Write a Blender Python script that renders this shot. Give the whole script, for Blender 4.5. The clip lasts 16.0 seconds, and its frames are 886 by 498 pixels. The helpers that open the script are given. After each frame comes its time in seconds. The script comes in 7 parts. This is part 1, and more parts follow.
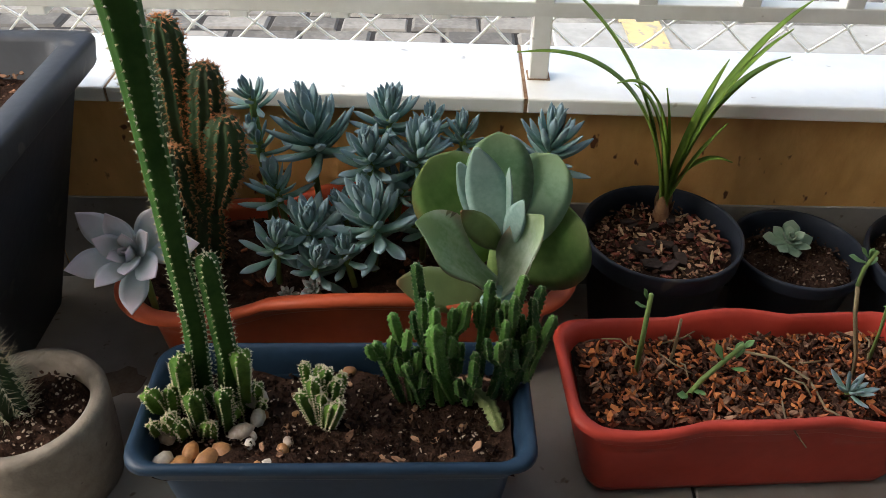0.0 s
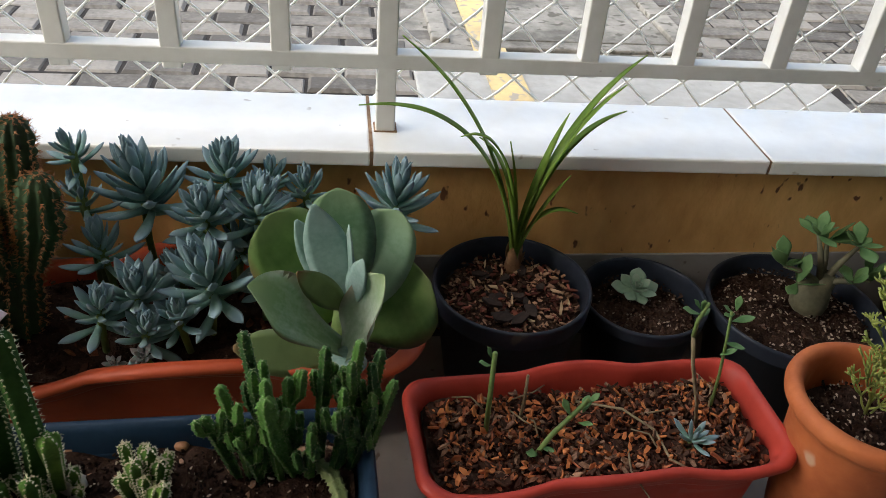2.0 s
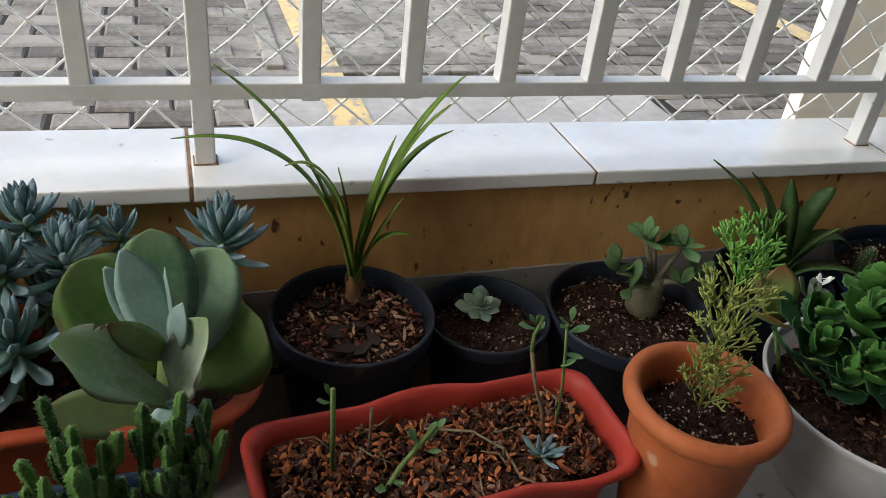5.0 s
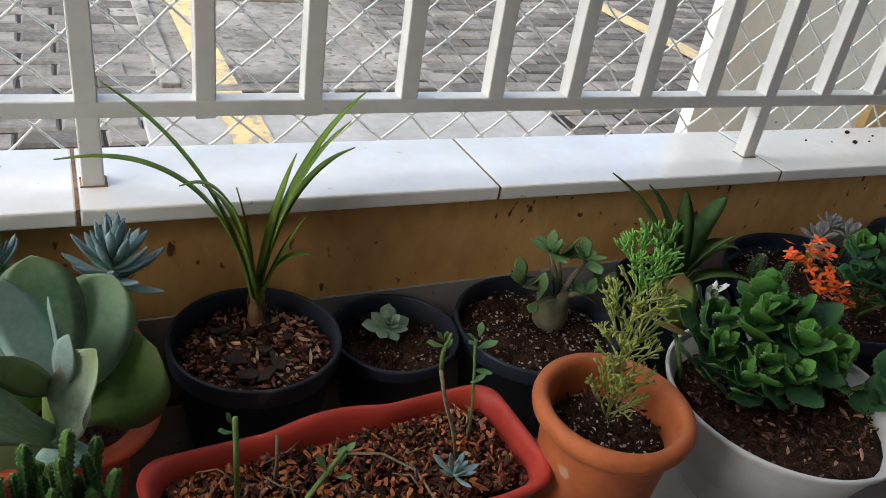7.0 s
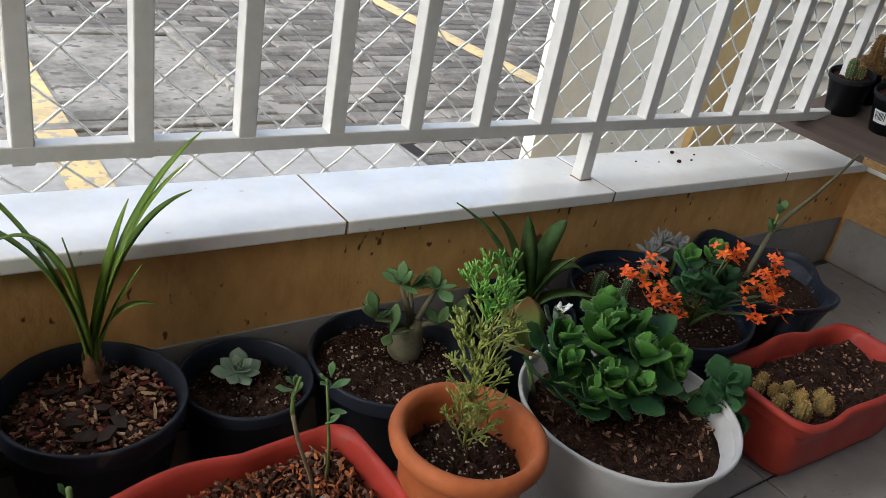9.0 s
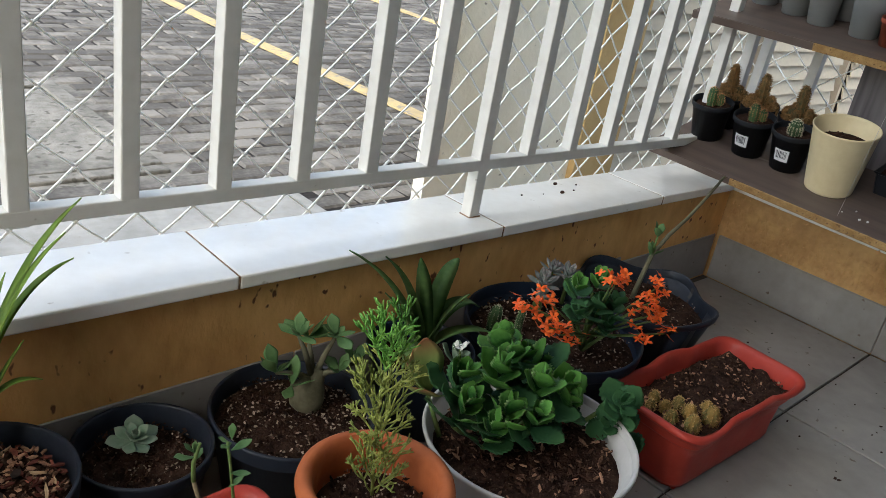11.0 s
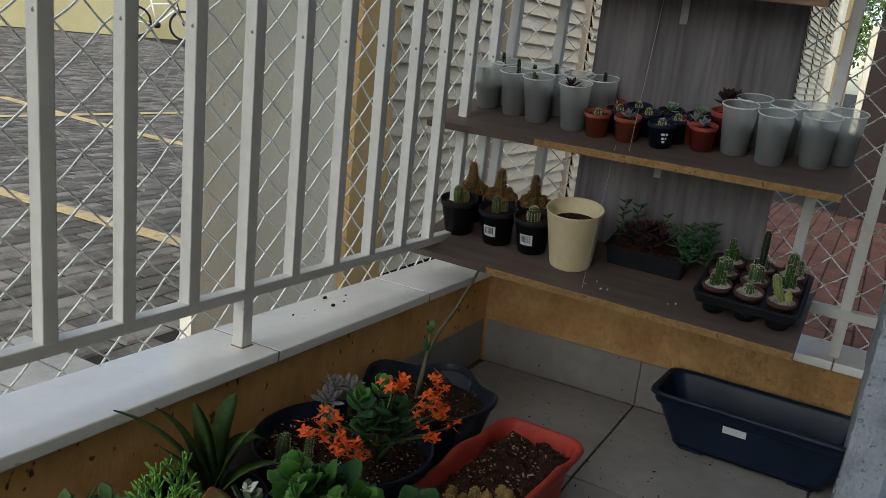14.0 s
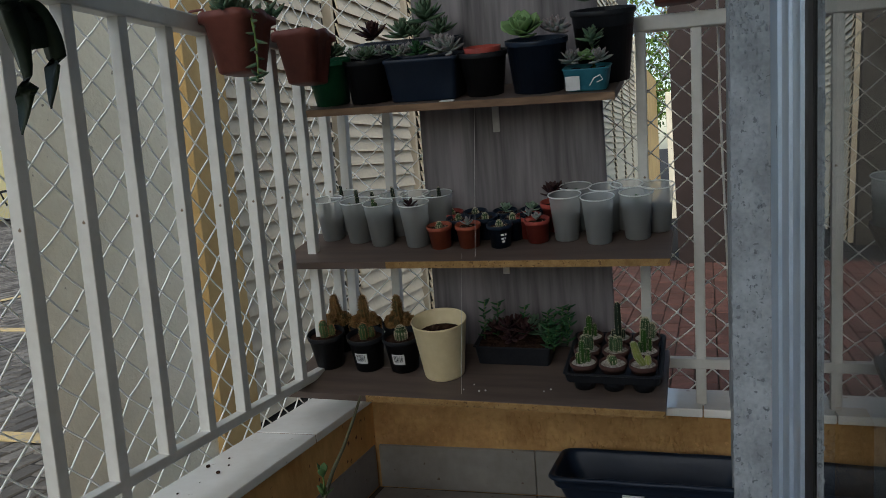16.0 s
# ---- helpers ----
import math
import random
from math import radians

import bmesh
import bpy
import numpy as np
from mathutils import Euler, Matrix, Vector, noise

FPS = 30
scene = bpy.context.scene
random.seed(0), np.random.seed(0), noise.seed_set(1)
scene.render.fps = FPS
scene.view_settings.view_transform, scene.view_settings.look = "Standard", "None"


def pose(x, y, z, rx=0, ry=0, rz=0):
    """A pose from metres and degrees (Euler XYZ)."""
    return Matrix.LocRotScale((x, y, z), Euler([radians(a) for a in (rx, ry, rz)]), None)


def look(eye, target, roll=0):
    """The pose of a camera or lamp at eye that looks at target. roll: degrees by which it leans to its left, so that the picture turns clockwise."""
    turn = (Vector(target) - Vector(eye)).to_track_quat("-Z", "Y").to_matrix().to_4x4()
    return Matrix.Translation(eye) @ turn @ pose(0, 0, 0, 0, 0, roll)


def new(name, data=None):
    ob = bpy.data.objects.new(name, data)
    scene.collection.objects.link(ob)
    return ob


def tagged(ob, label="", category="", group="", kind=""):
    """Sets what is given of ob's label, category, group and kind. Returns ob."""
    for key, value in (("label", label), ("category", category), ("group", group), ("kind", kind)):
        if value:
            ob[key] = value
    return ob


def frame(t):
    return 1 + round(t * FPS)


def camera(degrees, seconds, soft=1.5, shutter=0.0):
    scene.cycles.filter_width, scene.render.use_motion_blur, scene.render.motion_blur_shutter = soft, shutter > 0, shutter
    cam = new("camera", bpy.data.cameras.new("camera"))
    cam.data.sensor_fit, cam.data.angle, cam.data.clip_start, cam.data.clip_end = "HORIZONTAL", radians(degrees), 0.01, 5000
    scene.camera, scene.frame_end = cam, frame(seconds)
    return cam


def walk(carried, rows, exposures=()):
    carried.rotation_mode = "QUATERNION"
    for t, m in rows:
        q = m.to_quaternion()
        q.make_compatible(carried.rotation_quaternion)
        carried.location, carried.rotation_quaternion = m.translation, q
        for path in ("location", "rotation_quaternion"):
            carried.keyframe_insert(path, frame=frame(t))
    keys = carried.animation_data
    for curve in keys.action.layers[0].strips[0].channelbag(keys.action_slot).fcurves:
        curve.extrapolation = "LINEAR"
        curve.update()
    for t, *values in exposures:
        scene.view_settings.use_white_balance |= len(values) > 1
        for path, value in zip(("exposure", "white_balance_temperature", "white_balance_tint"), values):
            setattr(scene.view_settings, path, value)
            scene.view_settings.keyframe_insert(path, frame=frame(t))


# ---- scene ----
cam = camera(58.3, 16.0, 0.6)
PATH = [
    (0, (0.226, 0.049, 0.81), (0.207, 1.613, -0.435), 0.4),
    (0.5, (0.243, 0.061, 0.803), (0.283, 1.639, -0.425), 1.5),
    (1, (0.25, 0.066, 0.803), (0.327, 1.649, -0.417), 2.1),
    (1.5, (0.261, 0.075, 0.806), (0.458, 1.685, -0.364), 4.2),
    (2, (0.276, 0.086, 0.81), (0.543, 1.696, -0.347), 5.1),
    (2.5, (0.286, 0.09, 0.812), (0.581, 1.694, -0.344), 5.3),
    (3, (0.3, 0.095, 0.814), (0.702, 1.695, -0.317), 6.9),
    (3.5, (0.308, 0.104, 0.811), (0.842, 1.692, -0.28), 7.9),
    (4, (0.309, 0.103, 0.81), (0.864, 1.675, -0.295), 7.5),
    (6.5, (0.327, 0.112, 0.789), (1.082, 1.662, -0.223), 8.1),
    (7, (0.324, 0.114, 0.795), (1.144, 1.63, -0.218), 9.3),
    (7.5, (0.333, 0.112, 0.795), (1.208, 1.614, -0.195), 9.6),
    (8, (0.339, 0.109, 0.792), (1.268, 1.594, -0.173), 9.7),
    (8.5, (0.342, 0.112, 0.798), (1.382, 1.542, -0.135), 10.6),
    (11, (0.34, 0.102, 0.834), (1.672, 1.367, 0.041), 10.2),
    (11.5, (0.346, 0.094, 0.835), (1.753, 1.306, 0.092), 10.2),
    (12, (0.347, 0.092, 0.838), (1.782, 1.28, 0.109), 10.2),
    (12.5, (0.346, 0.089, 0.845), (1.876, 1.187, 0.17), 9.7),
    (13, (0.341, 0.092, 0.862), (1.925, 1.161, 0.273), 8.5),
    (13.5, (0.343, 0.089, 0.863), (1.981, 1.108, 0.333), 7.4),
    (14, (0.342, 0.086, 0.871), (2.053, 1.002, 0.387), 6.1),
    (14.5, (0.34, 0.073, 0.878), (2.096, 0.921, 0.434), 3.3),
    (15, (0.334, 0.065, 0.896), (2.143, 0.835, 0.53), -1.1),
    (15.5, (0.329, 0.058, 0.903), (2.177, 0.765, 0.609), -3.3),
    (16, (0.315, 0.056, 0.915), (2.198, 0.696, 0.706), -4.5),
]
EXPOSURES = [(0, 1.9, 6850, 9), (0.6, 1.8, 6800, 9), (2, 1.64, 6800, 9), (4, 1.45, 6750, 10), (8.5, 1.6, 6600, 10), (11, 1.6, 6600, 7), (12.5, 1.45, 6600, 5), (13, 0.75, 6700, 7), (13.5, 0.68, 6700, 6), (14.5, 0.68, 6700, 6), (15.5, 0.63, 6600, 5), (16, 0.48, 6650, 6)]
walk(cam, [(t, look(eye, target, roll)) for t, eye, target, roll in PATH], EXPOSURES)

# world, sun, exposure
SUN_UP, SUN_ROUND = 46, 254
world = bpy.data.worlds.new("sky")
scene.world = world
world.use_nodes = True
_nt = world.node_tree
_sky = _nt.nodes.new("ShaderNodeTexSky")
_sky.sky_type, _sky.sun_disc = "NISHITA", False
_sky.sun_elevation, _sky.sun_rotation = radians(SUN_UP), radians(SUN_ROUND)
_sky.air_density, _sky.dust_density, _sky.ozone_density = 1.0, 1.6, 1.0
_bg = _nt.nodes["Background"]
_bg.inputs["Strength"].default_value = 0.15
_nt.links.new(_sky.outputs[0], _bg.inputs["Color"])
_sun = bpy.data.lights.new("sun", "SUN")
_sun.energy, _sun.angle, _sun.color = 2.3, radians(95), (1.0, 0.985, 0.965)
_sun_ob = new("sun", _sun)
_sun_ob.matrix_world = look((0, 0, 8), (1.0, 0.28, 6.90))


# ---- materials ----
def mat(name, a, b=None, scale=20.0, rough=0.6, bump=0.0, bump_scale=None, metal=0.0, fine=None, spread=0.0, trans=0.0,
        coat=0.0, ior=1.45, speck=None, speck_scale=60.0, speck_at=0.62, sheen=0.0, stretch=(1, 1, 1), sss=0.0, detail=6.0, spec=0.25):
    """Principled surface whose colour wanders from a to b at two scales; spread varies it piece by piece; speck adds flecks."""
    m = bpy.data.materials.new(name)
    m.use_nodes = True
    nt = m.node_tree
    p = nt.nodes["Principled BSDF"]
    L = nt.links.new
    b = b or tuple(0.75 * c for c in a)
    tc = nt.nodes.new("ShaderNodeTexCoord")
    mp = nt.nodes.new("ShaderNodeMapping")
    mp.inputs["Scale"].default_value = stretch
    L(tc.outputs["Object"], mp.inputs["Vector"])
    n1 = nt.nodes.new("ShaderNodeTexNoise")
    n1.inputs["Scale"].default_value, n1.inputs["Detail"].default_value = scale, detail
    n2 = nt.nodes.new("ShaderNodeTexNoise")
    n2.inputs["Scale"].default_value, n2.inputs["Detail"].default_value = (fine or scale * 7.0), 4.0
    L(mp.outputs[0], n1.inputs["Vector"])
    L(mp.outputs[0], n2.inputs["Vector"])
    mx = nt.nodes.new("ShaderNodeMath")
    mx.operation = "MULTIPLY_ADD"
    mx.inputs[1].default_value, mx.inputs[2].default_value = 0.45, -0.22
    L(n2.outputs["Fac"], mx.inputs[0])
    ad = nt.nodes.new("ShaderNodeMath")
    ad.operation = "ADD"
    L(n1.outputs["Fac"], ad.inputs[0])
    L(mx.outputs[0], ad.inputs[1])
    last = ad.outputs[0]
    if spread:
        oi = nt.nodes.new("ShaderNodeObjectInfo")
        ge = nt.nodes.new("ShaderNodeNewGeometry")
        sm = nt.nodes.new("ShaderNodeMath")
        sm.operation = "ADD"
        L(oi.outputs["Random"], sm.inputs[0])
        L(ge.outputs["Random Per Island"], sm.inputs[1])
        s2 = nt.nodes.new("ShaderNodeMath")
        s2.operation = "MULTIPLY_ADD"
        s2.inputs[1].default_value, s2.inputs[2].default_value = spread, -spread
        L(sm.outputs[0], s2.inputs[0])
        s3 = nt.nodes.new("ShaderNodeMath")
        s3.operation = "ADD"
        L(last, s3.inputs[0])
        L(s2.outputs[0], s3.inputs[1])
        last = s3.outputs[0]
    rp = nt.nodes.new("ShaderNodeValToRGB")
    rp.color_ramp.elements[0].position, rp.color_ramp.elements[1].position = 0.3, 0.7
    rp.color_ramp.elements[0].color, rp.color_ramp.elements[1].color = (*b, 1), (*a, 1)
    L(last, rp.inputs["Fac"])
    col = rp.outputs["Color"]
    if speck:
        n3 = nt.nodes.new("ShaderNodeTexNoise")
        n3.inputs["Scale"].default_value, n3.inputs["Detail"].default_value = speck_scale, 2.0
        L(mp.outputs[0], n3.inputs["Vector"])
        r3 = nt.nodes.new("ShaderNodeMapRange")
        r3.inputs["From Min"].default_value, r3.inputs["From Max"].default_value = speck_at, speck_at + 0.05
        L(n3.outputs["Fac"], r3.inputs["Value"])
        mc = nt.nodes.new("ShaderNodeMix")
        mc.data_type = "RGBA"
        L(r3.outputs[0], mc.inputs["Factor"])
        L(col, mc.inputs["A"])
        mc.inputs["B"].default_value = (*speck, 1)
        col = mc.outputs["Result"]
    L(col, p.inputs["Base Color"])
    rr = nt.nodes.new("ShaderNodeMapRange")
    rr.inputs["To Min"].default_value, rr.inputs["To Max"].default_value = max(0.02, rough - 0.1), min(1.0, rough + 0.1)
    L(n1.outputs["Fac"], rr.inputs["Value"])
    L(rr.outputs[0], p.inputs["Roughness"])
    p.inputs["Metallic"].default_value, p.inputs["IOR"].default_value = metal, ior
    p.inputs["Transmission Weight"].default_value, p.inputs["Coat Weight"].default_value = trans, coat
    p.inputs["Sheen Weight"].default_value = sheen
    p.inputs["Specular IOR Level"].default_value = spec
    if sss:
        p.inputs["Subsurface Weight"].default_value, p.inputs["Subsurface Radius"].default_value = sss, (0.004, 0.006, 0.003)
        p.inputs["Subsurface Scale"].default_value = 0.5
    if bump:
        bp = nt.nodes.new("ShaderNodeBump")
        bp.inputs["Strength"].default_value, bp.inputs["Distance"].default_value = min(1.0, bump), 0.004
        n4 = nt.nodes.new("ShaderNodeTexNoise")
        n4.inputs["Scale"].default_value, n4.inputs["Detail"].default_value = bump_scale or scale * 3, 5.0
        L(mp.outputs[0], n4.inputs["Vector"])
        L(n4.outputs["Fac"], bp.inputs["Height"])
        L(bp.outputs[0], p.inputs["Normal"])
    return m


# balcony and street
M_TILE = mat("floor_tile", (0.34, 0.315, 0.285), (0.25, 0.23, 0.205), 5, 0.35, 0.08, 60, spread=0.1, speck=(0.16, 0.12, 0.09), speck_scale=45, speck_at=0.70)
M_GROUT = mat("grout", (0.13, 0.11, 0.09), (0.05, 0.045, 0.04), 30, 0.95, 0.3, 120)
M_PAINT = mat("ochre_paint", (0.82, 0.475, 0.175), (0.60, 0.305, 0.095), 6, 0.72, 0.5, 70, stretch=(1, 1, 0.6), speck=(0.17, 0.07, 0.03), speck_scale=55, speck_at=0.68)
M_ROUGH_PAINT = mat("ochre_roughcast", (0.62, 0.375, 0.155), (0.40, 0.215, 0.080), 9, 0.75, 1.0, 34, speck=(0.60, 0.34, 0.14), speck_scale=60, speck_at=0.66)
M_MARBLE = mat("white_marble", (0.90, 0.875, 0.815), (0.82, 0.785, 0.715), 7, 0.16, 0.05, 40, coat=0.2, spec=0.5, speck=(0.60, 0.54, 0.46), speck_scale=44, speck_at=0.72, stretch=(1, 1, 1))
M_RAIL = mat("cream_white_enamel", (0.71, 0.69, 0.64), (0.61, 0.585, 0.53), 9, 0.32, 0.06, 90, speck=(0.20, 0.14, 0.09), speck_scale=42, speck_at=0.76)
M_NET = mat("white_net_cord", (0.88, 0.86, 0.80), (0.76, 0.74, 0.68), 60, 0.7)
M_RUST = mat("rust_stain", (0.20, 0.10, 0.05), (0.33, 0.22, 0.13), 60, 0.8, 0.3)
M_STUCCO = mat("cream_stucco", (0.88, 0.825, 0.655), (0.79, 0.735, 0.565), 3.5, 0.9, 0.6, 55, speck=(0.33, 0.29, 0.22), speck_scale=38, speck_at=0.72)
M_PILASTER = mat("mustard_paint", (0.55, 0.385, 0.175), (0.44, 0.295, 0.125), 4, 0.8, 0.5, 50)
M_SLAT = mat("beige_louvre", (0.56, 0.485, 0.36), (0.46, 0.39, 0.285), 6, 0.5, 0.06, 60)
# near-black colour that paints the shade behind the louvre slats
M_SHADE = mat("painted_cavity_shade", (0.09, 0.08, 0.07), (0.05, 0.045, 0.04), 10, 0.9)
M_BRICK = mat("grey_paver", (0.200, 0.185, 0.162), (0.080, 0.073, 0.064), 9, 0.85, 0.8, 50, spread=0.45, speck=(0.13, 0.12, 0.10), speck_scale=30, speck_at=0.66)
M_SAND = mat("joint_sand", (0.03, 0.026, 0.023), (0.016, 0.014, 0.012), 20, 0.95, 0.5, 90)
M_REDBRICK = mat("red_paver", (0.136, 0.064, 0.051), (0.072, 0.036, 0.029), 8, 0.85, 0.4, 60, spread=0.25)
M_CONCRETE = mat("smooth_concrete", (0.34, 0.33, 0.305), (0.23, 0.225, 0.205), 5, 0.8, 0.3, 70, speck=(0.16, 0.15, 0.13), speck_scale=34, speck_at=0.72)
M_CEMENT = mat("weathered_cement", (0.26, 0.245, 0.215), (0.10, 0.094, 0.08), 4.5, 0.92, 0.8, 90, speck=(0.09, 0.085, 0.07), speck_scale=22, speck_at=0.6)
M_YELLOW = mat("worn_road_paint", (0.52, 0.39, 0.18), (0.36, 0.28, 0.15), 8, 0.75, 0.3, 60, speck=(0.27, 0.24, 0.19), speck_scale=30, speck_at=0.57)
M_FARWALL = mat("pale_yellow_wall", (0.72, 0.62, 0.32), (0.64, 0.54, 0.27), 0.8, 0.9, 0.1, 30)
M_BROWNWALL = mat("brown_wall", (0.041, 0.030, 0.028), (0.030, 0.022, 0.020), 2.5, 0.9, 0.2, 50)
M_ROOM = mat("room_paint", (0.74, 0.71, 0.67), (0.68, 0.65, 0.61), 2, 0.9)
M_CEIL = mat("ceiling_paint", (0.82, 0.80, 0.77), (0.76, 0.74, 0.70), 2, 0.9, 0.1, 40)
M_PIER = mat("pier_roughcast", (0.45, 0.475, 0.49), (0.28, 0.295, 0.305), 14, 0.85, 1.0, 60, speck=(0.20, 0.215, 0.225), speck_scale=75, speck_at=0.64)
M_ALU = mat("door_aluminium", (0.50, 0.59, 0.68), (0.42, 0.50, 0.59), 12, 0.32, 0.03, 80, metal=0.35)
# black that paints the unlit gap between door pane and jamb
M_GAPDARK = mat("painted_gap_dark", (0.015, 0.015, 0.016), (0.01, 0.01, 0.01), 30, 0.5)
M_WOOD = mat("grey_brown_laminate", (0.175, 0.128, 0.105), (0.075, 0.055, 0.046), 5, 0.42, 0.15, 30, stretch=(1, 0.12, 1), detail=10, speck=(0.24, 0.20, 0.18), speck_scale=16, speck_at=0.68)
M_PANEL = mat("grey_wood_panel", (0.245, 0.218, 0.220), (0.064, 0.057, 0.059), 10, 0.5, 0.15, 30, stretch=(1, 1, 0.07), detail=10, speck=(0.30, 0.26, 0.24), speck_scale=14, speck_at=0.70)
M_CHIP = mat("raw_chipboard_edge", (0.40, 0.245, 0.10), (0.24, 0.135, 0.05), 60, 0.85, 0.5, 160, speck=(0.16, 0.09, 0.04), speck_scale=120, speck_at=0.62)
M_PINE = mat("brown_timber_edge", (0.30, 0.19, 0.115), (0.11, 0.065, 0.042), 14, 0.7, 0.4, 60, stretch=(1, 0.15, 1), speck=(0.36, 0.27, 0.19), speck_scale=26, speck_at=0.66)
M_STEEL = mat("bracket_paint", (0.52, 0.50, 0.47), (0.42, 0.40, 0.37), 20, 0.45)

# containers
M_BLACKPOT = mat("black_plastic", (0.025, 0.031, 0.043), (0.015, 0.019, 0.028), 14, 0.36, 0.12, 50, speck=(0.06, 0.055, 0.05), speck_scale=24, speck_at=0.70)
M_NAVYPOT = mat("navy_plastic", (0.018, 0.040, 0.070), (0.012, 0.027, 0.050), 10, 0.38, 0.1, 60, speck=(0.11, 0.12, 0.13), speck_scale=22, speck_at=0.74)
M_DARKNAVY = mat("dark_navy_plastic", (0.013, 0.023, 0.042), (0.008, 0.014, 0.027), 9, 0.38, 0.1, 50)
M_REDPOT = mat("brick_red_plastic", (0.48, 0.058, 0.038), (0.36, 0.041, 0.027), 7, 0.42, 0.1, 60, speck=(0.24, 0.055, 0.04), speck_scale=20, speck_at=0.72)
M_ORANGEPOT = mat("orange_terracotta_plastic", (0.52, 0.10, 0.042), (0.40, 0.07, 0.03), 7, 0.4, 0.08, 60)
M_TERRA = mat("terracotta_clay", (0.47, 0.135, 0.045), (0.33, 0.083, 0.028), 9, 0.62, 0.35, 60, speck=(0.50, 0.30, 0.19), speck_scale=20, speck_at=0.70)
M_WHITEPOT = mat("white_plastic_bowl", (0.60, 0.59, 0.56), (0.50, 0.485, 0.455), 7, 0.35, 0.06, 50, speck=(0.38, 0.34, 0.29), speck_scale=16, speck_at=0.74)
M_CONCPOT = mat("cast_concrete_pot", (0.34, 0.29, 0.235), (0.20, 0.165, 0.13), 9, 0.9, 0.8, 70, speck=(0.13, 0.105, 0.08), speck_scale=45, speck_at=0.70)
M_CREAM = mat("cream_plastic", (0.76, 0.64, 0.40), (0.66, 0.54, 0.32), 8, 0.35, 0.04, 40)
M_LABEL = mat("paper_label", (0.75, 0.75, 0.74), (0.66, 0.66, 0.65), 30, 0.7)
M_INK = mat("label_ink", (0.10, 0.10, 0.11), (0.07, 0.07, 0.08), 30, 0.7)
M_TUBBLUE = mat("teal_tub", (0.045, 0.21, 0.27), (0.03, 0.16, 0.21), 14, 0.35)
M_GREENPOT = mat("green_plastic", (0.02, 0.13, 0.06), (0.014, 0.09, 0.042), 12, 0.4)
M_SMALLRED = mat("small_red_plastic", (0.34, 0.065, 0.05), (0.25, 0.045, 0.035), 25, 0.45, spread=0.3)

# soil, chips, stones
M_SOIL = mat("dark_soil", (0.060, 0.033, 0.023), (0.016, 0.009, 0.007), 60, 0.97, 1.0, 170, ior=1.15, speck=(0.15, 0.095, 0.07), speck_scale=240, speck_at=0.68)
M_CRUMB = mat("soil_crumbs", (0.090, 0.050, 0.035), (0.017, 0.010, 0.008), 60, 0.97, ior=1.15, spread=0.4)
M_BARK = mat("bark_chips", (0.38, 0.130, 0.066), (0.040, 0.018, 0.012), 30, 0.9, 0.3, 150, spread=0.7, ior=1.2)
M_FLECK = mat("orange_bark_flecks", (0.48, 0.175, 0.065), (0.25, 0.075, 0.030), 30, 0.9, 0.3, 150, spread=0.5, ior=1.2)
M_CHIPS = mat("mixed_wood_chips", (0.40, 0.225, 0.14), (0.060, 0.030, 0.020), 40, 0.85, 0.3, 150, spread=0.5, ior=1.2)
M_GRIT = mat("grit", (0.38, 0.29, 0.22), (0.06, 0.038, 0.028), 40, 0.9, spread=0.6, ior=1.2)
M_PEB_W = mat("white_pebble", (0.62, 0.56, 0.48), (0.34, 0.27, 0.22), 40, 0.5, 0.2, 90, spread=0.5)
M_PEB_O = mat("orange_pebble", (0.50, 0.25, 0.10), (0.27, 0.13, 0.065), 40, 0.45, 0.2, 90, spread=0.5)


# ---- builders ----
def thing(name, x, y, z, label="", category="", group="", kind="", rz=0.0, rx=0.0, ry=0.0):
    ob = new(name)
    ob.empty_display_size = 0.05
    ob.matrix_basis = pose(x, y, z, rx, ry, rz)
    return tagged(ob, label, category, group, kind)


def shade(me, smooth):
    if smooth:
        me.polygons.foreach_set("use_smooth", [True] * len(me.polygons))


def mesh_of(bm, name, material, smooth=False):
    me = bpy.data.meshes.new(name)
    bmesh.ops.recalc_face_normals(bm, faces=bm.faces)
    bm.to_mesh(me)
    bm.free()
    shade(me, smooth)
    me.materials.append(material)
    return me


def pydata(name, verts, faces, material, smooth=False):
    me = bpy.data.meshes.new(name)
    me.from_pydata(verts, [], faces)
    me.update()
    shade(me, smooth)
    me.materials.append(material)
    return me


def put(name, me, parent=None, m=None, label=""):
    ob = new(name, me)
    if parent is not None:
        ob.parent = parent
    if m is not None:
        ob.matrix_basis = m
    return tagged(ob, label)


def part(name, bm, material, parent, label="", smooth=False, m=None):
    return put(name, mesh_of(bm, name, material, smooth), parent, m, label)


def block(bm, x0, y0, z0, x1, y1, z1, bevel=0.0, seg=2):
    r = bmesh.ops.create_cube(bm, size=1.0, matrix=Matrix.Translation(((x0 + x1) / 2, (y0 + y1) / 2, (z0 + z1) / 2)) @ Matrix.Diagonal((x1 - x0, y1 - y0, z1 - z0, 1)))
    if bevel:
        es = list({e for v in r["verts"] for e in v.link_edges})
        bmesh.ops.bevel(bm, geom=es, offset=bevel, segments=seg, affect="EDGES", profile=0.5)
    return bm


def blocked(x0, y0, z0, x1, y1, z1, bevel=0.0, seg=2):
    return block(bmesh.new(), x0, y0, z0, x1, y1, z1, bevel, seg)


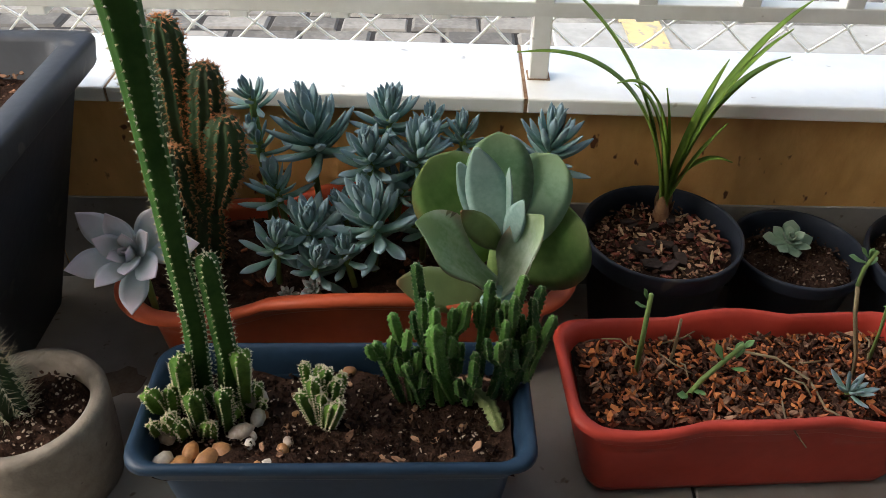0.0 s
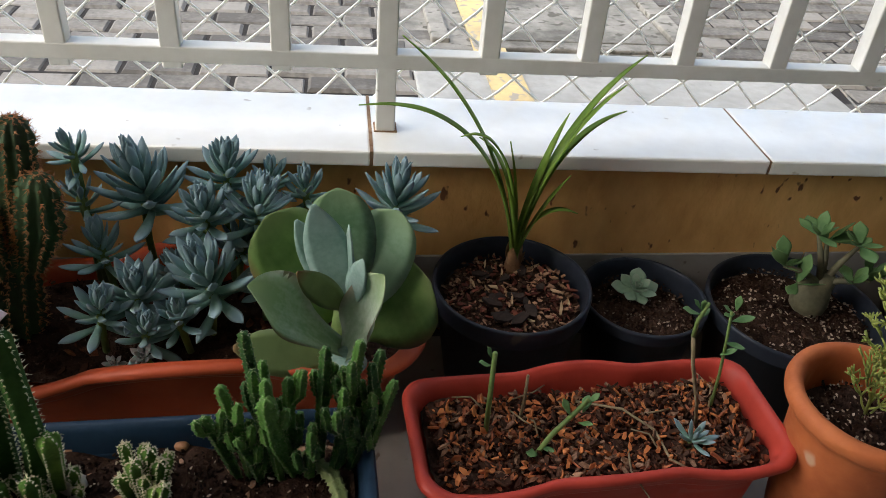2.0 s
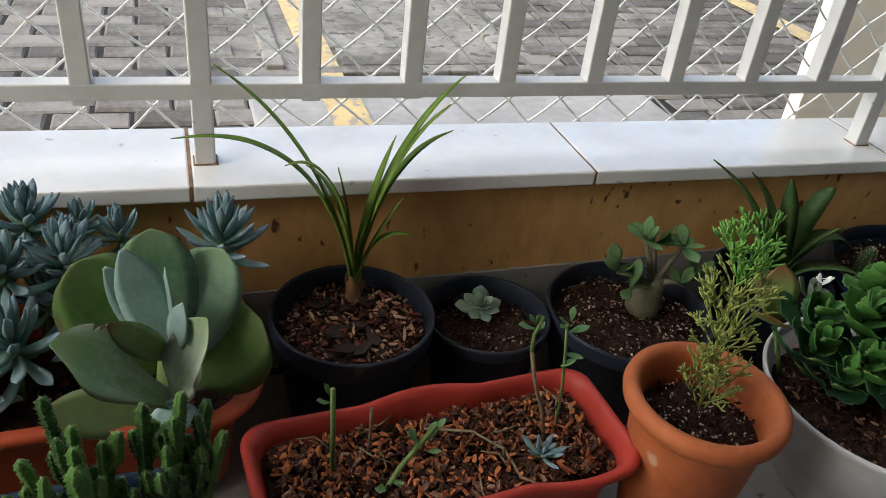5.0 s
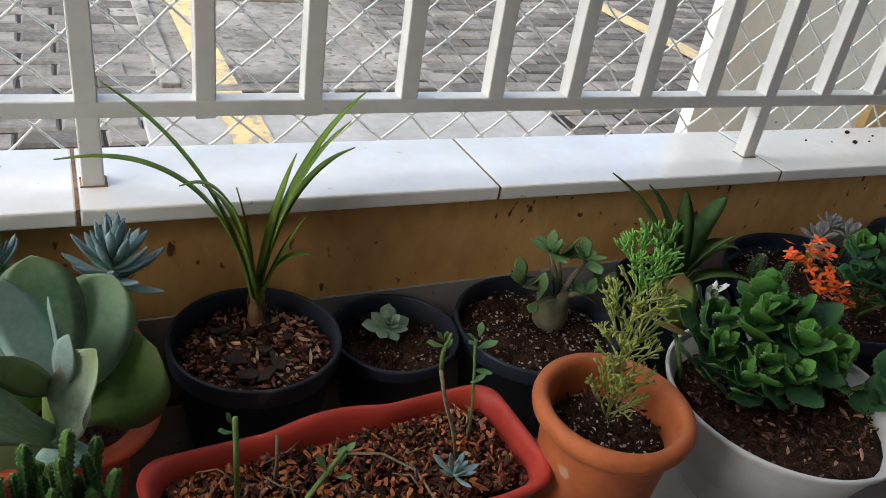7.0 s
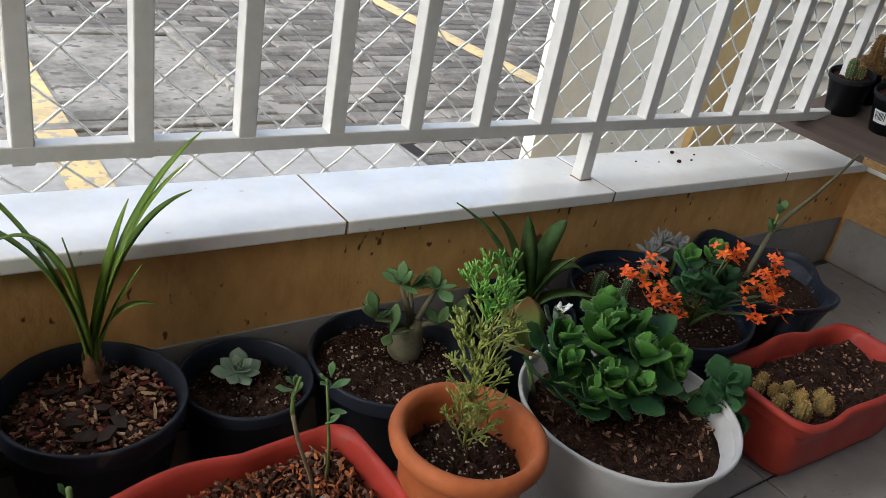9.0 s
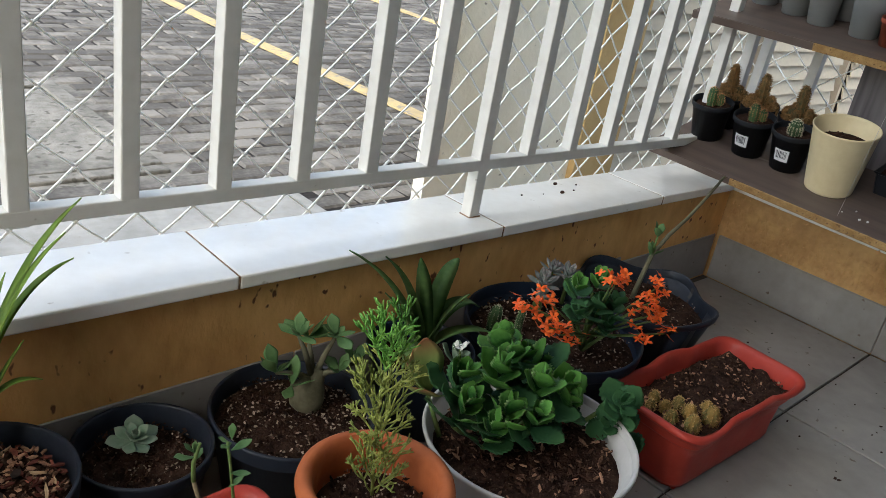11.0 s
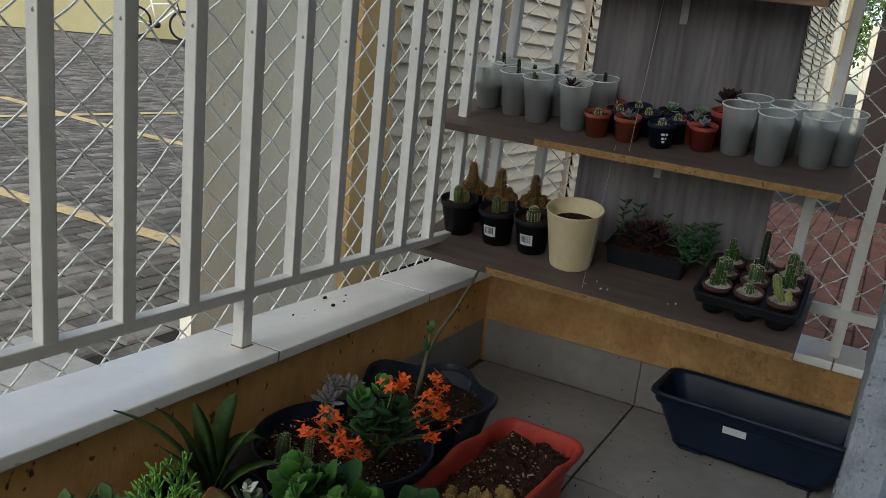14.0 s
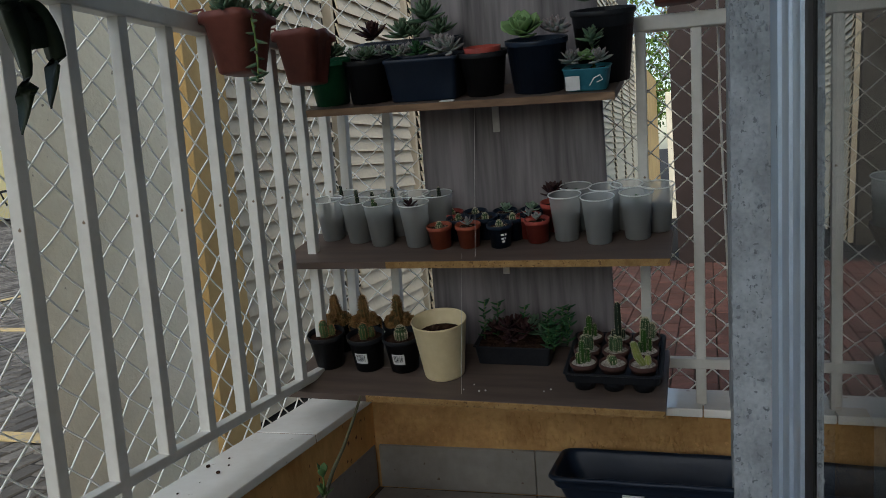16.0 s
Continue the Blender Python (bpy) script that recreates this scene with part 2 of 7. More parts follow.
def rings(loops, close_start=True, close_end=True):
    """Verts and faces of a skin over loops of equally many points."""
    n = len(loops[0])
    verts = [tuple(p) for lp in loops for p in lp]
    faces = []
    for i in range(len(loops) - 1):
        for j in range(n):
            faces.append((i * n + j, i * n + (j + 1) % n, (i + 1) * n + (j + 1) % n, (i + 1) * n + j))
    if close_start:
        faces.append(tuple(reversed(range(n))))
    if close_end:
        faces.append(tuple(range((len(loops) - 1) * n, len(loops) * n)))
    return verts, faces


def circle(r, z, n=40, cx=0.0, cy=0.0, lobes=0, amp=0.0, lift=0.0, ph=0.0):
    out = []
    for k in range(n):
        a = 2 * math.pi * k / n
        w = math.cos(lobes * a + ph) if lobes else 0.0
        out.append((cx + (r + amp * w) * math.cos(a), cy + (r + amp * w) * math.sin(a), z + lift * w))
    return out


def rounded(hx, hy, z, r, n=9, wave=0.0, lift=0.0, dip=0.0):
    """A rounded rectangle loop; wave scallops its long sides outward, lift and dip make the rim rise and fall."""
    pts = []
    for cx, cy, a0 in ((hx - r, hy - r, 0), (-hx + r, hy - r, 90), (-hx + r, -hy + r, 180), (hx - r, -hy + r, 270)):
        for k in range(n):
            a = radians(a0 + 90 * k / (n - 1))
            pts.append((cx + r * math.cos(a), cy + r * math.sin(a)))
    out = []
    for i in range(len(pts)):
        p, q = pts[i], pts[(i + 1) % len(pts)]
        m = (1 if i % n < n - 1 else (10, 24)[i // n % 2 == 0])
        for k in range(m):
            f = k / m
            x, y = p[0] + (q[0] - p[0]) * f, p[1] + (q[1] - p[1]) * f
            u = max(-1.0, min(1.0, x / hx))
            s = math.cos(u * math.pi * 1.5)
            on = abs(y) / hy
            out.append((x, y + math.copysign(wave * s * on, y), z + lift * s * on + dip * u * u))
    return out


def turned(profile, n=48, material=None, name="body", smooth=True, lobes=None):
    loops = []
    for i, (r, z) in enumerate(profile):
        lb, am, li = (lobes[i] if lobes else (0, 0, 0))
        loops.append(circle(r, z, n, lobes=lb, amp=am, lift=li))
    v, f = rings(loops)
    return pydata(name, v, f, material, smooth)


def tube(points, radii, n=8, caps=True):
    """Verts and faces of a tube along points."""
    loops = []
    P = [Vector(p) for p in points]
    if isinstance(radii, (int, float)):
        radii = [radii] * len(P)
    up = None
    for i, p in enumerate(P):
        d = (P[min(i + 1, len(P) - 1)] - P[max(i - 1, 0)])
        d = d.normalized() if d.length > 1e-9 else Vector((0, 0, 1))
        if up is None:
            up = d.orthogonal().normalized()
        up = (up - d * up.dot(d)).normalized()
        side = d.cross(up)
        loops.append([p + radii[i] * (math.cos(2 * math.pi * k / n) * up + math.sin(2 * math.pi * k / n) * side) for k in range(n)])
    return rings(loops, caps, caps)


class Heap:
    """Collects many pieces into one mesh."""
    def __init__(self):
        self.v, self.f = [], []

    def add(self, verts, faces, m=None):
        k = len(self.v)
        self.v += [tuple(m @ Vector(p)) for p in verts] if m is not None else [tuple(p) for p in verts]
        self.f += [tuple(i + k for i in q) for q in faces]

    def mesh(self, name, material, smooth=False):
        return pydata(name, self.v, self.f, material, smooth)


CUBE_F = [(0, 3, 2, 1), (4, 5, 6, 7), (0, 1, 5, 4), (1, 2, 6, 5), (2, 3, 7, 6), (3, 0, 4, 7)]


def brick_v(sx, sy, sz, b=0.004):
    """A worn block, its top edges chamfered, resting on z 0: 12 verts."""
    x, y = sx / 2, sy / 2
    v = [(-x, -y, 0), (x, -y, 0), (x, y, 0), (-x, y, 0), (-x, -y, sz - b), (x, -y, sz - b), (x, y, sz - b), (-x, y, sz - b),
         (-x + b, -y + b, sz), (x - b, -y + b, sz), (x - b, y - b, sz), (-x + b, y - b, sz)]
    f = [(0, 1, 5, 4), (1, 2, 6, 5), (2, 3, 7, 6), (3, 0, 4, 7), (4, 5, 9, 8), (5, 6, 10, 9), (6, 7, 11, 10), (7, 4, 8, 11), (8, 9, 10, 11)]
    return v, f


def chip_v(rng, size):
    """One flat irregular chip."""
    n = 5
    a0 = rng.uniform(0, 6.3)
    top = [(size * rng.uniform(0.5, 1.1) * math.cos(a0 + 6.283 * k / n), 0.55 * size * rng.uniform(0.6, 1.1) * math.sin(a0 + 6.283 * k / n), size * 0.14 + rng.uniform(-.1, .1) * size) for k in range(n)]
    bot = [(0.9 * x, 0.9 * y, z - size * 0.28) for x, y, z in top]
    return rings([bot, top])


def stone_v(rng, a, b, c):
    loops = []
    for t in (-80, -45, 0, 45, 80):
        loops.append([(a * math.cos(radians(t)) * math.cos(6.283 * k / 8) * rng.uniform(.9, 1.1), b * math.cos(radians(t)) * math.sin(6.283 * k / 8) * rng.uniform(.9, 1.1), c * math.sin(radians(t))) for k in range(8)])
    return rings(loops)


def spin(rng, x, y, z, lean=40):
    return pose(x, y, z, rng.uniform(-lean, lean), rng.uniform(-lean, lean), rng.uniform(0, 360))


# ---- the balcony ----
WALL_Y, WALL_X = 1.008, 2.368
X0 = -1.5
PITCH = 0.132
POST = 1.398
# the north parapet falls a little towards the corner, the east end leans a little
FALL = Matrix.Translation((1.42, 0, 0.2995)) @ pose(0, 0, 0, 0, 0.945, 0) @ Matrix.Translation((-1.42, 0, -0.2995))
LEAN = Matrix.Translation((0, 1.0, 0.285)) @ pose(0, 0, 0, 1.6, 0, 0) @ Matrix.Translation((0, -1.0, -0.285))


def fall_z(x):
    return 0.2995 - 0.0165 * (x - 1.42)


def wall(name, label, *blocks, material=M_PAINT, m=None):
    bm = bmesh.new()
    for b in blocks:
        block(bm, *b)
    if m is not None:
        bmesh.ops.transform(bm, matrix=m, verts=bm.verts)
    ob = new(name, mesh_of(bm, name, material))
    return tagged(ob, label, "wall", kind="structure")


wall("wall_north", "low ochre painted balcony parapet with scuffed base", (X0, WALL_Y, -0.22, 2.48, 1.142, 0.277), m=FALL)
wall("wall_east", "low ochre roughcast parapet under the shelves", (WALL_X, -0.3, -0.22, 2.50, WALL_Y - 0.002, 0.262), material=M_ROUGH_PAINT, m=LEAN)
wall("wall_west", "low painted parapet at the open end of the balcony", (X0 - 0.12, -0.2, -0.12, X0, 1.165, 0.33), material=M_PAINT)
wall("wall_south", "rendered apartment wall beside the door opening", (X0, -0.2, -0.12, -0.7, -0.08, 2.6), (-0.7, -0.2, 2.12, 2.06, -0.08, 2.6), material=M_STUCCO)
wall("wall_pier", "grey-white roughcast pier beside the sliding door", (2.06, -0.2, -0.22, 2.48, 0.0, 2.7), material=M_PIER, m=LEAN @ Matrix.Translation((0, 0.027, 0)))
wall("wall_room", "plain walls of the dark room behind the door", (X0, -3.4, -0.12, 2.48, -3.3, 2.6), (X0 - 0.12, -3.4, -0.12, X0, -0.2, 2.6), (2.48, -3.4, -0.12, 2.6, -0.2, 2.6), material=M_ROOM)
bm = blocked(X0 - 0.12, -3.4, 2.6, 2.6, 1.2, 2.75)
tagged(new("ceiling", mesh_of(bm, "ceiling", M_CEIL)), "plain painted ceiling slab over the balcony", "ceiling", kind="structure")

# plaster drips low on the east wall
q = random.Random(17)
hp = Heap()
for k in range(420):
    yy, low = q.uniform(0.06, 0.99), q.random() ** 1.8
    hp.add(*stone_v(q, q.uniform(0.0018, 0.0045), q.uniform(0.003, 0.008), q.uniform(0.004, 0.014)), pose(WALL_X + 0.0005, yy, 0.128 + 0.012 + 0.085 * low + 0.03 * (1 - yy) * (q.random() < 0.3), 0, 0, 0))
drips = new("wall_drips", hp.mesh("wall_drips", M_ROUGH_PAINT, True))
tagged(drips, "dripped ochre plaster low on the parapet", "plaster", kind="structure")

# floor: bed of grout, tiles laid on it
floor = tagged(new("floor", mesh_of(blocked(X0, -3.4, -0.12, WALL_X, WALL_Y, -0.006), "floor", M_GROUT)), "beige glossy ceramic floor tiles with dark joints", "floor", kind="structure")
TILE = 0.455
TX, TY = 1.884, 0.534


def tile_object(x0, y0, x1, y1, name="tile"):
    g = 0.0025
    v, f = brick_v(x1 - x0 - 2 * g, y1 - y0 - 2 * g, 0.007, 0.0015)
    return put(name, pydata(name, v, f, M_TILE), floor, pose((x0 + x1) / 2, (y0 + y1) / 2, -0.007))


for i in range(-12, 2):
    for j in range(-9, 2):
        xa, xb = max(X0, TX + i * TILE), min(WALL_X - 0.012, TX + (i + 1) * TILE)
        xb = WALL_X - 0.012 if WALL_X - xb < 0.05 else xb
        ya, yb = max(-3.3, TY + j * TILE), min(WALL_Y - 0.012, TY + (j + 1) * TILE)
        if xb - xa > 0.03 and yb - ya > 0.03:
            tile_object(xa, ya, xb, yb)

# tile skirting along the east wall and its corner
skirting = tagged(new("baseboard"), "beige tile skirting with a dirty joint", "baseboard", kind="structure")
for ya, yb in ((TY + 0.001, WALL_Y - 0.014), (0.072, TY - 0.001), (-0.08, 0.070)):
    part("tile", blocked(WALL_X - 0.011, ya, 0.0, WALL_X - 0.001, yb, 0.125, 0.0015, 1), M_TILE, skirting)
for k in range(9):
    xa, xb = max(X0, WALL_X - 0.012 - (k + 1) * TILE), WALL_X - 0.012 - k * TILE
    part("tile", blocked(xa + 0.001, WALL_Y - 0.0045, 0.0, xb - 0.001, WALL_Y - 0.0005, 0.126 if k == 0 else 0.139, 0.0015, 1), M_TILE, skirting)

# marble sill
SILL_Y0, SILL_Y1, SILL_T = 0.985, 1.155, 0.022
sill = tagged(new("sill"), "white marble sill slabs with stained joints", "sill", kind="structure")
cuts = [X0, 0.322 - 3 * 0.553, 0.322 - 2 * 0.553, 0.322 - 0.553, 0.322, 0.872, 1.425, 1.982, 2.335]
for xa, xb in zip(cuts[:-1], cuts[1:]):
    part("slab", blocked(xa + 0.0012, SILL_Y0, 0.2995 - SILL_T, xb - 0.0012, SILL_Y1, 0.2995, 0.003, 2), M_MARBLE, sill, m=FALL)
for ya, yb in ((-0.06, 0.092), (0.092, 0.6), (0.6, 1.155)):
    part("slab", blocked(2.337, ya + 0.0012, 0.285 - SILL_T, 2.51, yb - 0.0012, 0.285, 0.003, 2), M_MARBLE, sill, m=LEAN)
for xa in cuts[1:-1]:
    jw = 0.0022 if abs(xa - 0.322) < 0.01 else 0.0009
    part("joint", blocked(xa - jw, SILL_Y0 + 0.0005, 0.2995 - SILL_T + 0.0005, xa + jw, SILL_Y1 - 0.002, 0.2997 if jw > 0.002 else 0.2985), M_RUST, sill, "brown stained joint", m=FALL)


# railing: posts, two rails and bars, one part each
RAIL_Y, RAIL_X = 1.054, 2.395
LOW_T, TOP0, TOP1 = 0.021, 1.225, 1.262
W = 0.0123
DIP = Matrix.Translation((1.40, 0, 0.4145)) @ pose(0, 0, 0, 0, 0.6, 0)


def railing(name, label):
    return tagged(new(name), label, "railing", kind="structure")


rail_n = railing("railing_north", "cream-white painted steel railing with square bars")
part("rail", blocked(X0 - 1.4, RAIL_Y - W - 0.0006, -LOW_T, RAIL_X - 1.4, RAIL_Y + W + 0.001, 0, 0.0022), M_RAIL, rail_n, m=DIP)
part("rail", blocked(X0, RAIL_Y - 0.018, TOP0, RAIL_X, RAIL_Y + 0.018, TOP1, 0.004), M_RAIL, rail_n)
bar_me = mesh_of(blocked(-W, -W, 0.400, W, W, TOP0 + 0.001, 0.002), "bar", M_RAIL)
post_me = mesh_of(blocked(-0.0128, -0.0128, 0.270, 0.0128, 0.0128, TOP0 + 0.001, 0.002), "post", M_RAIL)
foot_me = mesh_of(blocked(-0.0150, -0.0145, -0.002, 0.0160, 0.0140, 0.0018, 0.001), "foot", M_RUST)
for k in range(-21, 8):
    x = POST + k * PITCH
    if k % 8 == 0:
        put("post", post_me, rail_n, pose(x, RAIL_Y, 0))
        put("foot", foot_me, rail_n, pose(x, RAIL_Y, fall_z(x)), "rust-stained post foot")
    else:
        put("bar", bar_me, rail_n, pose(x, RAIL_Y, 0))
rail_e = railing("railing_east", "cream-white painted steel railing behind the shelves")
part("rail", blocked(RAIL_X - 0.014, -0.19, 0.376, RAIL_X + 0.014, RAIL_Y - 0.017, 0.402, 0.0022), M_RAIL, rail_e, m=LEAN)
part("rail", blocked(RAIL_X - 0.02, -0.19, TOP0, RAIL_X + 0.02, RAIL_Y - 0.021, TOP1, 0.004), M_RAIL, rail_e, m=LEAN)
put("post", post_me, rail_e, LEAN @ pose(RAIL_X, RAIL_Y, 0))
put("post", post_me, rail_e, LEAN @ pose(RAIL_X, 0.096, 0.01))
for y in (0.228, 0.358, 0.49, 0.622, 0.754, 0.918, -0.02):
    put("bar", bar_me, rail_e, LEAN @ pose(RAIL_X, y, 0))


# safety net: cords in diamonds, knotted
def netting(name, along, length, base, top, ox, oy):
    rng = random.Random(5)
    cw, ch, r = 0.0435, 0.0395, 0.0021
    cols, rows = int(length / cw), int((top - base) / ch)
    pts = {}
    for i in range(cols + 1):
        for j in range(rows + 1):
            if (i + j) % 2 == 0:
                u, z, d = i * cw + rng.uniform(-.003, .003), base + j * ch + rng.uniform(-.003, .003), rng.uniform(-.003, .003)
                pts[i, j] = (ox + u, oy + d, z) if along == "x" else (ox + d, oy + u, z)
    h = Heap()
    for (i, j), p in pts.items():
        for di in (-1, 1):
            q = pts.get((i + di, j + 1))
            if q:
                mid = [(a + b) / 2 for a, b in zip(p, q)]
                mid[2] -= rng.uniform(0.0, 0.002)
                h.add(*tube([p, mid, q], r, 4, False))
        k = r * 1.9
        h.add([(p[0] + k * a, p[1] + k * b, p[2] + k * c * 1.3) for a, b, c in ((1, 0, 0), (-1, 0, 0), (0, 1, 0), (0, -1, 0), (0, 0, 1), (0, 0, -1))],
              [(0, 2, 4), (2, 1, 4), (1, 3, 4), (3, 0, 4), (2, 0, 5), (1, 2, 5), (3, 1, 5), (0, 3, 5)])
    return h.mesh(name, M_NET, True)


net = new("safety_net", netting("safety_net", "x", 3.75, 0.262, 2.58, -1.2, 1.172))
tagged(net, "white knotted cord safety net stretched outside the railing", "net", kind="structure")
net = new("safety_net", netting("safety_net", "y", 1.2, 0.235, 2.58, 2.516, -0.02))
tagged(net, "white knotted cord safety net over the end railing", "net", kind="structure")

ROPE_Y = 0.016
v, f = tube([(2.519, ROPE_Y, 0.30), (2.520, ROPE_Y + 0.004, 1.0), (2.518, ROPE_Y - 0.004, 1.7), (2.519, ROPE_Y, 2.58)], 0.0032, 8)
tagged(new("net_rope", pydata("net_rope", v, f, M_NET, True)), "thick white border rope of the safety net", "rope", kind="structure")

# roughcast grains standing out of the pier's two free faces
q = random.Random(62)
hp = Heap()
for k in range(620):
    edge = q.random()
    at = (2.0602, 0.026 - 0.085 * edge ** 1.6, q.uniform(0.0, 1.55)) if k % 6 else (2.062 + 0.05 * edge, 0.0268, q.uniform(0.0, 1.55))
    hp.add(*stone_v(q, q.uniform(0.0012, 0.003), q.uniform(0.0015, 0.004), q.uniform(0.0025, 0.008)), LEAN @ Matrix.Translation(at))
tagged(new("pier_grain", hp.mesh("pier_grain", M_PIER, True)), "coarse plaster grains on the pier", "plaster", kind="structure")

# crumbled plaster at the foot of the pier
q = random.Random(61)
for k in range(9):
    a, b, c = q.uniform(0.014, 0.034), q.uniform(0.012, 0.02), q.uniform(0.02, 0.045)
    v, f = stone_v(q, a, b, c)
    lump = new("plaster_lump", pydata("plaster_lump", v, f, M_PIER, True))
    lump.matrix_basis = pose(2.058 + q.uniform(-.004, .05), 0.018 + q.uniform(-.06, .004), 0.02 + 0.011 * k)
    tagged(lump, "crumbled plaster lump at the pier's foot", "plaster", "plaster lumps at the pier", kind="structure")

# sliding glass door in its frame, slid to the pier
door = tagged(new("door_1"), "aluminium sliding glass door slid half open", "door", kind="structure")
door.matrix_basis = LEAN @ Matrix.Translation((0, 0.0185, 0.0))
part("leaf_frame", blocked(0.80, -0.096, 0.02, 0.84, -0.066, 2.08, 0.003), M_ALU, door)
part("leaf_frame", blocked(0.84, -0.094, 0.02, 1.46, -0.068, 0.07, 0.003), M_ALU, door)
part("leaf_frame", blocked(0.84, -0.094, 2.03, 1.46, -0.068, 2.08, 0.003), M_ALU, door)
# flat black strip stands in for the dark slit between pane and jamb
part("gasket", blocked(1.46, -0.092, 0.02, 1.555, -0.076, 2.08), M_GAPDARK, door, "black strip painted in for the dark gap beside the pane")
for k, (xa, xb, f) in enumerate(((1.556, 1.615, -0.070), (1.619, 1.70, -0.074), (1.704, 1.79, -0.068), (1.794, 1.885, -0.073), (1.889, 2.052, -0.066))):
    part("jamb_profile", blocked(xa, -0.10, 0.012, xb, f, 2.10, 0.002), M_ALU, door)
part("track", blocked(-0.7, -0.13, -0.008, 1.555, -0.06, 0.012, 0.002), M_ALU, door)
M_GLASS = bpy.data.materials.new("door_glass")
M_GLASS.use_nodes = True
_p = M_GLASS.node_tree.nodes["Principled BSDF"]
_p.inputs["Base Color"].default_value = (0.80, 0.86, 0.86, 1)
_p.inputs["Roughness"].default_value, _p.inputs["Transmission Weight"].default_value, _p.inputs["IOR"].default_value = 0.0, 1.0, 1.5
put("pane", mesh_of(blocked(0.84, -0.0840, 0.07, 1.46, -0.0785, 2.03), "pane", M_GLASS), door, None, "clear glass pane")

# ---- the street outside ----
GZ = -0.10


def ground_z(y):
    t = max(0.0, min(1.0, (y - 4.5) / 11.0))
    return GZ + 0.55 * t * t * (3 - 2 * t)


h = Heap()
ys = [1.16, 1.5, 2, 3, 4.5, 5.5, 6.5, 7.5, 8.5, 9.5, 10.5, 11.5, 12.5, 13.5, 14.5, 15.5, 20, 60, 400]
xs = [-400, -20, 20, 60, 400]
v = [(x, y, ground_z(y) - 0.008) for y in ys for x in xs]
n = len(xs)
f = [(j * n + i, j * n + i + 1, (j + 1) * n + i + 1, (j + 1) * n + i) for j in range(len(ys) - 1) for i in range(n - 1)]
k = len(v)
v += [(-400, -400, GZ - 0.03), (400, -400, GZ - 0.03), (400, 1.165, GZ - 0.012), (-400, 1.165, GZ - 0.012)]
f.append((k, k + 1, k + 2, k + 3))
ground = tagged(new("ground", pydata("ground", v, f, M_SAND)), "dark sandy ground under the paving", "ground", kind="structure")

paving = tagged(new("pavement"), "grey interlocking concrete pavers with dark joints", "pavement", kind="structure")
rng = random.Random(11)
bv, bf = brick_v(0.193, 0.092, 0.05, 0.009)
brick_me = pydata("paver", bv, bf, M_BRICK)
rest = Heap()
near = []


def solid_patch(x, y):
    return (0.50 < x < 1.74 and y < 2.24) or (0.56 < x < 1.45 and 2.40 < y < 3.5)


for j in range(0, 135):
    y = 1.23 + j * 0.10
    for i in range(-22, 62):
        x = i * 0.2 + (0.1 if j % 2 else 0.0)
        if solid_patch(x, y) or (x > 1.98 and y < 1.98) or x > 1.2 * y + 2.0:
            continue
        m = pose(x + rng.uniform(-.002, .002), y + rng.uniform(-.002, .002), ground_z(y) - 0.05 + rng.uniform(-.004, .002), rng.uniform(-1.6, 1.6), rng.uniform(-1.0, 1.0), rng.uniform(-1.6, 1.6))
        if y < 3.25 and -0.85 < x < 0.6 or (1.4 < x < 2.1 and y < 3.1):
            near.append(m)
        else:
            rest.add(bv, bf, m)
for m in near[:300]:
    put("paver", brick_me, paving, m)
for m in near[300:]:
    rest.add(bv, bf, m)
tagged(put("paver_field", rest.mesh("paver_field", M_BRICK), paving), kind="stuff")

tagged(new("pavement_strip", mesh_of(blocked(0.50, 1.17, GZ - 0.05, 1.74, 2.235, GZ + 0.006, 0.006), "pavement_strip", M_CONCRETE)), "smooth pale concrete strip beside the parapet", "pavement", kind="structure")
tagged(new("pavement_patch", mesh_of(blocked(0.82, 2.50, GZ - 0.05, 1.375, 3.42, GZ - 0.001, 0.004), "pavement_patch", M_CEMENT)), "weathered grey cement patch between kerbs", "pavement", kind="structure")
tagged(new("pavement_bed", mesh_of(blocked(0.44, 2.238, GZ - 0.05, 1.58, 3.62, GZ - 0.0055), "pavement_bed", M_CEMENT)), "rough cement bedding round the patch", "pavement", kind="structure")
kerb = tagged(new("kerb"), "narrow pale concrete kerb edging round the cement patch", "kerb", kind="structure")
part("kerb_stone", blocked(0.575, 2.47, GZ - 0.05, 0.635, 3.5, GZ + 0.012, 0.006), M_CEMENT, kerb)
part("kerb_stone", blocked(1.38, 2.47, GZ - 0.05, 1.45, 3.5, GZ + 0.012, 0.006), M_CEMENT, kerb)
part("kerb_stone", blocked(0.70, 2.41, GZ - 0.05, 1.45, 2.465, GZ + 0.008, 0.006), M_CEMENT, kerb)
part("kerb_stone", blocked(0.82, 3.43, GZ - 0.05, 1.375, 3.5, GZ + 0.008, 0.006), M_CEMENT, kerb)


def painted(name, x0, y0, x1, y1, lift=0.0065):
    hp = Heap()
    steps = max(2, int((y1 - y0) / 0.3))
    vv, ff = [], []
    for k in range(steps + 1):
        yy = y0 + (y1 - y0) * k / steps
        vv += [(x0, yy, ground_z(yy) + lift), (x1, yy, ground_z(yy) + lift), (x0, yy, ground_z(yy) + lift - 0.006), (x1, yy, ground_z(yy) + lift - 0.006)]
    for k in range(steps):
        a, b = 4 * k, 4 * k + 4
        ff += [(a, a + 1, b + 1, b), (a, b, b + 2, a + 2), (a + 1, a + 3, b + 3, b + 1)]
    hp.add(vv, ff)
    return tagged(new(name, hp.mesh(name, M_YELLOW)), "worn yellow line painted on the paving", "road line", kind="structure")


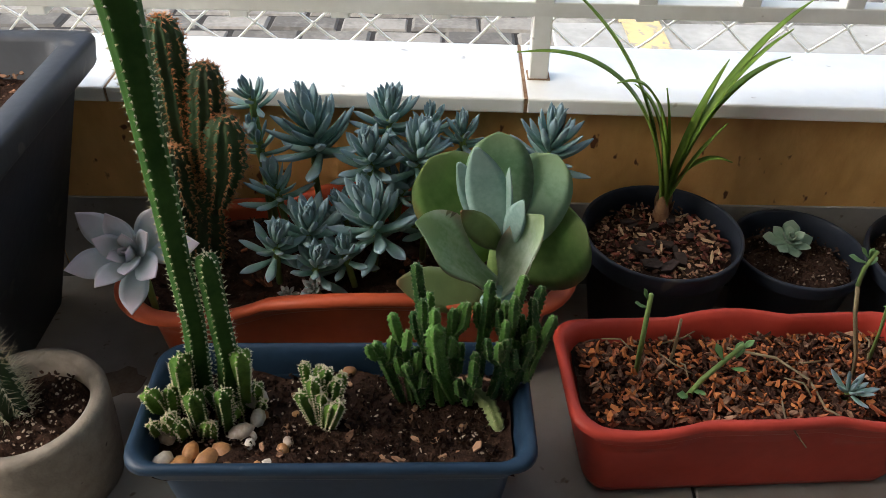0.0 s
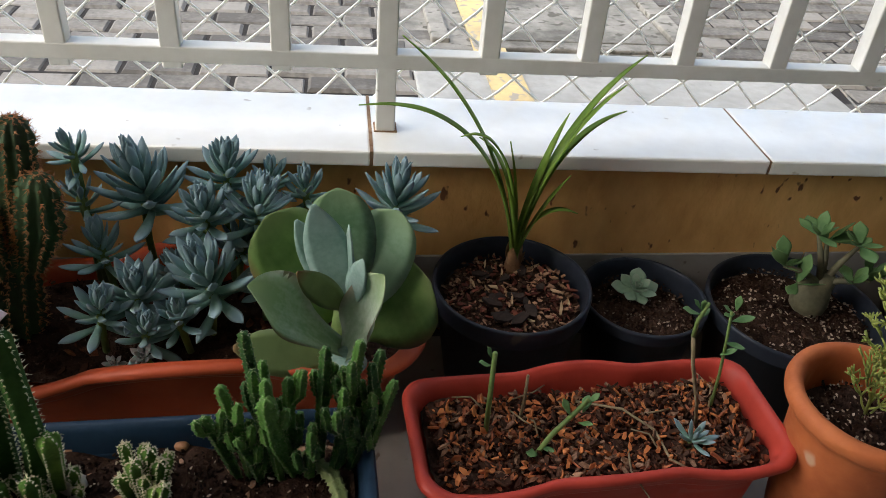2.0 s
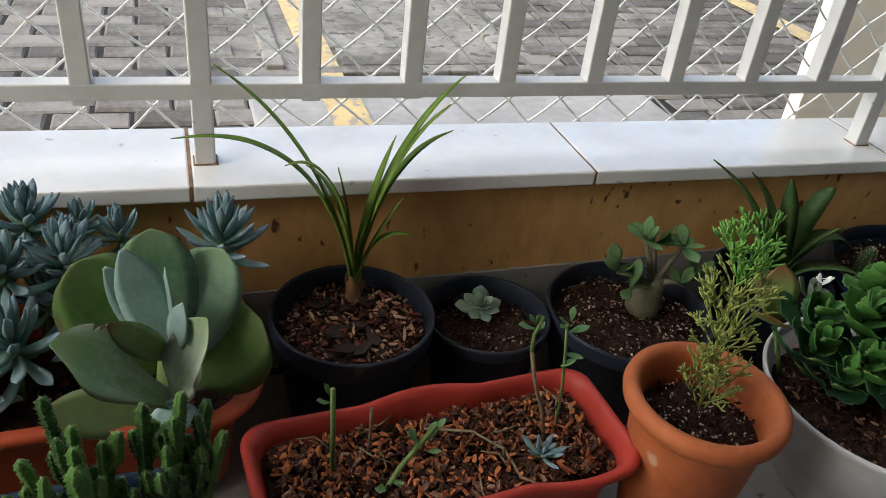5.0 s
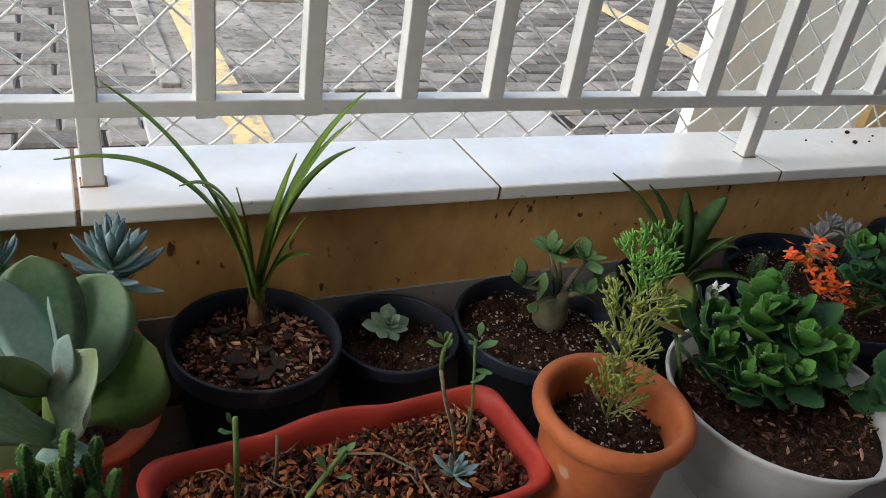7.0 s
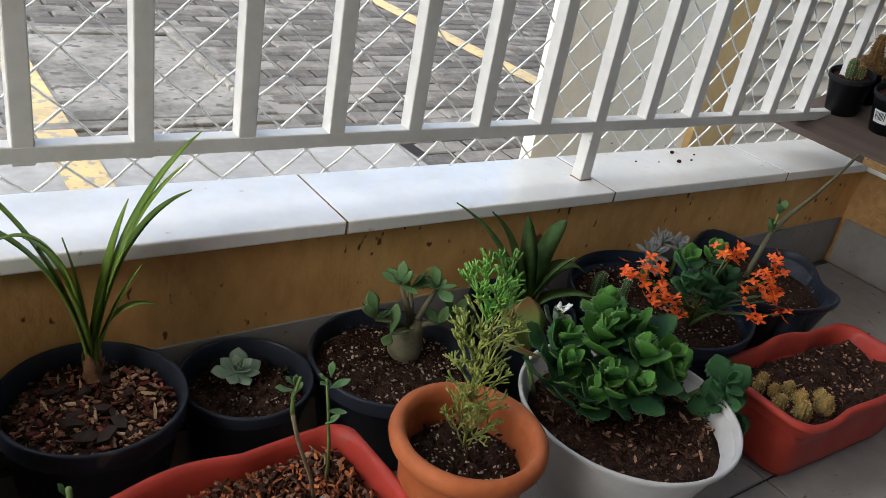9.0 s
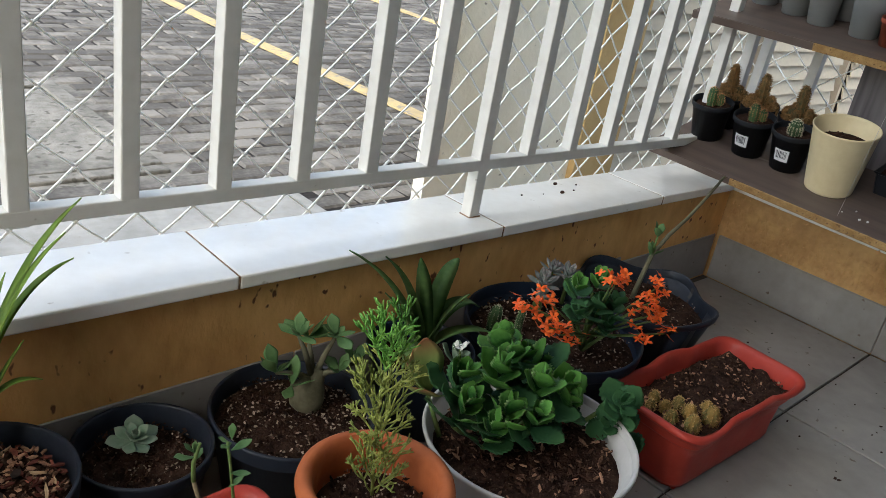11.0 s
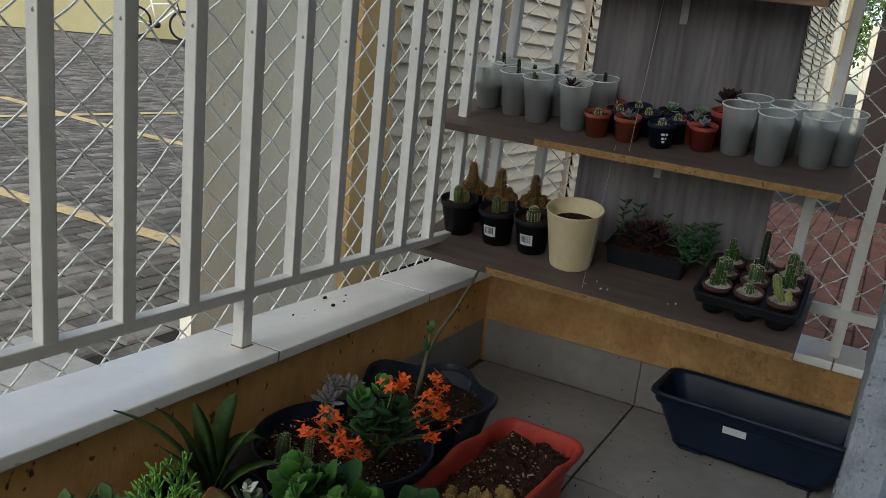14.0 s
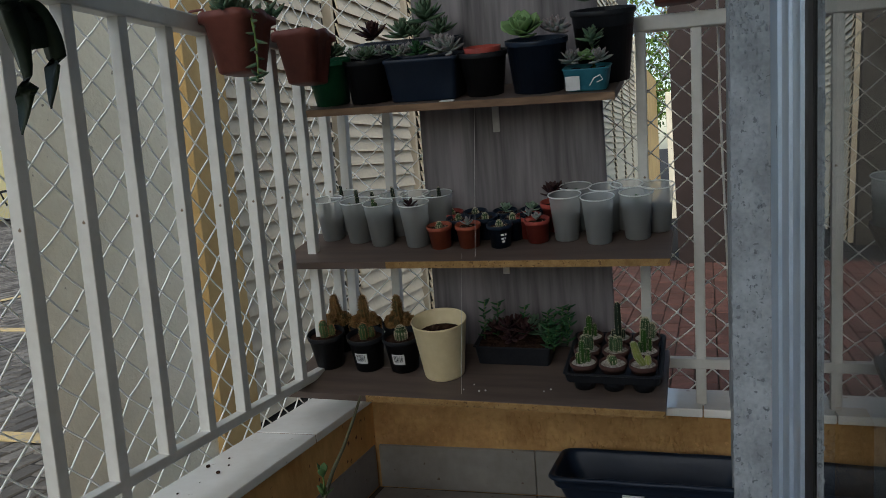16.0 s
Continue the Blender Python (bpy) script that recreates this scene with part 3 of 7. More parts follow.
painted("road_line", 0.705, 1.9, 0.81, 2.235, 0.012)
painted("road_line", 0.70, 2.24, 0.80, 6.5, 0.006)
painted("road_line", 2.80, 2.0, 2.90, 6.5, 0.006)
painted("road_line", 4.95, 3.0, 5.05, 7.5, 0.006)
painted("road_line", 0.7, 6.5, 9.0, 6.6, 0.006)

# building across the end: stucco wall, pilaster and louvred shutters in one line
HY = 1.86
house = tagged(new("service_building"), "cream stucco building with mustard pilasters and beige louvred shutters", "building", kind="structure")
part("wall", blocked(2.045, HY, GZ - 0.1, 2.80, HY + 0.05, 4.2), M_STUCCO, house, "rough cream stucco wall")
part("pilaster", blocked(2.80, HY - 0.03, GZ - 0.1, 3.055, HY + 0.5, 4.2, 0.004), M_PILASTER, house, "mustard painted pilaster")
# dark core stands in for the shade seen between the slats
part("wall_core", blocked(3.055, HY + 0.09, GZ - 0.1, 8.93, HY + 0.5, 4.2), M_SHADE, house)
part("wall_cap", blocked(3.055, HY, 2.9, 8.93, HY + 0.088, 4.2), M_STUCCO, house)
WY = 1.10


def shutter(x, y, w=1.02):
    sh = part("shutter", blocked(x, y + 0.035, GZ, x + 0.035, y + 0.085, 2.9), M_SLAT, house, "beige louvred shutter")
    part("stile", blocked(x + w - 0.035, y + 0.035, GZ, x + w, y + 0.085, 2.9), M_SLAT, sh)
    sv = [(x + 0.035, y + 0.004, 0), (x + w - 0.035, y + 0.004, 0), (x + w - 0.035, y + 0.024, 0.0795), (x + 0.035, y + 0.024, 0.0795)]
    sv += [(a, b + 0.009, c + 0.002) for a, b, c in sv]
    slat_me = pydata("slat", sv, CUBE_F, M_SLAT)
    for k in range(int(3.0 / 0.0745)):
        put("slat", slat_me, sh, pose(0, 0, GZ + 0.01 + k * 0.0745))


for k in range(5):
    shutter(3.06 + 1.14 * k, HY)
for k in range(4):
    shutter(9.05 + 1.2 * k, WY)
# same painted shade, behind the wing's shutters
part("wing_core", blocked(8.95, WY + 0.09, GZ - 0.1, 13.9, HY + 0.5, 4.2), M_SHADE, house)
part("pilaster", blocked(13.9, WY - 0.02, GZ - 0.1, 14.6, HY + 0.5, 2.75, 0.004), M_STUCCO, house, "pale pilaster edge")
part("pilaster", blocked(14.6, WY, GZ - 0.1, 19.3, HY + 0.5, 2.45, 0.004), M_PILASTER, house, "mustard painted pilaster")

# far side of the car park
tagged(new("backdrop_wall", mesh_of(blocked(-40, 15.4, -0.4, 60, 15.6, 2.22), "backdrop_wall", M_FARWALL)), "plain pale yellow wall across the car park", "wall", kind="structure")

tagged(new("wall_coping", mesh_of(blocked(-40, 15.36, 2.22, 60, 15.64, 2.265), "wall_coping", M_MARBLE)), "white coping along the yellow wall", "trim", kind="structure")

# end court: red pavers and brown wall
court = tagged(new("court_pavement"), "red-brown clay pavers of the side court", "pavement", kind="structure")
rv, rf = brick_v(0.192, 0.095, 0.05, 0.005)
hr = Heap()
for j in range(0, 34):
    for i in range(0, 26):
        xx, yy = 2.62 + i * 0.2 + (0.1 if j % 2 else 0), -1.6 + j * 0.1
        hr.add(rv, rf, pose(xx, yy, GZ - 0.05 + rng.uniform(-.003, .003), 0, 0, rng.uniform(-.8, .8)))
tagged(put("paver_field", hr.mesh("paver_field", M_REDBRICK), court), kind="stuff")
tagged(new("wall_court", mesh_of(blocked(7.5, -4.0, GZ - 0.1, 7.8, 0.33, 3.6), "wall_court", M_BROWNWALL)), "dark brown wall closing the side court", "wall", kind="structure")
tagged(new("wall_trim", mesh_of(blocked(7.46, 0.332, 0.30, 7.8, 0.378, 1.385, 0.005), "wall_trim", M_STUCCO)), "pale cream end of the brown wall", "trim", kind="structure")


# ---- containers ----
def soil_disc(parent, r, z, seed, material=M_SOIL, bump=0.008):
    """An uneven disc of soil with thickness."""
    rg = random.Random(seed)
    v, f = [(0, 0, z + rg.uniform(0, bump))], []
    R, N = 6, 28
    for i in range(1, R + 1):
        for k in range(N):
            a = 6.28318 * k / N
            v.append((r * i / R * math.cos(a), r * i / R * math.sin(a), z + (rg.uniform(-bump, bump) if i < R else -bump)))
    for k in range(N):
        f.append((0, 1 + k, 1 + (k + 1) % N))
    for i in range(R - 1):
        for k in range(N):
            a, b = 1 + i * N, 1 + (i + 1) * N
            f.append((a + k, b + k, b + (k + 1) % N, a + (k + 1) % N))
    return put("soil", pydata("soil", v, f, material, True), parent, None, "dark crumbly potting soil")


def soil_bed(parent, hx, hy, z, seed, bump=0.01, material=M_SOIL):
    rg = random.Random(seed)
    nx, ny = 28, 14
    v = [(-hx + 2 * hx * i / nx, -hy + 2 * hy * j / ny, z + bump * 1.6 * noise.noise((i * 0.3 + seed, j * 0.3, 0.0)) + rg.uniform(-bump, bump) * 0.45) for j in range(ny + 1) for i in range(nx + 1)]
    f = [(j * (nx + 1) + i, j * (nx + 1) + i + 1, (j + 1) * (nx + 1) + i + 1, (j + 1) * (nx + 1) + i) for j in range(ny) for i in range(nx)]
    return put("soil", pydata("soil", v, f, material, True), parent, None, "dark crumbly potting soil")


def litter(name, parent, inside, count, size, z, material, seed, lean=35, label="", slim=1.0):
    """A scatter of chips joined into one piece of stuff."""
    rg = random.Random(seed)
    hp = Heap()
    for _ in range(count):
        x, y = inside(rg)
        hp.add(*chip_v(rg, rg.uniform(*size)), spin(rg, x, y, z + rg.uniform(-0.002, 0.006), lean) @ Matrix.Diagonal((1 + 0.6 * (1 - slim), slim, 1, 1)))
    return tagged(put(name, hp.mesh(name, material), parent, None, label), kind="stuff")


def in_disc(r):
    def pick(rg):
        a, d = rg.uniform(0, 6.283), r * math.sqrt(rg.random())
        return d * math.cos(a), d * math.sin(a)
    return pick


def in_rect(hx, hy):
    return lambda rg: (rg.uniform(-hx, hx), rg.uniform(-hy, hy))


def round_pot(name, x, y, r, height, material, label, soil=0.04, base=0.72, lip=0.016, rim=0.006, seed=1, lobes=None, category="pot", thick=0.004, foot=0.0):
    """A tapered nursery pot with a rolled lip, open at the top, filled with soil."""
    pot = thing(name, x, y, 0, label, category)
    rb = r * base
    prof = [(rb * 0.9, 0.003), (rb, 0.0), (rb + 0.002, 0.004), (rb + (r - rb) * 0.86 - 0.002, height - lip - 0.001), (r - 0.003, height - lip), (r - 0.0005, height - lip + 0.002), (r, height - lip + 0.005), (r + 0.0015, height - 0.004), (r + 0.001, height - 0.001), (r - 0.0005, height), (r - 0.003, height - 0.0002), (r - 0.0045, height - 0.002), (r - 0.006, height - lip), (rb + 0.003, 0.012), (rb * 0.5, 0.010)]
    put("body", turned(prof, 56, material, "body", True, lobes and [lobes if i >= 4 and i <= 12 else (0, 0, 0) for i in range(len(prof))]), pot)
    depth = height - soil
    rs = rb + (r - rb) * 0.86 * min(1.0, depth / (height - lip)) - 0.004
    soil_disc(pot, rs, depth, seed)
    return pot, depth, rs


def planter(name, x, y, hx, hy, height, material, label, rz=0.0, taper=0.74, wave=0.0, lift=0.0, soil=0.035, seed=3, rim=0.011, radius=0.03, dip=0.0, feet=True):
    """An oblong window-box with a flared, scalloped rim."""
    box = thing(name, x, y, 0, label, "planter", rz=rz)
    bx, by = hx - (1 - taper) * hy * 1.5, hy * taper
    z0 = 0.010 if feet else 0.0
    cx, cy, hc = hx - rim - 0.009, hy - rim - 0.009, height - 0.036
    P = [(bx * 0.97, by * 0.96, z0 + 0.002, 0), (bx, by, z0, 0), (bx + 0.003, by + 0.003, z0 + 0.01, 0)]
    for t in (0.35, 0.7, 0.97):
        P.append((bx + (cx - bx) * t, by + (cy - by) * t, z0 + (hc - z0) * t, wave * t * 0.5))
    P += [(cx, cy, hc, wave * .6), (cx + 0.007, cy + 0.007, hc + 0.003, wave * .8), (cx + 0.0085, cy + 0.0085, hc + 0.006, wave * .8), (hx - rim, hy - rim, height - 0.015, wave * .9), (hx - 0.003, hy - 0.003, height - 0.012, wave), (hx, hy, height - 0.008, wave), (hx - 0.001, hy - 0.001, height - 0.003, wave), (hx - 0.004, hy - 0.004, height, wave),
          (hx - rim + 0.001, hy - rim + 0.001, height - 0.001, wave), (hx - rim - 0.003, hy - rim - 0.003, height - 0.008, wave), (hx - rim - 0.006, hy - rim - 0.006, height - 0.02, wave * .9), (bx + (cx - bx) * .5 - .003, by + (cy - by) * .5 - .003, height * .5, wave * .4), (bx - 0.004, by - 0.004, 0.02, 0), (bx * 0.5, by * 0.5, 0.018, 0)]
    loops = []
    for i, (a, b, z, w) in enumerate(P):
        top = 1.0 if 6 <= i <= 16 else 0.0
        loops.append(rounded(a, b, z, min(radius, b * 0.45), 7, w, lift * top, dip * top))
    v, f = rings(loops)
    put("body", pydata("body", v, f, material, True), box)
    if feet:
        for sx in (-1, 1):
            part("foot", blocked(sx * bx * 0.72 - 0.028, -by * 0.9, 0.0, sx * bx * 0.72 + 0.028, by * 0.9, z0 + 0.004, 0.003), material, box)
    if soil is not None:
        d = height - soil
        t = max(0.0, (d - z0) / (height - z0))
        soil_bed(box, bx + (hx - rim - bx) * t - 0.006, by + (hy - rim - by) * t - 0.006, d, seed)
    return box


blue_box = planter("planter", 0.108, 0.606, 0.208, 0.089, 0.160, M_NAVYPOT, "dusty navy blue plastic window planter with cacti and pebbles", rz=1.5, soil=0.036, seed=4)
red_box = planter("planter", 0.568, 0.677, 0.216, 0.085, 0.149, M_REDPOT, "brick-red plastic window planter filled with bark chips", rz=3.5, wave=0.007, lift=0.006, soil=0.03, seed=5)
orange_box = planter("planter", 0.096, 0.860, 0.286, 0.117, 0.172, M_ORANGEPOT, "orange terracotta-coloured planter crowded with blue rosette succulents", rz=3.0, wave=0.012, lift=0.014, soil=0.028, seed=6, rim=0.018, radius=0.06)
far_red = planter("planter", 1.594, 0.585, 0.199, 0.093, 0.140, M_REDPOT, "faded red plastic planter with soil and small ball cacti", rz=-2, wave=0.006, lift=0.006, soil=0.028, seed=7)
navy_box = planter("planter", 2.234, 0.222, 0.235, 0.101, 0.146, M_DARKNAVY, "empty dark navy plastic window planter standing on the tiles", rz=88, soil=None, wave=0.003, seed=8, taper=0.58)
big_box = thing("planter", -0.469, 0.810, 0, "tall charcoal plastic square planter filled with soil", "planter")
P = [(0.110, 0.120, 0.0), (0.115, 0.125, 0.004), (0.228, 0.152, 0.362), (0.230, 0.154, 0.366), (0.248, 0.170, 0.370), (0.250, 0.172, 0.374), (0.2545, 0.1745, 0.400), (0.253, 0.173, 0.405), (0.249, 0.169, 0.407), (0.224, 0.146, 0.407), (0.219, 0.141, 0.403), (0.205, 0.13, 0.30), (0.12, 0.06, 0.298)]
v, f = rings([rounded(a, b, z, 0.022, 6) for a, b, z in P])
put("body", pydata("body", v, f, mat("charcoal_plastic", (0.036, 0.039, 0.046), (0.024, 0.026, 0.031), 9, 0.5, 0.15, 50, speck=(0.075, 0.07, 0.065), speck_scale=20, speck_at=0.68), True), big_box)
soil_bed(big_box, 0.212, 0.135, 0.362, 9, 0.014)

pot1, d1, r1 = round_pot("pot", 0.506, 0.893, 0.1045, 0.177, M_BLACKPOT, "black plastic pot with soil and bark chips", 0.03, seed=11, lip=0.030, rim=0.014)
pot2, d2, r2 = round_pot("pot", 0.700, 0.907, 0.088, 0.140, M_BLACKPOT, "small black plastic pot with a pale rosette", 0.03, seed=12, lip=0.022, rim=0.012)
pot3, d3, r3 = round_pot("pot", 0.912, 0.881, 0.120, 0.140, M_BLACKPOT, "wide black plastic pot with a swollen-stemmed desert rose", 0.024, seed=13, base=0.78, lip=0.026, rim=0.012)
pot_agave, d4, r4 = round_pot("pot", 1.178, 0.908, 0.092, 0.150, M_DARKNAVY, "dark plastic pot with an arching strap-leaved plant", 0.03, seed=14)
pot12, d12, r12 = round_pot("pot", 1.440, 0.836, 0.165, 0.165, M_DARKNAVY, "large dark blue plastic bowl with a flowering kalanchoe", 0.028, seed=15, base=0.8, lip=0.024, rim=0.012)
pot13, d13, r13 = round_pot("pot", 1.735, 0.842, 0.150, 0.165, M_BLACKPOT, "black plastic bowl with a wavy rim and one leaning stem", 0.03, seed=16, base=0.72, lobes=(5, 0.010, 0.006))
white_pot, dw, rw = round_pot("pot", 1.154, 0.638, 0.157, 0.160, M_WHITEPOT, "white plastic bowl holding a bushy green kalanchoe", 0.03, seed=17, base=0.62, lip=0.012)
conc_pot = thing("pot", -0.243, 0.620, 0, "cast concrete round pot with a spiny cactus", "pot")
put("body", turned([(0.064, 0.0), (0.078, 0.002), (0.084, 0.05), (0.088, 0.112), (0.0885, 0.122), (0.085, 0.1295), (0.079, 0.131), (0.071, 0.128), (0.068, 0.120), (0.066, 0.06), (0.02, 0.058)], 48, M_CONCPOT), conc_pot)
soil_disc(conc_pot, 0.068, 0.108, 18)
terra_pot = thing("pot", 0.853, 0.628, 0, "terracotta clay pot with a thick rolled rim", "pot")
put("body", turned([(0.045, 0.0), (0.056, 0.001), (0.061, 0.03), (0.072, 0.12), (0.077, 0.180), (0.080, 0.190), (0.087, 0.196), (0.0925, 0.203), (0.094, 0.210), (0.092, 0.217), (0.086, 0.2215), (0.079, 0.220), (0.0745, 0.214), (0.0725, 0.204), (0.070, 0.17), (0.062, 0.10), (0.02, 0.098)], 56, M_TERRA), terra_pot)
soil_disc(terra_pot, 0.070, 0.176, 19)

# ---- shelving: boards hung on a back panel, tipping forward ----
shelving = thing("shelf_unit", 2.34, 0.55, 0.30, "home-made shelving of grey laminate boards with raw chipboard edges", "shelf")
B = shelving.matrix_basis.inverted()
part("back_panel", blocked(2.357, 0.30, 0.30, 2.372, 0.787, 1.62, 0.001, 1), M_PANEL, shelving, "grey weathered wooden back board", m=B)
SHELF = [(2.06, 0.165, 0.342, 1.115, 0.378), (2.12, 0.143, 0.672, 1.123, 0.698), (2.14, 0.245, 1.048, 1.01, 1.080)]
TIP = radians(13.0)
DEPTH = 0.295


def shelf_frame(k):
    """Axes of a shelf's top: u back from its front edge, v along it from its near end, w up."""
    x, ya, za, yb, zb = SHELF[k]
    u = Vector((math.cos(TIP), 0, math.sin(TIP)))
    v = Vector((0, yb - ya, zb - za)).normalized()
    w = u.cross(v).normalized()
    v = w.cross(u)
    m = Matrix((u, v, w)).transposed().to_4x4()
    m.translation = (x, ya, za)
    return m, (yb - ya)


def on_shelf(k, y, u, rz=0.0):
    m, _ = shelf_frame(k)
    return m @ pose(u, (y - SHELF[k][1]), 0.0005, 0, 0, rz)


for k in range(3):
    m, n = shelf_frame(k)
    d = DEPTH - (0.06, 0.06, 0.05)[k] * (k > 0)
    part("shelf_board", blocked(0.002, 0, -0.018, d, n, 0, 0.001, 1), M_WOOD, shelving, "grey-brown laminate shelf board", m=B @ m)
    if k < 2:
        cut = (0.715, 0.68)[k]
        part("edge_strip", blocked(0.0, cut, -0.0175, 0.0019, n - 0.001, -0.0008), M_WOOD, shelving, "dark laminate edging", m=B @ m)
        part("raw_edge", blocked(-0.0012, 0.001, -0.0175, 0.0019, cut - 0.001, -0.0005, 0.0006, 1), M_CHIP, shelving, "raw yellow chipboard edge", m=B @ m)
    else:
        part("raw_edge", blocked(-0.001, 0.001, -0.0175, 0.0019, n - 0.001, -0.0005), M_PINE, shelving, "brown timber edge", m=B @ m)
for y, z in ((0.575, 1.075), (0.575, 0.70)):
    part("bracket", blocked(2.3495, y - 0.009, z - 0.085, 2.3545, y + 0.009, z, 0.001, 1), M_STEEL, shelving, "small painted steel bracket", m=B)
for k, yv, top in ((0, 0.64, 0.70), (1, 0.62, 1.07)):
    m, n = shelf_frame(k)
    p = m @ Vector((0.03, yv - 0.165, 0))
    v, f = tube([p, (p.x + 0.05, p.y - 0.012, top)], 0.0005, 5)
    put("cord", pydata("cord", v, f, M_STEEL), shelving, B, "thin pale hanging cord")


# ---- plants ----
def plant_mat(name, a, b, tip, length, start=0.55, scale=30, rough=0.5, bump=0.1, bloom=0.0, spread=0.25, edge=None, width=1.0, through_light=0.22):
    """Leaf surface: mottled green that turns to tip colour along the leaf; edge tints the margins."""
    m = mat(name, a, b, scale, rough, bump, scale * 4, spread=spread, sheen=bloom, ior=1.3)
    nt = m.node_tree
    L = nt.links.new
    p = nt.nodes["Principled BSDF"]
    col = p.inputs["Base Color"].links[0].from_socket
    tc = nt.nodes.new("ShaderNodeTexCoord")
    sp = nt.nodes.new("ShaderNodeSeparateXYZ")
    L(tc.outputs["Object"], sp.inputs[0])
    r = nt.nodes.new("ShaderNodeMapRange")
    r.inputs["From Min"].default_value, r.inputs["From Max"].default_value = start * length, 1.02 * length
    L(sp.outputs["Y"], r.inputs["Value"])
    mx = nt.nodes.new("ShaderNodeMix")
    mx.data_type = "RGBA"
    L(r.outputs[0], mx.inputs["Factor"])
    L(col, mx.inputs["A"])
    mx.inputs["B"].default_value = (*tip, 1)
    out = mx.outputs["Result"]
    if edge:
        ab = nt.nodes.new("ShaderNodeMath")
        ab.operation = "ABSOLUTE"
        L(sp.outputs["X"], ab.inputs[0])
        r2 = nt.nodes.new("ShaderNodeMapRange")
        r2.inputs["From Min"].default_value, r2.inputs["From Max"].default_value = 0.36 * width, 0.52 * width
        L(ab.outputs[0], r2.inputs["Value"])
        m2 = nt.nodes.new("ShaderNodeMix")
        m2.data_type = "RGBA"
        L(r2.outputs[0], m2.inputs["Factor"])
        L(out, m2.inputs["A"])
        m2.inputs["B"].default_value = (*edge, 1)
        out = m2.outputs["Result"]
    L(out, p.inputs["Base Color"])
    tl = nt.nodes.new("ShaderNodeBsdfTranslucent")
    ms = nt.nodes.new("ShaderNodeMixShader")
    ms.inputs[0].default_value = through_light
    L(out, tl.inputs["Color"])
    L(p.outputs[0], ms.inputs[1])
    L(tl.outputs[0], ms.inputs[2])
    L(ms.outputs[0], nt.nodes["Material Output"].inputs["Surface"])
    return m


def leaf_mesh(name, material, length, width, thick, shape, bend=0.0, cup=0.0, wave=0.0, n=9, scallop=0.0):
    """A solid leaf along +y, its face up; shape: width along it from 0 to 1; bend: degrees it curls up towards the tip; cup: how it troughs."""
    loops = []
    y = z = 0.0
    for i in range(n + 1):
        t = 1 - (1 - i / n) ** 1.5
        dt = t - (1 - (1 - max(i - 1, 0) / n) ** 1.5)
        k = t * (len(shape) - 1)
        j = min(int(k), len(shape) - 2)
        s = 0.5 * width * (shape[j] + (shape[j + 1] - shape[j]) * (k - j)) * (1 + scallop * math.sin(t * (31 if n < 25 else 44)))
        th = 0.5 * thick * (1.0 - 0.75 * t ** 3)
        a = radians(bend * t)
        if i:
            y += length * dt * math.cos(a)
            z += length * dt * math.sin(a)
        ring = []
        for c, q in ((-1, 0), (-0.62, 0.75), (0, 1.0), (0.62, 0.75), (1, 0), (0.62, -0.75), (0, -1.0), (-0.62, -0.75)):
            dz = cup * (c * c) * s + q * th + wave * s * math.sin(c * 2 + t * 9) * abs(c)
            ring.append((c * s, y - dz * math.sin(a), z + dz * math.cos(a)))
        loops.append(ring)
    v, f = rings(loops)
    return pydata(name, v, f, material, True)


def aim(az, up, roll=0.0, s=1.0, at=(0, 0, 0)):
    """Places a leaf: az degrees from +x anticlockwise, raised by up degrees."""
    return Matrix.Translation(at) @ pose(0, 0, 0, 0, 0, az - 90) @ pose(0, 0, 0, up, 0, 0) @ pose(0, 0, 0, 0, roll, 0) @ Matrix.Diagonal((s, s, s, 1))


PADDLE = [max(0.16, 1 - abs(2 * (i / 24) ** 1.3 - 1) ** 2.2) ** 0.5 for i in range(24)] + [0.06]
LANCE = [0.45, 0.62, 0.82, 0.97, 1.0, 0.93, 0.74, 0.42, 0.04]
SPOON = [0.30, 0.36, 0.52, 0.74, 0.93, 1.0, 0.90, 0.55, 0.05]
OVAL = [0.14, 0.45, 0.75, 0.94, 1.0, 0.96, 0.82, 0.55, 0.12]
STRAP = [0.9, 1.0, 1.0, 0.98, 0.94, 0.86, 0.72, 0.45, 0.04]

M_BLUE = plant_mat("blue_rosette_leaf", (0.250, 0.420, 0.355), (0.110, 0.225, 0.185), (0.25, 0.35, 0.39), 0.05, 0.45, 22, 0.55, 0.08, 0.2)
M_GHOST = plant_mat("ghost_leaf", (0.64, 0.67, 0.72), (0.42, 0.50, 0.52), (0.64, 0.53, 0.61), 0.066, 0.5, 16, 0.5, 0.05, 0.25)
M_FLAP = plant_mat("paddle_leaf", (0.31, 0.47, 0.31), (0.13, 0.26, 0.13), (0.29, 0.40, 0.22), 0.12, 0.75, 24, 0.45, 0.06, 0.3, 0.4, (0.30, 0.24, 0.15), 0.108, 0.36)
M_FLAPE = plant_mat("pale_wavy_paddle_leaf", (0.56, 0.66, 0.54), (0.26, 0.40, 0.22), (0.36, 0.46, 0.22), 0.12, 0.60, 22, 0.5, 0.06, 0.3, 0.4, (0.36, 0.25, 0.15), 0.100, 0.36)
M_FLAPG = plant_mat("green_paddle_leaf", (0.25, 0.40, 0.13), (0.125, 0.25, 0.07), (0.26, 0.33, 0.14), 0.12, 0.75, 14, 0.5, 0.06, 0.15, 0.4, (0.30, 0.16, 0.08), 0.115, 0.4)
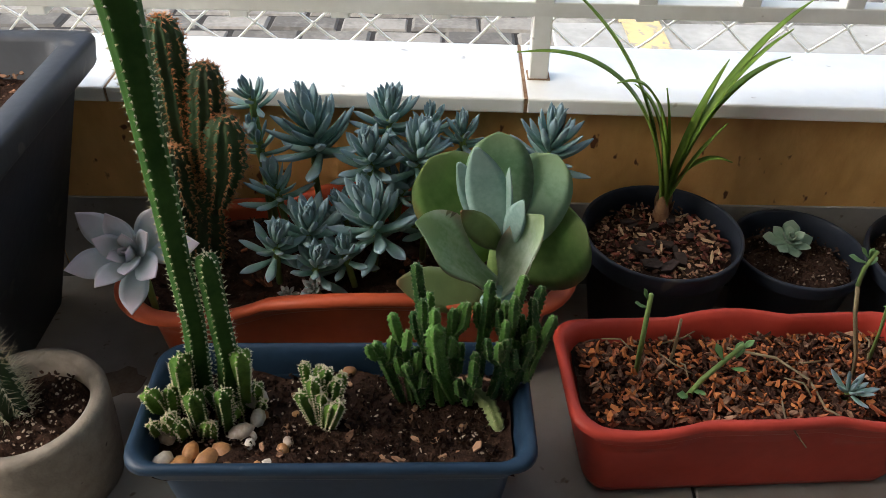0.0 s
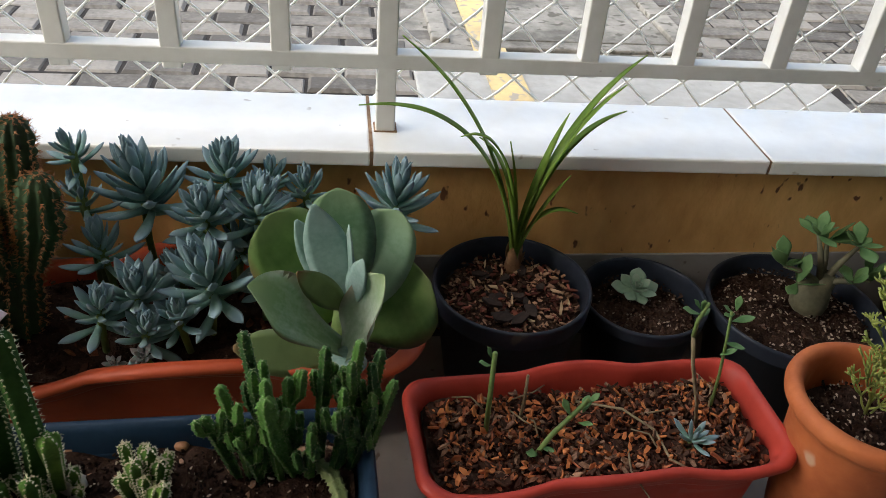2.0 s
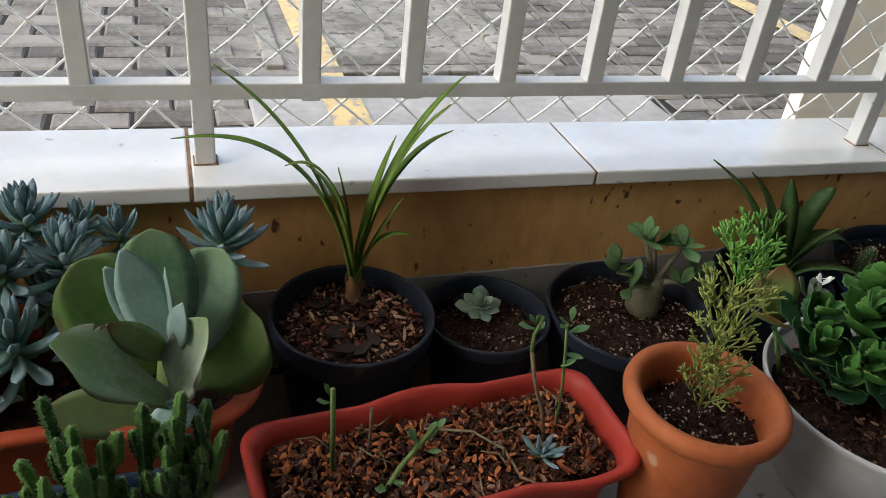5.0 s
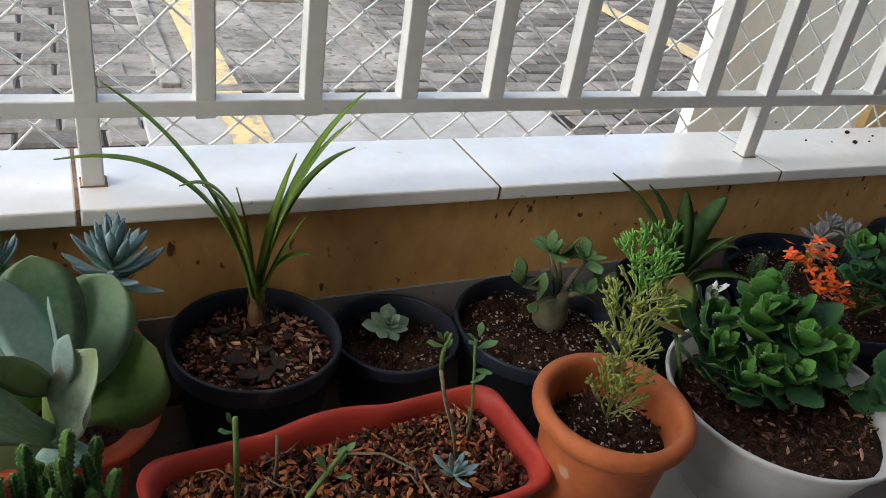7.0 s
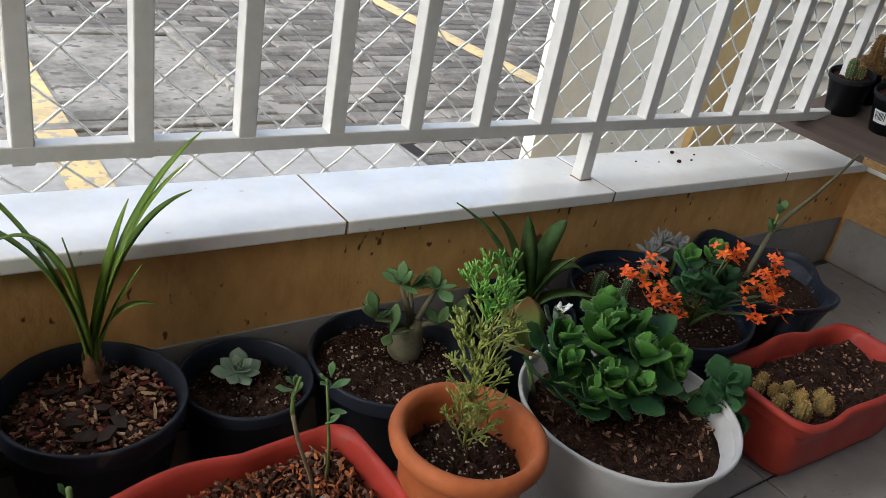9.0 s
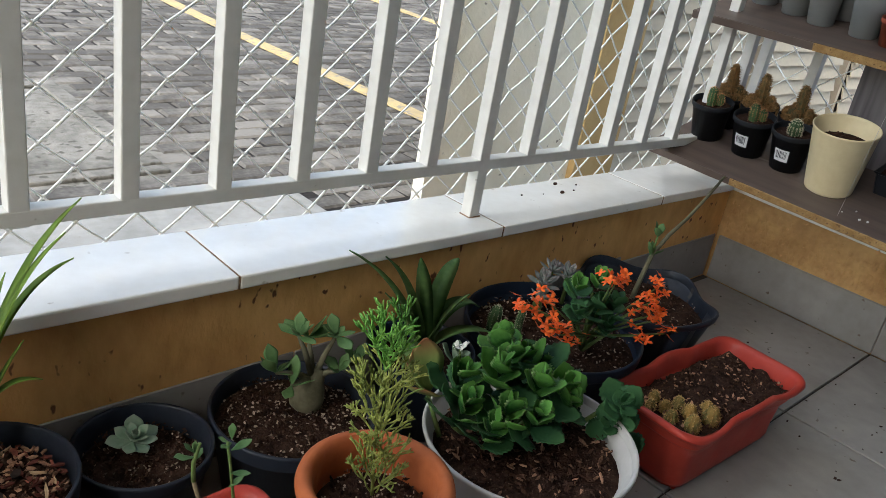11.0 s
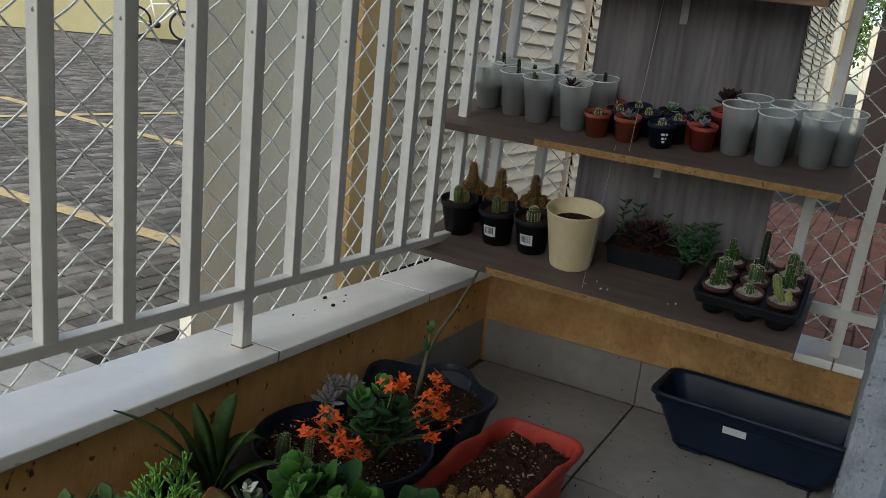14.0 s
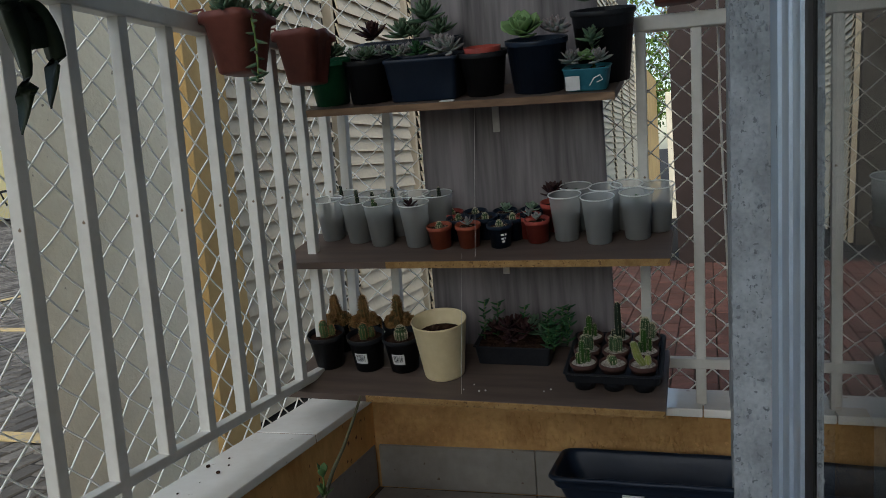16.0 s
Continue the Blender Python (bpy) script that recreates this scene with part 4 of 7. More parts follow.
M_FLAPD = plant_mat("olive_paddle_leaf", (0.24, 0.32, 0.13), (0.14, 0.19, 0.07), (0.24, 0.12, 0.06), 0.12, 0.8, 9, 0.5, 0.06, 0.15, 0.4)
M_FLAPIN = plant_mat("pale_paddle_leaf", (0.36, 0.52, 0.47), (0.19, 0.33, 0.27), (0.30, 0.42, 0.36), 0.12, 0.7, 26, 0.5, 0.06, 0.35)
M_GREYROS = plant_mat("grey_rosette_leaf", (0.34, 0.37, 0.35), (0.20, 0.25, 0.22), (0.30, 0.24, 0.24), 0.03, 0.6, 24, 0.6, 0.08, 0.3)
M_MINT = plant_mat("mint_rosette_leaf", (0.30, 0.42, 0.31), (0.19, 0.30, 0.20), (0.30, 0.38, 0.28), 0.028, 0.7, 24, 0.5, 0.08)
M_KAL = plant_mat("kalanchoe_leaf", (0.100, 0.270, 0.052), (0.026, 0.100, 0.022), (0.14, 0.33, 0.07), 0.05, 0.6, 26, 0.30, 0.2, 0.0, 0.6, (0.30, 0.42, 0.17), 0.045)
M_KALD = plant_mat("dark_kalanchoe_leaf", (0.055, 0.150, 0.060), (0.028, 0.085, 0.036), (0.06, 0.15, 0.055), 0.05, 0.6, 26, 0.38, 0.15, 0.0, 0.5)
M_PALEL = plant_mat("pale_edged_leaf", (0.36, 0.44, 0.14), (0.25, 0.35, 0.11), (0.36, 0.14, 0.07), 0.08, 0.6, 18, 0.45, 0.1)
M_ADEN = plant_mat("desert_rose_leaf", (0.13, 0.235, 0.085), (0.075, 0.155, 0.055), (0.16, 0.27, 0.11), 0.045, 0.5, 24, 0.45, 0.12)
M_GRASS = plant_mat("strap_leaf", (0.29, 0.42, 0.08), (0.17, 0.29, 0.055), (0.085, 0.13, 0.036), 0.30, 0.55, 14, 0.4, 0.1, through_light=0.45)
M_AGAVE = plant_mat("arching_leaf", (0.135, 0.220, 0.070), (0.060, 0.120, 0.040), (0.19, 0.19, 0.05), 0.22, 0.6, 14, 0.42, 0.1)
M_DKLEAF = mat("hanging_dark_leaf", (0.028, 0.042, 0.026), (0.016, 0.026, 0.016), 12, 0.4, 0.1)
M_CACTUS = mat("cereus_skin", (0.044, 0.108, 0.024), (0.020, 0.058, 0.012), 18, 0.6, 0.15, 60, ior=1.22)
M_FAIRY = mat("fairy_castle_skin", (0.155, 0.275, 0.055), (0.055, 0.125, 0.026), 40, 0.6, 0.3, 200, spread=0.35, ior=1.22)
M_MONST = mat("bumpy_cactus_skin", (0.090, 0.205, 0.042), (0.020, 0.062, 0.016), 60, 0.55, 0.4, 300, spread=0.5, speck=(0.26, 0.30, 0.14), speck_scale=330, speck_at=0.66)
M_BROWNC = mat("weathered_cactus_skin", (0.050, 0.098, 0.040), (0.034, 0.044, 0.022), 16, 0.7, 0.3, 80)
M_MAMM = mat("golden_ball_cactus", (0.25, 0.130, 0.046), (0.070, 0.068, 0.028), 75, 0.7, 0.6, 160, spread=0.3)
M_GREENC = mat("small_cactus_skin", (0.064, 0.120, 0.046), (0.032, 0.062, 0.026), 40, 0.6, 0.3, 150, spread=0.3)
M_SPINE = mat("pale_spines", (0.72, 0.66, 0.48), (0.55, 0.48, 0.32), 60, 0.7)
M_SPINE_G = mat("golden_spines", (0.38, 0.22, 0.085), (0.22, 0.11, 0.040), 60, 0.7, spread=0.5)
M_SPINE_O = mat("rust_spines", (0.62, 0.33, 0.16), (0.42, 0.17, 0.07), 60, 0.7, spread=0.4)
M_RHIP = mat("coral_cactus_stem", (0.32, 0.35, 0.090), (0.17, 0.21, 0.050), 26, 0.5, 0.1, 90, spread=0.35)
M_RHIPG = mat("coral_cactus_fresh", (0.19, 0.385, 0.070), (0.10, 0.26, 0.048), 26, 0.5, 0.1, 90, spread=0.3)
M_FLOWER = mat("orange_petal", (0.94, 0.185, 0.028), (0.82, 0.105, 0.018), 60, 0.5, spread=0.4)
M_WPETAL = mat("white_petal", (0.82, 0.82, 0.76), (0.72, 0.72, 0.64), 60, 0.5)
M_STALK = mat("woody_stalk", (0.25, 0.19, 0.11), (0.14, 0.10, 0.06), 30, 0.75, 0.3, 120)
M_GSTALK = mat("green_stalk", (0.17, 0.24, 0.075), (0.10, 0.16, 0.045), 30, 0.6, 0.2, 120)
M_CAUDEX = mat("caudex_bark", (0.17, 0.155, 0.095), (0.085, 0.08, 0.046), 20, 0.7, 0.3, 80)
M_BALL = mat("yellowish_ball_cactus", (0.34, 0.20, 0.055), (0.13, 0.12, 0.040), 75, 0.7, 0.6, 160, spread=0.3)
M_SPINE_B = mat("straw_spines", (0.62, 0.42, 0.17), (0.44, 0.26, 0.09), 60, 0.7, spread=0.5)
M_OFFCUT = mat("pale_cactus_skin", (0.25, 0.30, 0.12), (0.13, 0.18, 0.07), 50, 0.6, 0.3, 140)
M_DRY = mat("dry_leaf", (0.36, 0.20, 0.10), (0.22, 0.11, 0.055), 30, 0.8, 0.2, 90, spread=0.4)

# one mesh per kind of leaf
L_BLUE = leaf_mesh("leaf", M_BLUE, 0.060, 0.0140, 0.0078, [0.52, 0.54, 0.60, 0.70, 0.82, 0.93, 1.0, 1.0, 0.88, 0.58, 0.05], 26, 0.14, 0.0, 11)
L_GHOST = leaf_mesh("leaf", M_GHOST, 0.068, 0.031, 0.007, [0.40, 0.46, 0.58, 0.73, 0.87, 0.97, 1.0, 0.98, 0.88, 0.68, 0.36, 0.03], 20, 0.26, 0.03, 14)
FAN = [0.30, 0.33, 0.38, 0.44, 0.51, 0.59, 0.67, 0.75, 0.82, 0.88, 0.93, 0.97, 0.99, 1.0, 0.99, 0.96, 0.90, 0.80, 0.64, 0.42, 0.08]
L_FLAPCURL = leaf_mesh("leaf", M_FLAPE, 0.120, 0.098, 0.003, FAN, 24, 0.34, 0.13, 22)
L_FLAPG = leaf_mesh("leaf", M_FLAPG, 0.120, 0.110, 0.005, PADDLE, 18, 0.08, 0.02, 12)
L_FLAPB = leaf_mesh("leaf", M_FLAP, 0.120, 0.078, 0.006, PADDLE, 12, 0.16, 0.02, 12)
L_FLAPD = leaf_mesh("leaf", M_FLAPD, 0.120, 0.042, 0.005, OVAL, 14, 0.14, 0.02, 10)
L_FLAPIN = leaf_mesh("leaf", M_FLAPIN, 0.120, 0.044, 0.006, OVAL, 8, 0.12, 0.0, 10)
L_GREY = leaf_mesh("leaf", M_GREYROS, 0.032, 0.013, 0.005, SPOON, 20, 0.15)
L_MINT = leaf_mesh("leaf", M_MINT, 0.032, 0.0200, 0.0042, [0.24, 0.26, 0.34, 0.50, 0.70, 0.88, 1.0, 1.0, 0.86, 0.52, 0.06], 22, 0.24, 0.03, 11)
ROUND = [0.16, 0.34, 0.62, 0.83, 0.95, 1.0, 0.99, 0.92, 0.76, 0.48, 0.10]
L_KAL = leaf_mesh("leaf", M_KAL, 0.052, 0.044, 0.0026, ROUND, 16, 0.20, 0.09, 30, 0.085)
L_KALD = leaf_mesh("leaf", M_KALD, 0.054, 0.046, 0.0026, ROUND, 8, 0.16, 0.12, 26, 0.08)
L_PALE = leaf_mesh("leaf", M_PALEL, 0.085, 0.066, 0.004, OVAL, 25, 0.12, 0.07, 9)
L_SCALE = leaf_mesh("scale", M_DRY, 0.042, 0.014, 0.0012, OVAL, 20, 0.4, 0.1, 7)
L_ADEN = leaf_mesh("leaf", M_ADEN, 0.048, 0.024, 0.0018, [0.10, 0.28, 0.46, 0.63, 0.78, 0.91, 1.0, 0.98, 0.80, 0.45, 0.04], 22, 0.22, 0.10, 11)


def curved_leaf(name, material, pts, width, thick=0.002, shape=STRAP, fold=0.25):
    """A strap leaf drawn along bending points."""
    P = [Vector(p) for p in pts]
    fine = []
    for i in range(len(P) - 1):
        a, b, c, d = P[max(i - 1, 0)], P[i], P[i + 1], P[min(i + 2, len(P) - 1)]
        for k in range(5):
            t = k / 5
            fine.append(0.5 * ((2 * b) + (c - a) * t + (2 * a - 5 * b + 4 * c - d) * t * t + (3 * b - a - 3 * c + d) * t ** 3))
    fine.append(P[-1])
    loops, n = [], len(fine) - 1
    for i, p in enumerate(fine):
        d = (fine[min(i + 1, n)] - fine[max(i - 1, 0)]).normalized()
        side = d.cross(Vector((0, 0, 1)))
        side = side.normalized() if side.length > 1e-4 else Vector((1, 0, 0))
        nor = side.cross(d).normalized()
        t = i / n * (len(shape) - 1)
        j = min(int(t), len(shape) - 2)
        s = 0.5 * width * (shape[j] + (shape[j + 1] - shape[j]) * (t - j))
        loops.append([p - side * s + nor * fold * s, p + nor * thick * .5, p + side * s + nor * fold * s, p - nor * thick * .5])
    v, f = rings(loops)
    return pydata(name, v, f, material, True)


def rosette(name, x, y, z, mesh, count, size, label, stem=None, lean=(0, 0), spin0=0.0, low=8, high=80, seed=1, stem_mat=M_GSTALK, group="", category="succulent", shrink=0.55, rise=0.010):
    """A whorl of leaves; the outer lie flat and long, the inner stand and are short. stem: length of the stalk under it."""
    rg = random.Random(seed)
    pl = thing(name, x, y, z, label, category, group, rx=lean[0], ry=lean[1])
    if stem:
        inv = pl.matrix_basis.to_3x3().inverted()
        down = inv @ Vector((rg.uniform(-.012, .012), rg.uniform(-.004, .012), -stem))
        v, f = tube([down, down * 0.5 + Vector((rg.uniform(-.004, .004), 0, 0)), (0, 0, 0), (0, 0, size * 0.010)], [0.0042, 0.0045, 0.005, 0.003], 7)
        put("stem", pydata("stem", v, f, stem_mat, True), pl)
    for i in range(count):
        t = i / max(1, count - 1)
        s = size * (1 - shrink * t ** 1.4) * rg.uniform(0.9, 1.08)
        put("leaf", mesh, pl, aim(spin0 + i * 137.5 + rg.uniform(-8, 8), low + (high - low) * t ** (0.85 if rise < 0.011 else 0.8) + rg.uniform(-5, 5), rg.uniform(-8, 8), s, (0, 0, rise * (t - (0.55 if rise > 0.011 else 0)) * size)))
    return pl


# blue rosettes in the orange planter
BLUE = [(0.050, 0.925, 0.290, 1.22, 30), (0.147, 0.935, 0.306, 0.92, 24), (0.125, 0.885, 0.276, 0.98, 26), (0.186, 0.890, 0.282, 0.95, 26), (0.131, 0.825, 0.226, 1.20, 30), (0.052, 0.825, 0.208, 1.06, 26),
        (0.007, 0.870, 0.240, 0.82, 18), (0.015, 0.800, 0.204, 0.82, 20), (-0.024, 0.935, 0.330, 0.66, 15), (0.353, 0.930, 0.270, 1.08, 28), (0.240, 0.935, 0.280, 0.72, 18), (0.063, 0.790, 0.180, 0.80, 18),
        (-0.025, 0.930, 0.272, 0.70, 14), (0.198, 0.945, 0.290, 0.66, 16), (0.097, 0.800, 0.190, 0.78, 18), (0.163, 0.905, 0.222, 0.85, 18), (0.088, 0.872, 0.200, 0.80, 16), (0.200, 0.850, 0.205, 0.80, 16), (0.330, 0.905, 0.222, 0.80, 16)]
for i, (x, y, z, s, n) in enumerate(BLUE):
    rosette("rosette_succulent", x, y, z + 0.010, L_BLUE, int(n * 1.5), s * 1.02, "blue-green rosette succulent with pointed fleshy leaves", stem=z - 0.142, lean=(4 + 8 * (i % 3), (-10, 6, 0, 11)[i % 4]), spin0=i * 31, low=-14, high=88, seed=40 + i, group="rosettes in the orange planter", rise=0.056, shrink=0.45)
for i, (x, y, z) in enumerate(((0.062, 0.772, 0.168), (0.028, 0.770, 0.160))):
    rosette("rosette_succulent", x, y, z, L_GREY, 16, 0.62 - 0.12 * i, "tiny grey-white rosette at the planter's rim", stem=0.022, lean=(30, -8 + 12 * i), low=10, high=70, seed=70 + i, group="rosettes in the orange planter")
rosette("ghost_plant", -0.134, 0.756, 0.232, L_GHOST, 17, 1.18, "pale lilac ghost plant with broad pointed leaves", stem=0.092, lean=(46, -6), low=0, high=78, seed=81, shrink=0.62)

# paddle plant
flap = thing("paddle_plant", 0.282, 0.795, 0.178, "grey-green paddle plant with large round reddish-edged leaves", "succulent")
v, f = tube([(0, 0, -0.036), (0, 0, 0.0), (0, 0, 0.05)], [0.012, 0.014, 0.008], 10)
put("stem", pydata("stem", v, f, M_GSTALK, True), flap)


def leaf_between(parent, me, foot, tip, wide, facing, length=0.12):
    """Sets a leaf from foot to tip, its face turned towards facing."""
    foot, tip, n = Vector(foot), Vector(tip), Vector(facing)
    y = tip - foot
    k = y.length
    y.normalize()
    n = (n - y * n.dot(y)).normalized()
    x = y.cross(n)
    m = Matrix((x * wide, y * (k / length), n * 1.0)).transposed().to_4x4()
    m.translation = foot
    return put("leaf", me, parent, m)


WIDE = {L_FLAPB: 0.078, L_FLAPG: 0.110, L_FLAPCURL: 0.098, L_FLAPD: 0.042, L_FLAPIN: 0.044}
OUTER = [
    (L_FLAPB, (0.003, 0.010, 0.040), (-0.004, 0.050, 0.176), 0.080, (0, -0.9, 0.4)),
    (L_FLAPG, (-0.006, 0.012, 0.018), (-0.090, 0.056, 0.132), 0.106, (0.35, -0.75, 0.5)),
    (L_FLAPB, (0.008, 0.008, 0.026), (0.070, 0.042, 0.148), 0.084, (-0.25, -0.75, 0.55)),
    (L_FLAPG, (0.014, 0.008, 0.008), (0.108, 0.010, 0.072), 0.118, (-0.15, -0.75, 0.65)),
    (L_FLAPCURL, (-0.002, -0.030, 0.004), (-0.116, -0.068, 0.116), 0.078, (0.45, -0.28, 0.85)),
    (L_FLAPCURL, (0.002, -0.035, -0.006), (0.066, -0.044, 0.126), 0.062, (-0.62, -0.50, 0.60)),
    (L_FLAPD, (0.008, -0.018, 0.052), (-0.055, -0.046, 0.136), 0.033, (0.35, -0.85, 0.35)),
]
INNER = [
    (L_FLAPIN, (0.006, -0.005, 0.044), (-0.031, 0.014, 0.176), 0.052, (0.1, -0.95, 0.2)),
    (L_FLAPIN, (0.004, 0.005, 0.040), (-0.052, 0.024, 0.148), 0.040, (0.3, -0.85, 0.3)),
    (L_FLAPIN, (0.010, -0.005, 0.050), (0.017, 0.000, 0.156), 0.032, (-0.95, -0.25, 0.2)),
    (L_FLAPIN, (0.008, -0.018, 0.058), (0.029, -0.036, 0.140), 0.030, (-0.5, -0.7, 0.5)),
    (L_FLAPD, (-0.012, -0.010, -0.028), (-0.126, -0.045, 0.016), 0.058, (0, -0.5, 0.85)),
    (L_FLAPIN, (0.004, -0.032, 0.010), (0.004, -0.052, -0.020), 0.050, (0, -0.85, 0.5)),
]
for me, foot, tip, wide, facing in OUTER + INNER:
    leaf_between(flap, me, foot, tip, wide / WIDE[me], facing)


# ribbed cacti
def ribbed(pts, radii, ribs=6, depth=0.22, per=4, knobs=0.0, turn=0.0):
    P = [Vector(p) for p in pts]
    fine, rad = [], []
    for i in range(len(P) - 1):
        a, b, c, d = P[max(i - 1, 0)], P[i], P[i + 1], P[min(i + 2, len(P) - 1)]
        for k in range(4):
            t = k / 4
            fine.append(0.5 * ((2 * b) + (c - a) * t + (2 * a - 5 * b + 4 * c - d) * t * t + (3 * b - a - 3 * c + d) * t ** 3))
            rad.append(radii[i] + (radii[i + 1] - radii[i]) * t)
    fine.append(P[-1])
    rad.append(radii[-1])
    end = (fine[-1] - fine[-2]).normalized()
    r0, tip = rad[-1], fine[-1]
    for t in (35, 60, 80):
        fine.append(tip + end * r0 * 1.1 * math.sin(radians(t)))
        rad.append(max(0.0006, r0 * math.cos(radians(t))))
    n = ribs * per
    loops, crest = [], []
    up = None
    for i, p in enumerate(fine):
        d = (fine[min(i + 1, len(fine) - 1)] - fine[max(i - 1, 0)]).normalized()
        if up is None:
            up = d.orthogonal().normalized()
        up = (up - d * up.dot(d)).normalized()
        side = d.cross(up)
        lp = []
        for k in range(n):
            a = 2 * math.pi * k / n + turn * i
            w = 0.5 + 0.5 * math.cos(ribs * 2 * math.pi * k / n)
            r = rad[i] * (1 - depth * (1 - w)) * (1 + knobs * math.sin(i * 2.4 + k))
            q = p + r * (math.cos(a) * up + math.sin(a) * side)
            lp.append(q)
            if k % per == 0:
                crest.append((q, (q - p).normalized(), d))
        loops.append(lp)
    v, f = rings(loops)
    return v, f, crest


def spines(crest, length, count, thick, rg, step=0.008):
    """Bundles of straight spines along the ribs."""
    h = Heap()
    last = {}
    for q, out, along in crest:
        for _ in range(count):
            d = (out + along * rg.uniform(-.9, .9) + out.cross(along) * rg.uniform(-.9, .9)).normalized()
            s = d.orthogonal().normalized() * thick
            e = d.cross(s).normalized() * thick
            base = q + Vector((rg.uniform(-1, 1), rg.uniform(-1, 1), rg.uniform(-1, 1))) * 0.001
            h.add([base + s, base - s * .5 + e, base - s * .5 - e, base + d * length * rg.uniform(.5, 1.1)], [(0, 1, 3), (1, 2, 3), (2, 0, 3)])
        k = thick * (2.6 if thick > 0.00041 else 1.3)
        h.add([q + k * Vector(o) for o in ((1, 0, 0), (-1, 0, 0), (0, 1, 0), (0, -1, 0), (0, 0, 1), (0, 0, -1))], [(0, 2, 4), (2, 1, 4), (1, 3, 4), (3, 0, 4), (2, 0, 5), (1, 2, 5), (3, 1, 5), (0, 3, 5)])
    return h


def resample(pts, radii, step):
    P = [Vector(p) for p in pts]
    out, rr = [], []
    for i in range(len(P) - 1):
        m = max(1, int((P[i + 1] - P[i]).length / step / 4 + 0.5))
        for k in range(m):
            out.append(P[i].lerp(P[i + 1], k / m))
            rr.append(radii[i] + (radii[i + 1] - radii[i]) * k / m)
    return out + [P[-1]], rr + [radii[-1]]


def cactus_stem(parent, pts, radii, ribs, depth, material, spine_mat, length, count, thick, seed, name="stem", step=0.008, knobs=0.0):
    rg = random.Random(seed)
    pts, radii = resample(pts, radii, step)
    v, f, crest = ribbed(pts, radii, ribs, depth, 4, knobs)
    st = put(name, pydata(name, v, f, material, True), parent)
    tagged(put("spine", spines(crest, length, count, thick, rg).mesh("spine", spine_mat), st), kind="stuff")
    return st


def cactus(name, x, y, z, label, stems, ribs, depth, material, spine_mat, length, count, thick, seed, step=0.008, group="", knobs=0.0):
    c = thing(name, x, y, z, label, "cactus", group)
    for i, (pts, radii) in enumerate(stems):
        cactus_stem(c, [(a - x, b - y, d - z) for a, b, d in pts], radii, ribs, depth, material, spine_mat, length, count, thick, seed + i, step=step, knobs=knobs)
    return c


cactus("column_cactus", -0.047, 0.633, 0.120, "tall bright green column cactus leaning over the planter",
       [([(-0.047, 0.635, 0.122), (-0.026, 0.612, 0.26), (-0.020, 0.600, 0.352), (-0.015, 0.594, 0.426), (-0.012, 0.590, 0.502), (-0.007, 0.583, 0.556), (-0.004, 0.577, 0.60), (-0.008, 0.565, 0.68), (-0.012, 0.555, 0.76)],
         [0.0125, 0.0118, 0.0116, 0.0126, 0.0124, 0.0145, 0.0162, 0.0174, 0.0175]),
        ([(-0.016, 0.622, 0.122), (0.000, 0.612, 0.22), (0.008, 0.594, 0.356)], [0.010, 0.0115, 0.0112])], 5, 0.25, M_CACTUS, M_SPINE, 0.0042, 3, 0.00045, 200)
rg = random.Random(21)
stems = [([(-0.062, 0.622, 0.122), (-0.046, 0.604, 0.215)], [0.010, 0.0125]), ([(0.000, 0.628, 0.122), (0.015, 0.606, 0.222)], [0.009, 0.0118]), ([(-0.085, 0.612, 0.122), (-0.084, 0.594, 0.175)], [0.009, 0.0105]),
         ([(-0.040, 0.596, 0.122), (-0.036, 0.588, 0.178)], [0.009, 0.0115]), ([(-0.012, 0.598, 0.122), (-0.006, 0.592, 0.180)], [0.008, 0.0100]), ([(-0.055, 0.585, 0.122), (-0.052, 0.575, 0.152)], [0.008, 0.0092])]
for _ in range(15):
    a, b = rg.uniform(-0.085, 0.018), rg.uniform(0.578, 0.64)
    stems.append(([(a, b, 0.122), (a + rg.uniform(-.008, .008), b - rg.uniform(0, .012), 0.122 + rg.uniform(0.018, 0.048))], [0.006, rg.uniform(0.0055, 0.0085)]))
cactus("fairy_castle_cactus", -0.035, 0.606, 0.120, "cluster of small ribbed green cactus columns with white spines", stems, 5, 0.36, M_FAIRY, M_SPINE, 0.0030, 3, 0.00045, 230, step=0.005)
stems = []
for _ in range(13):
    a, w = rg.uniform(0, 6.28), rg.uniform(0.008, 0.034)
    hh = rg.uniform(0.030, 0.085) * (1.15 - w * 12)
    stems.append(([(0.087 + 0.4 * w * math.cos(a), 0.606 + 0.4 * w * math.sin(a), 0.122), (0.087 + w * math.cos(a), 0.604 + w * math.sin(a), 0.124 + hh)], [0.0055, rg.uniform(0.006, 0.0085)]))
cactus("fairy_castle_cactus", 0.087, 0.606, 0.120, "small pale green branching cactus standing in the soil", stems, 5, 0.42, M_FAIRY, M_SPINE, 0.0028, 4, 0.0005, 260, step=0.005)
stems = []
TOPS = [(0.194, 0.630, 0.330), (0.170, 0.622, 0.272), (0.152, 0.622, 0.232), (0.212, 0.612, 0.288), (0.266, 0.640, 0.300), (0.298, 0.640, 0.308), (0.330, 0.632, 0.262), (0.309, 0.625, 0.232), (0.183, 0.612, 0.212), (0.253, 0.612, 0.205),
        (0.230, 0.640, 0.262), (0.284, 0.615, 0.245), (0.205, 0.655, 0.270), (0.318, 0.650, 0.285)]
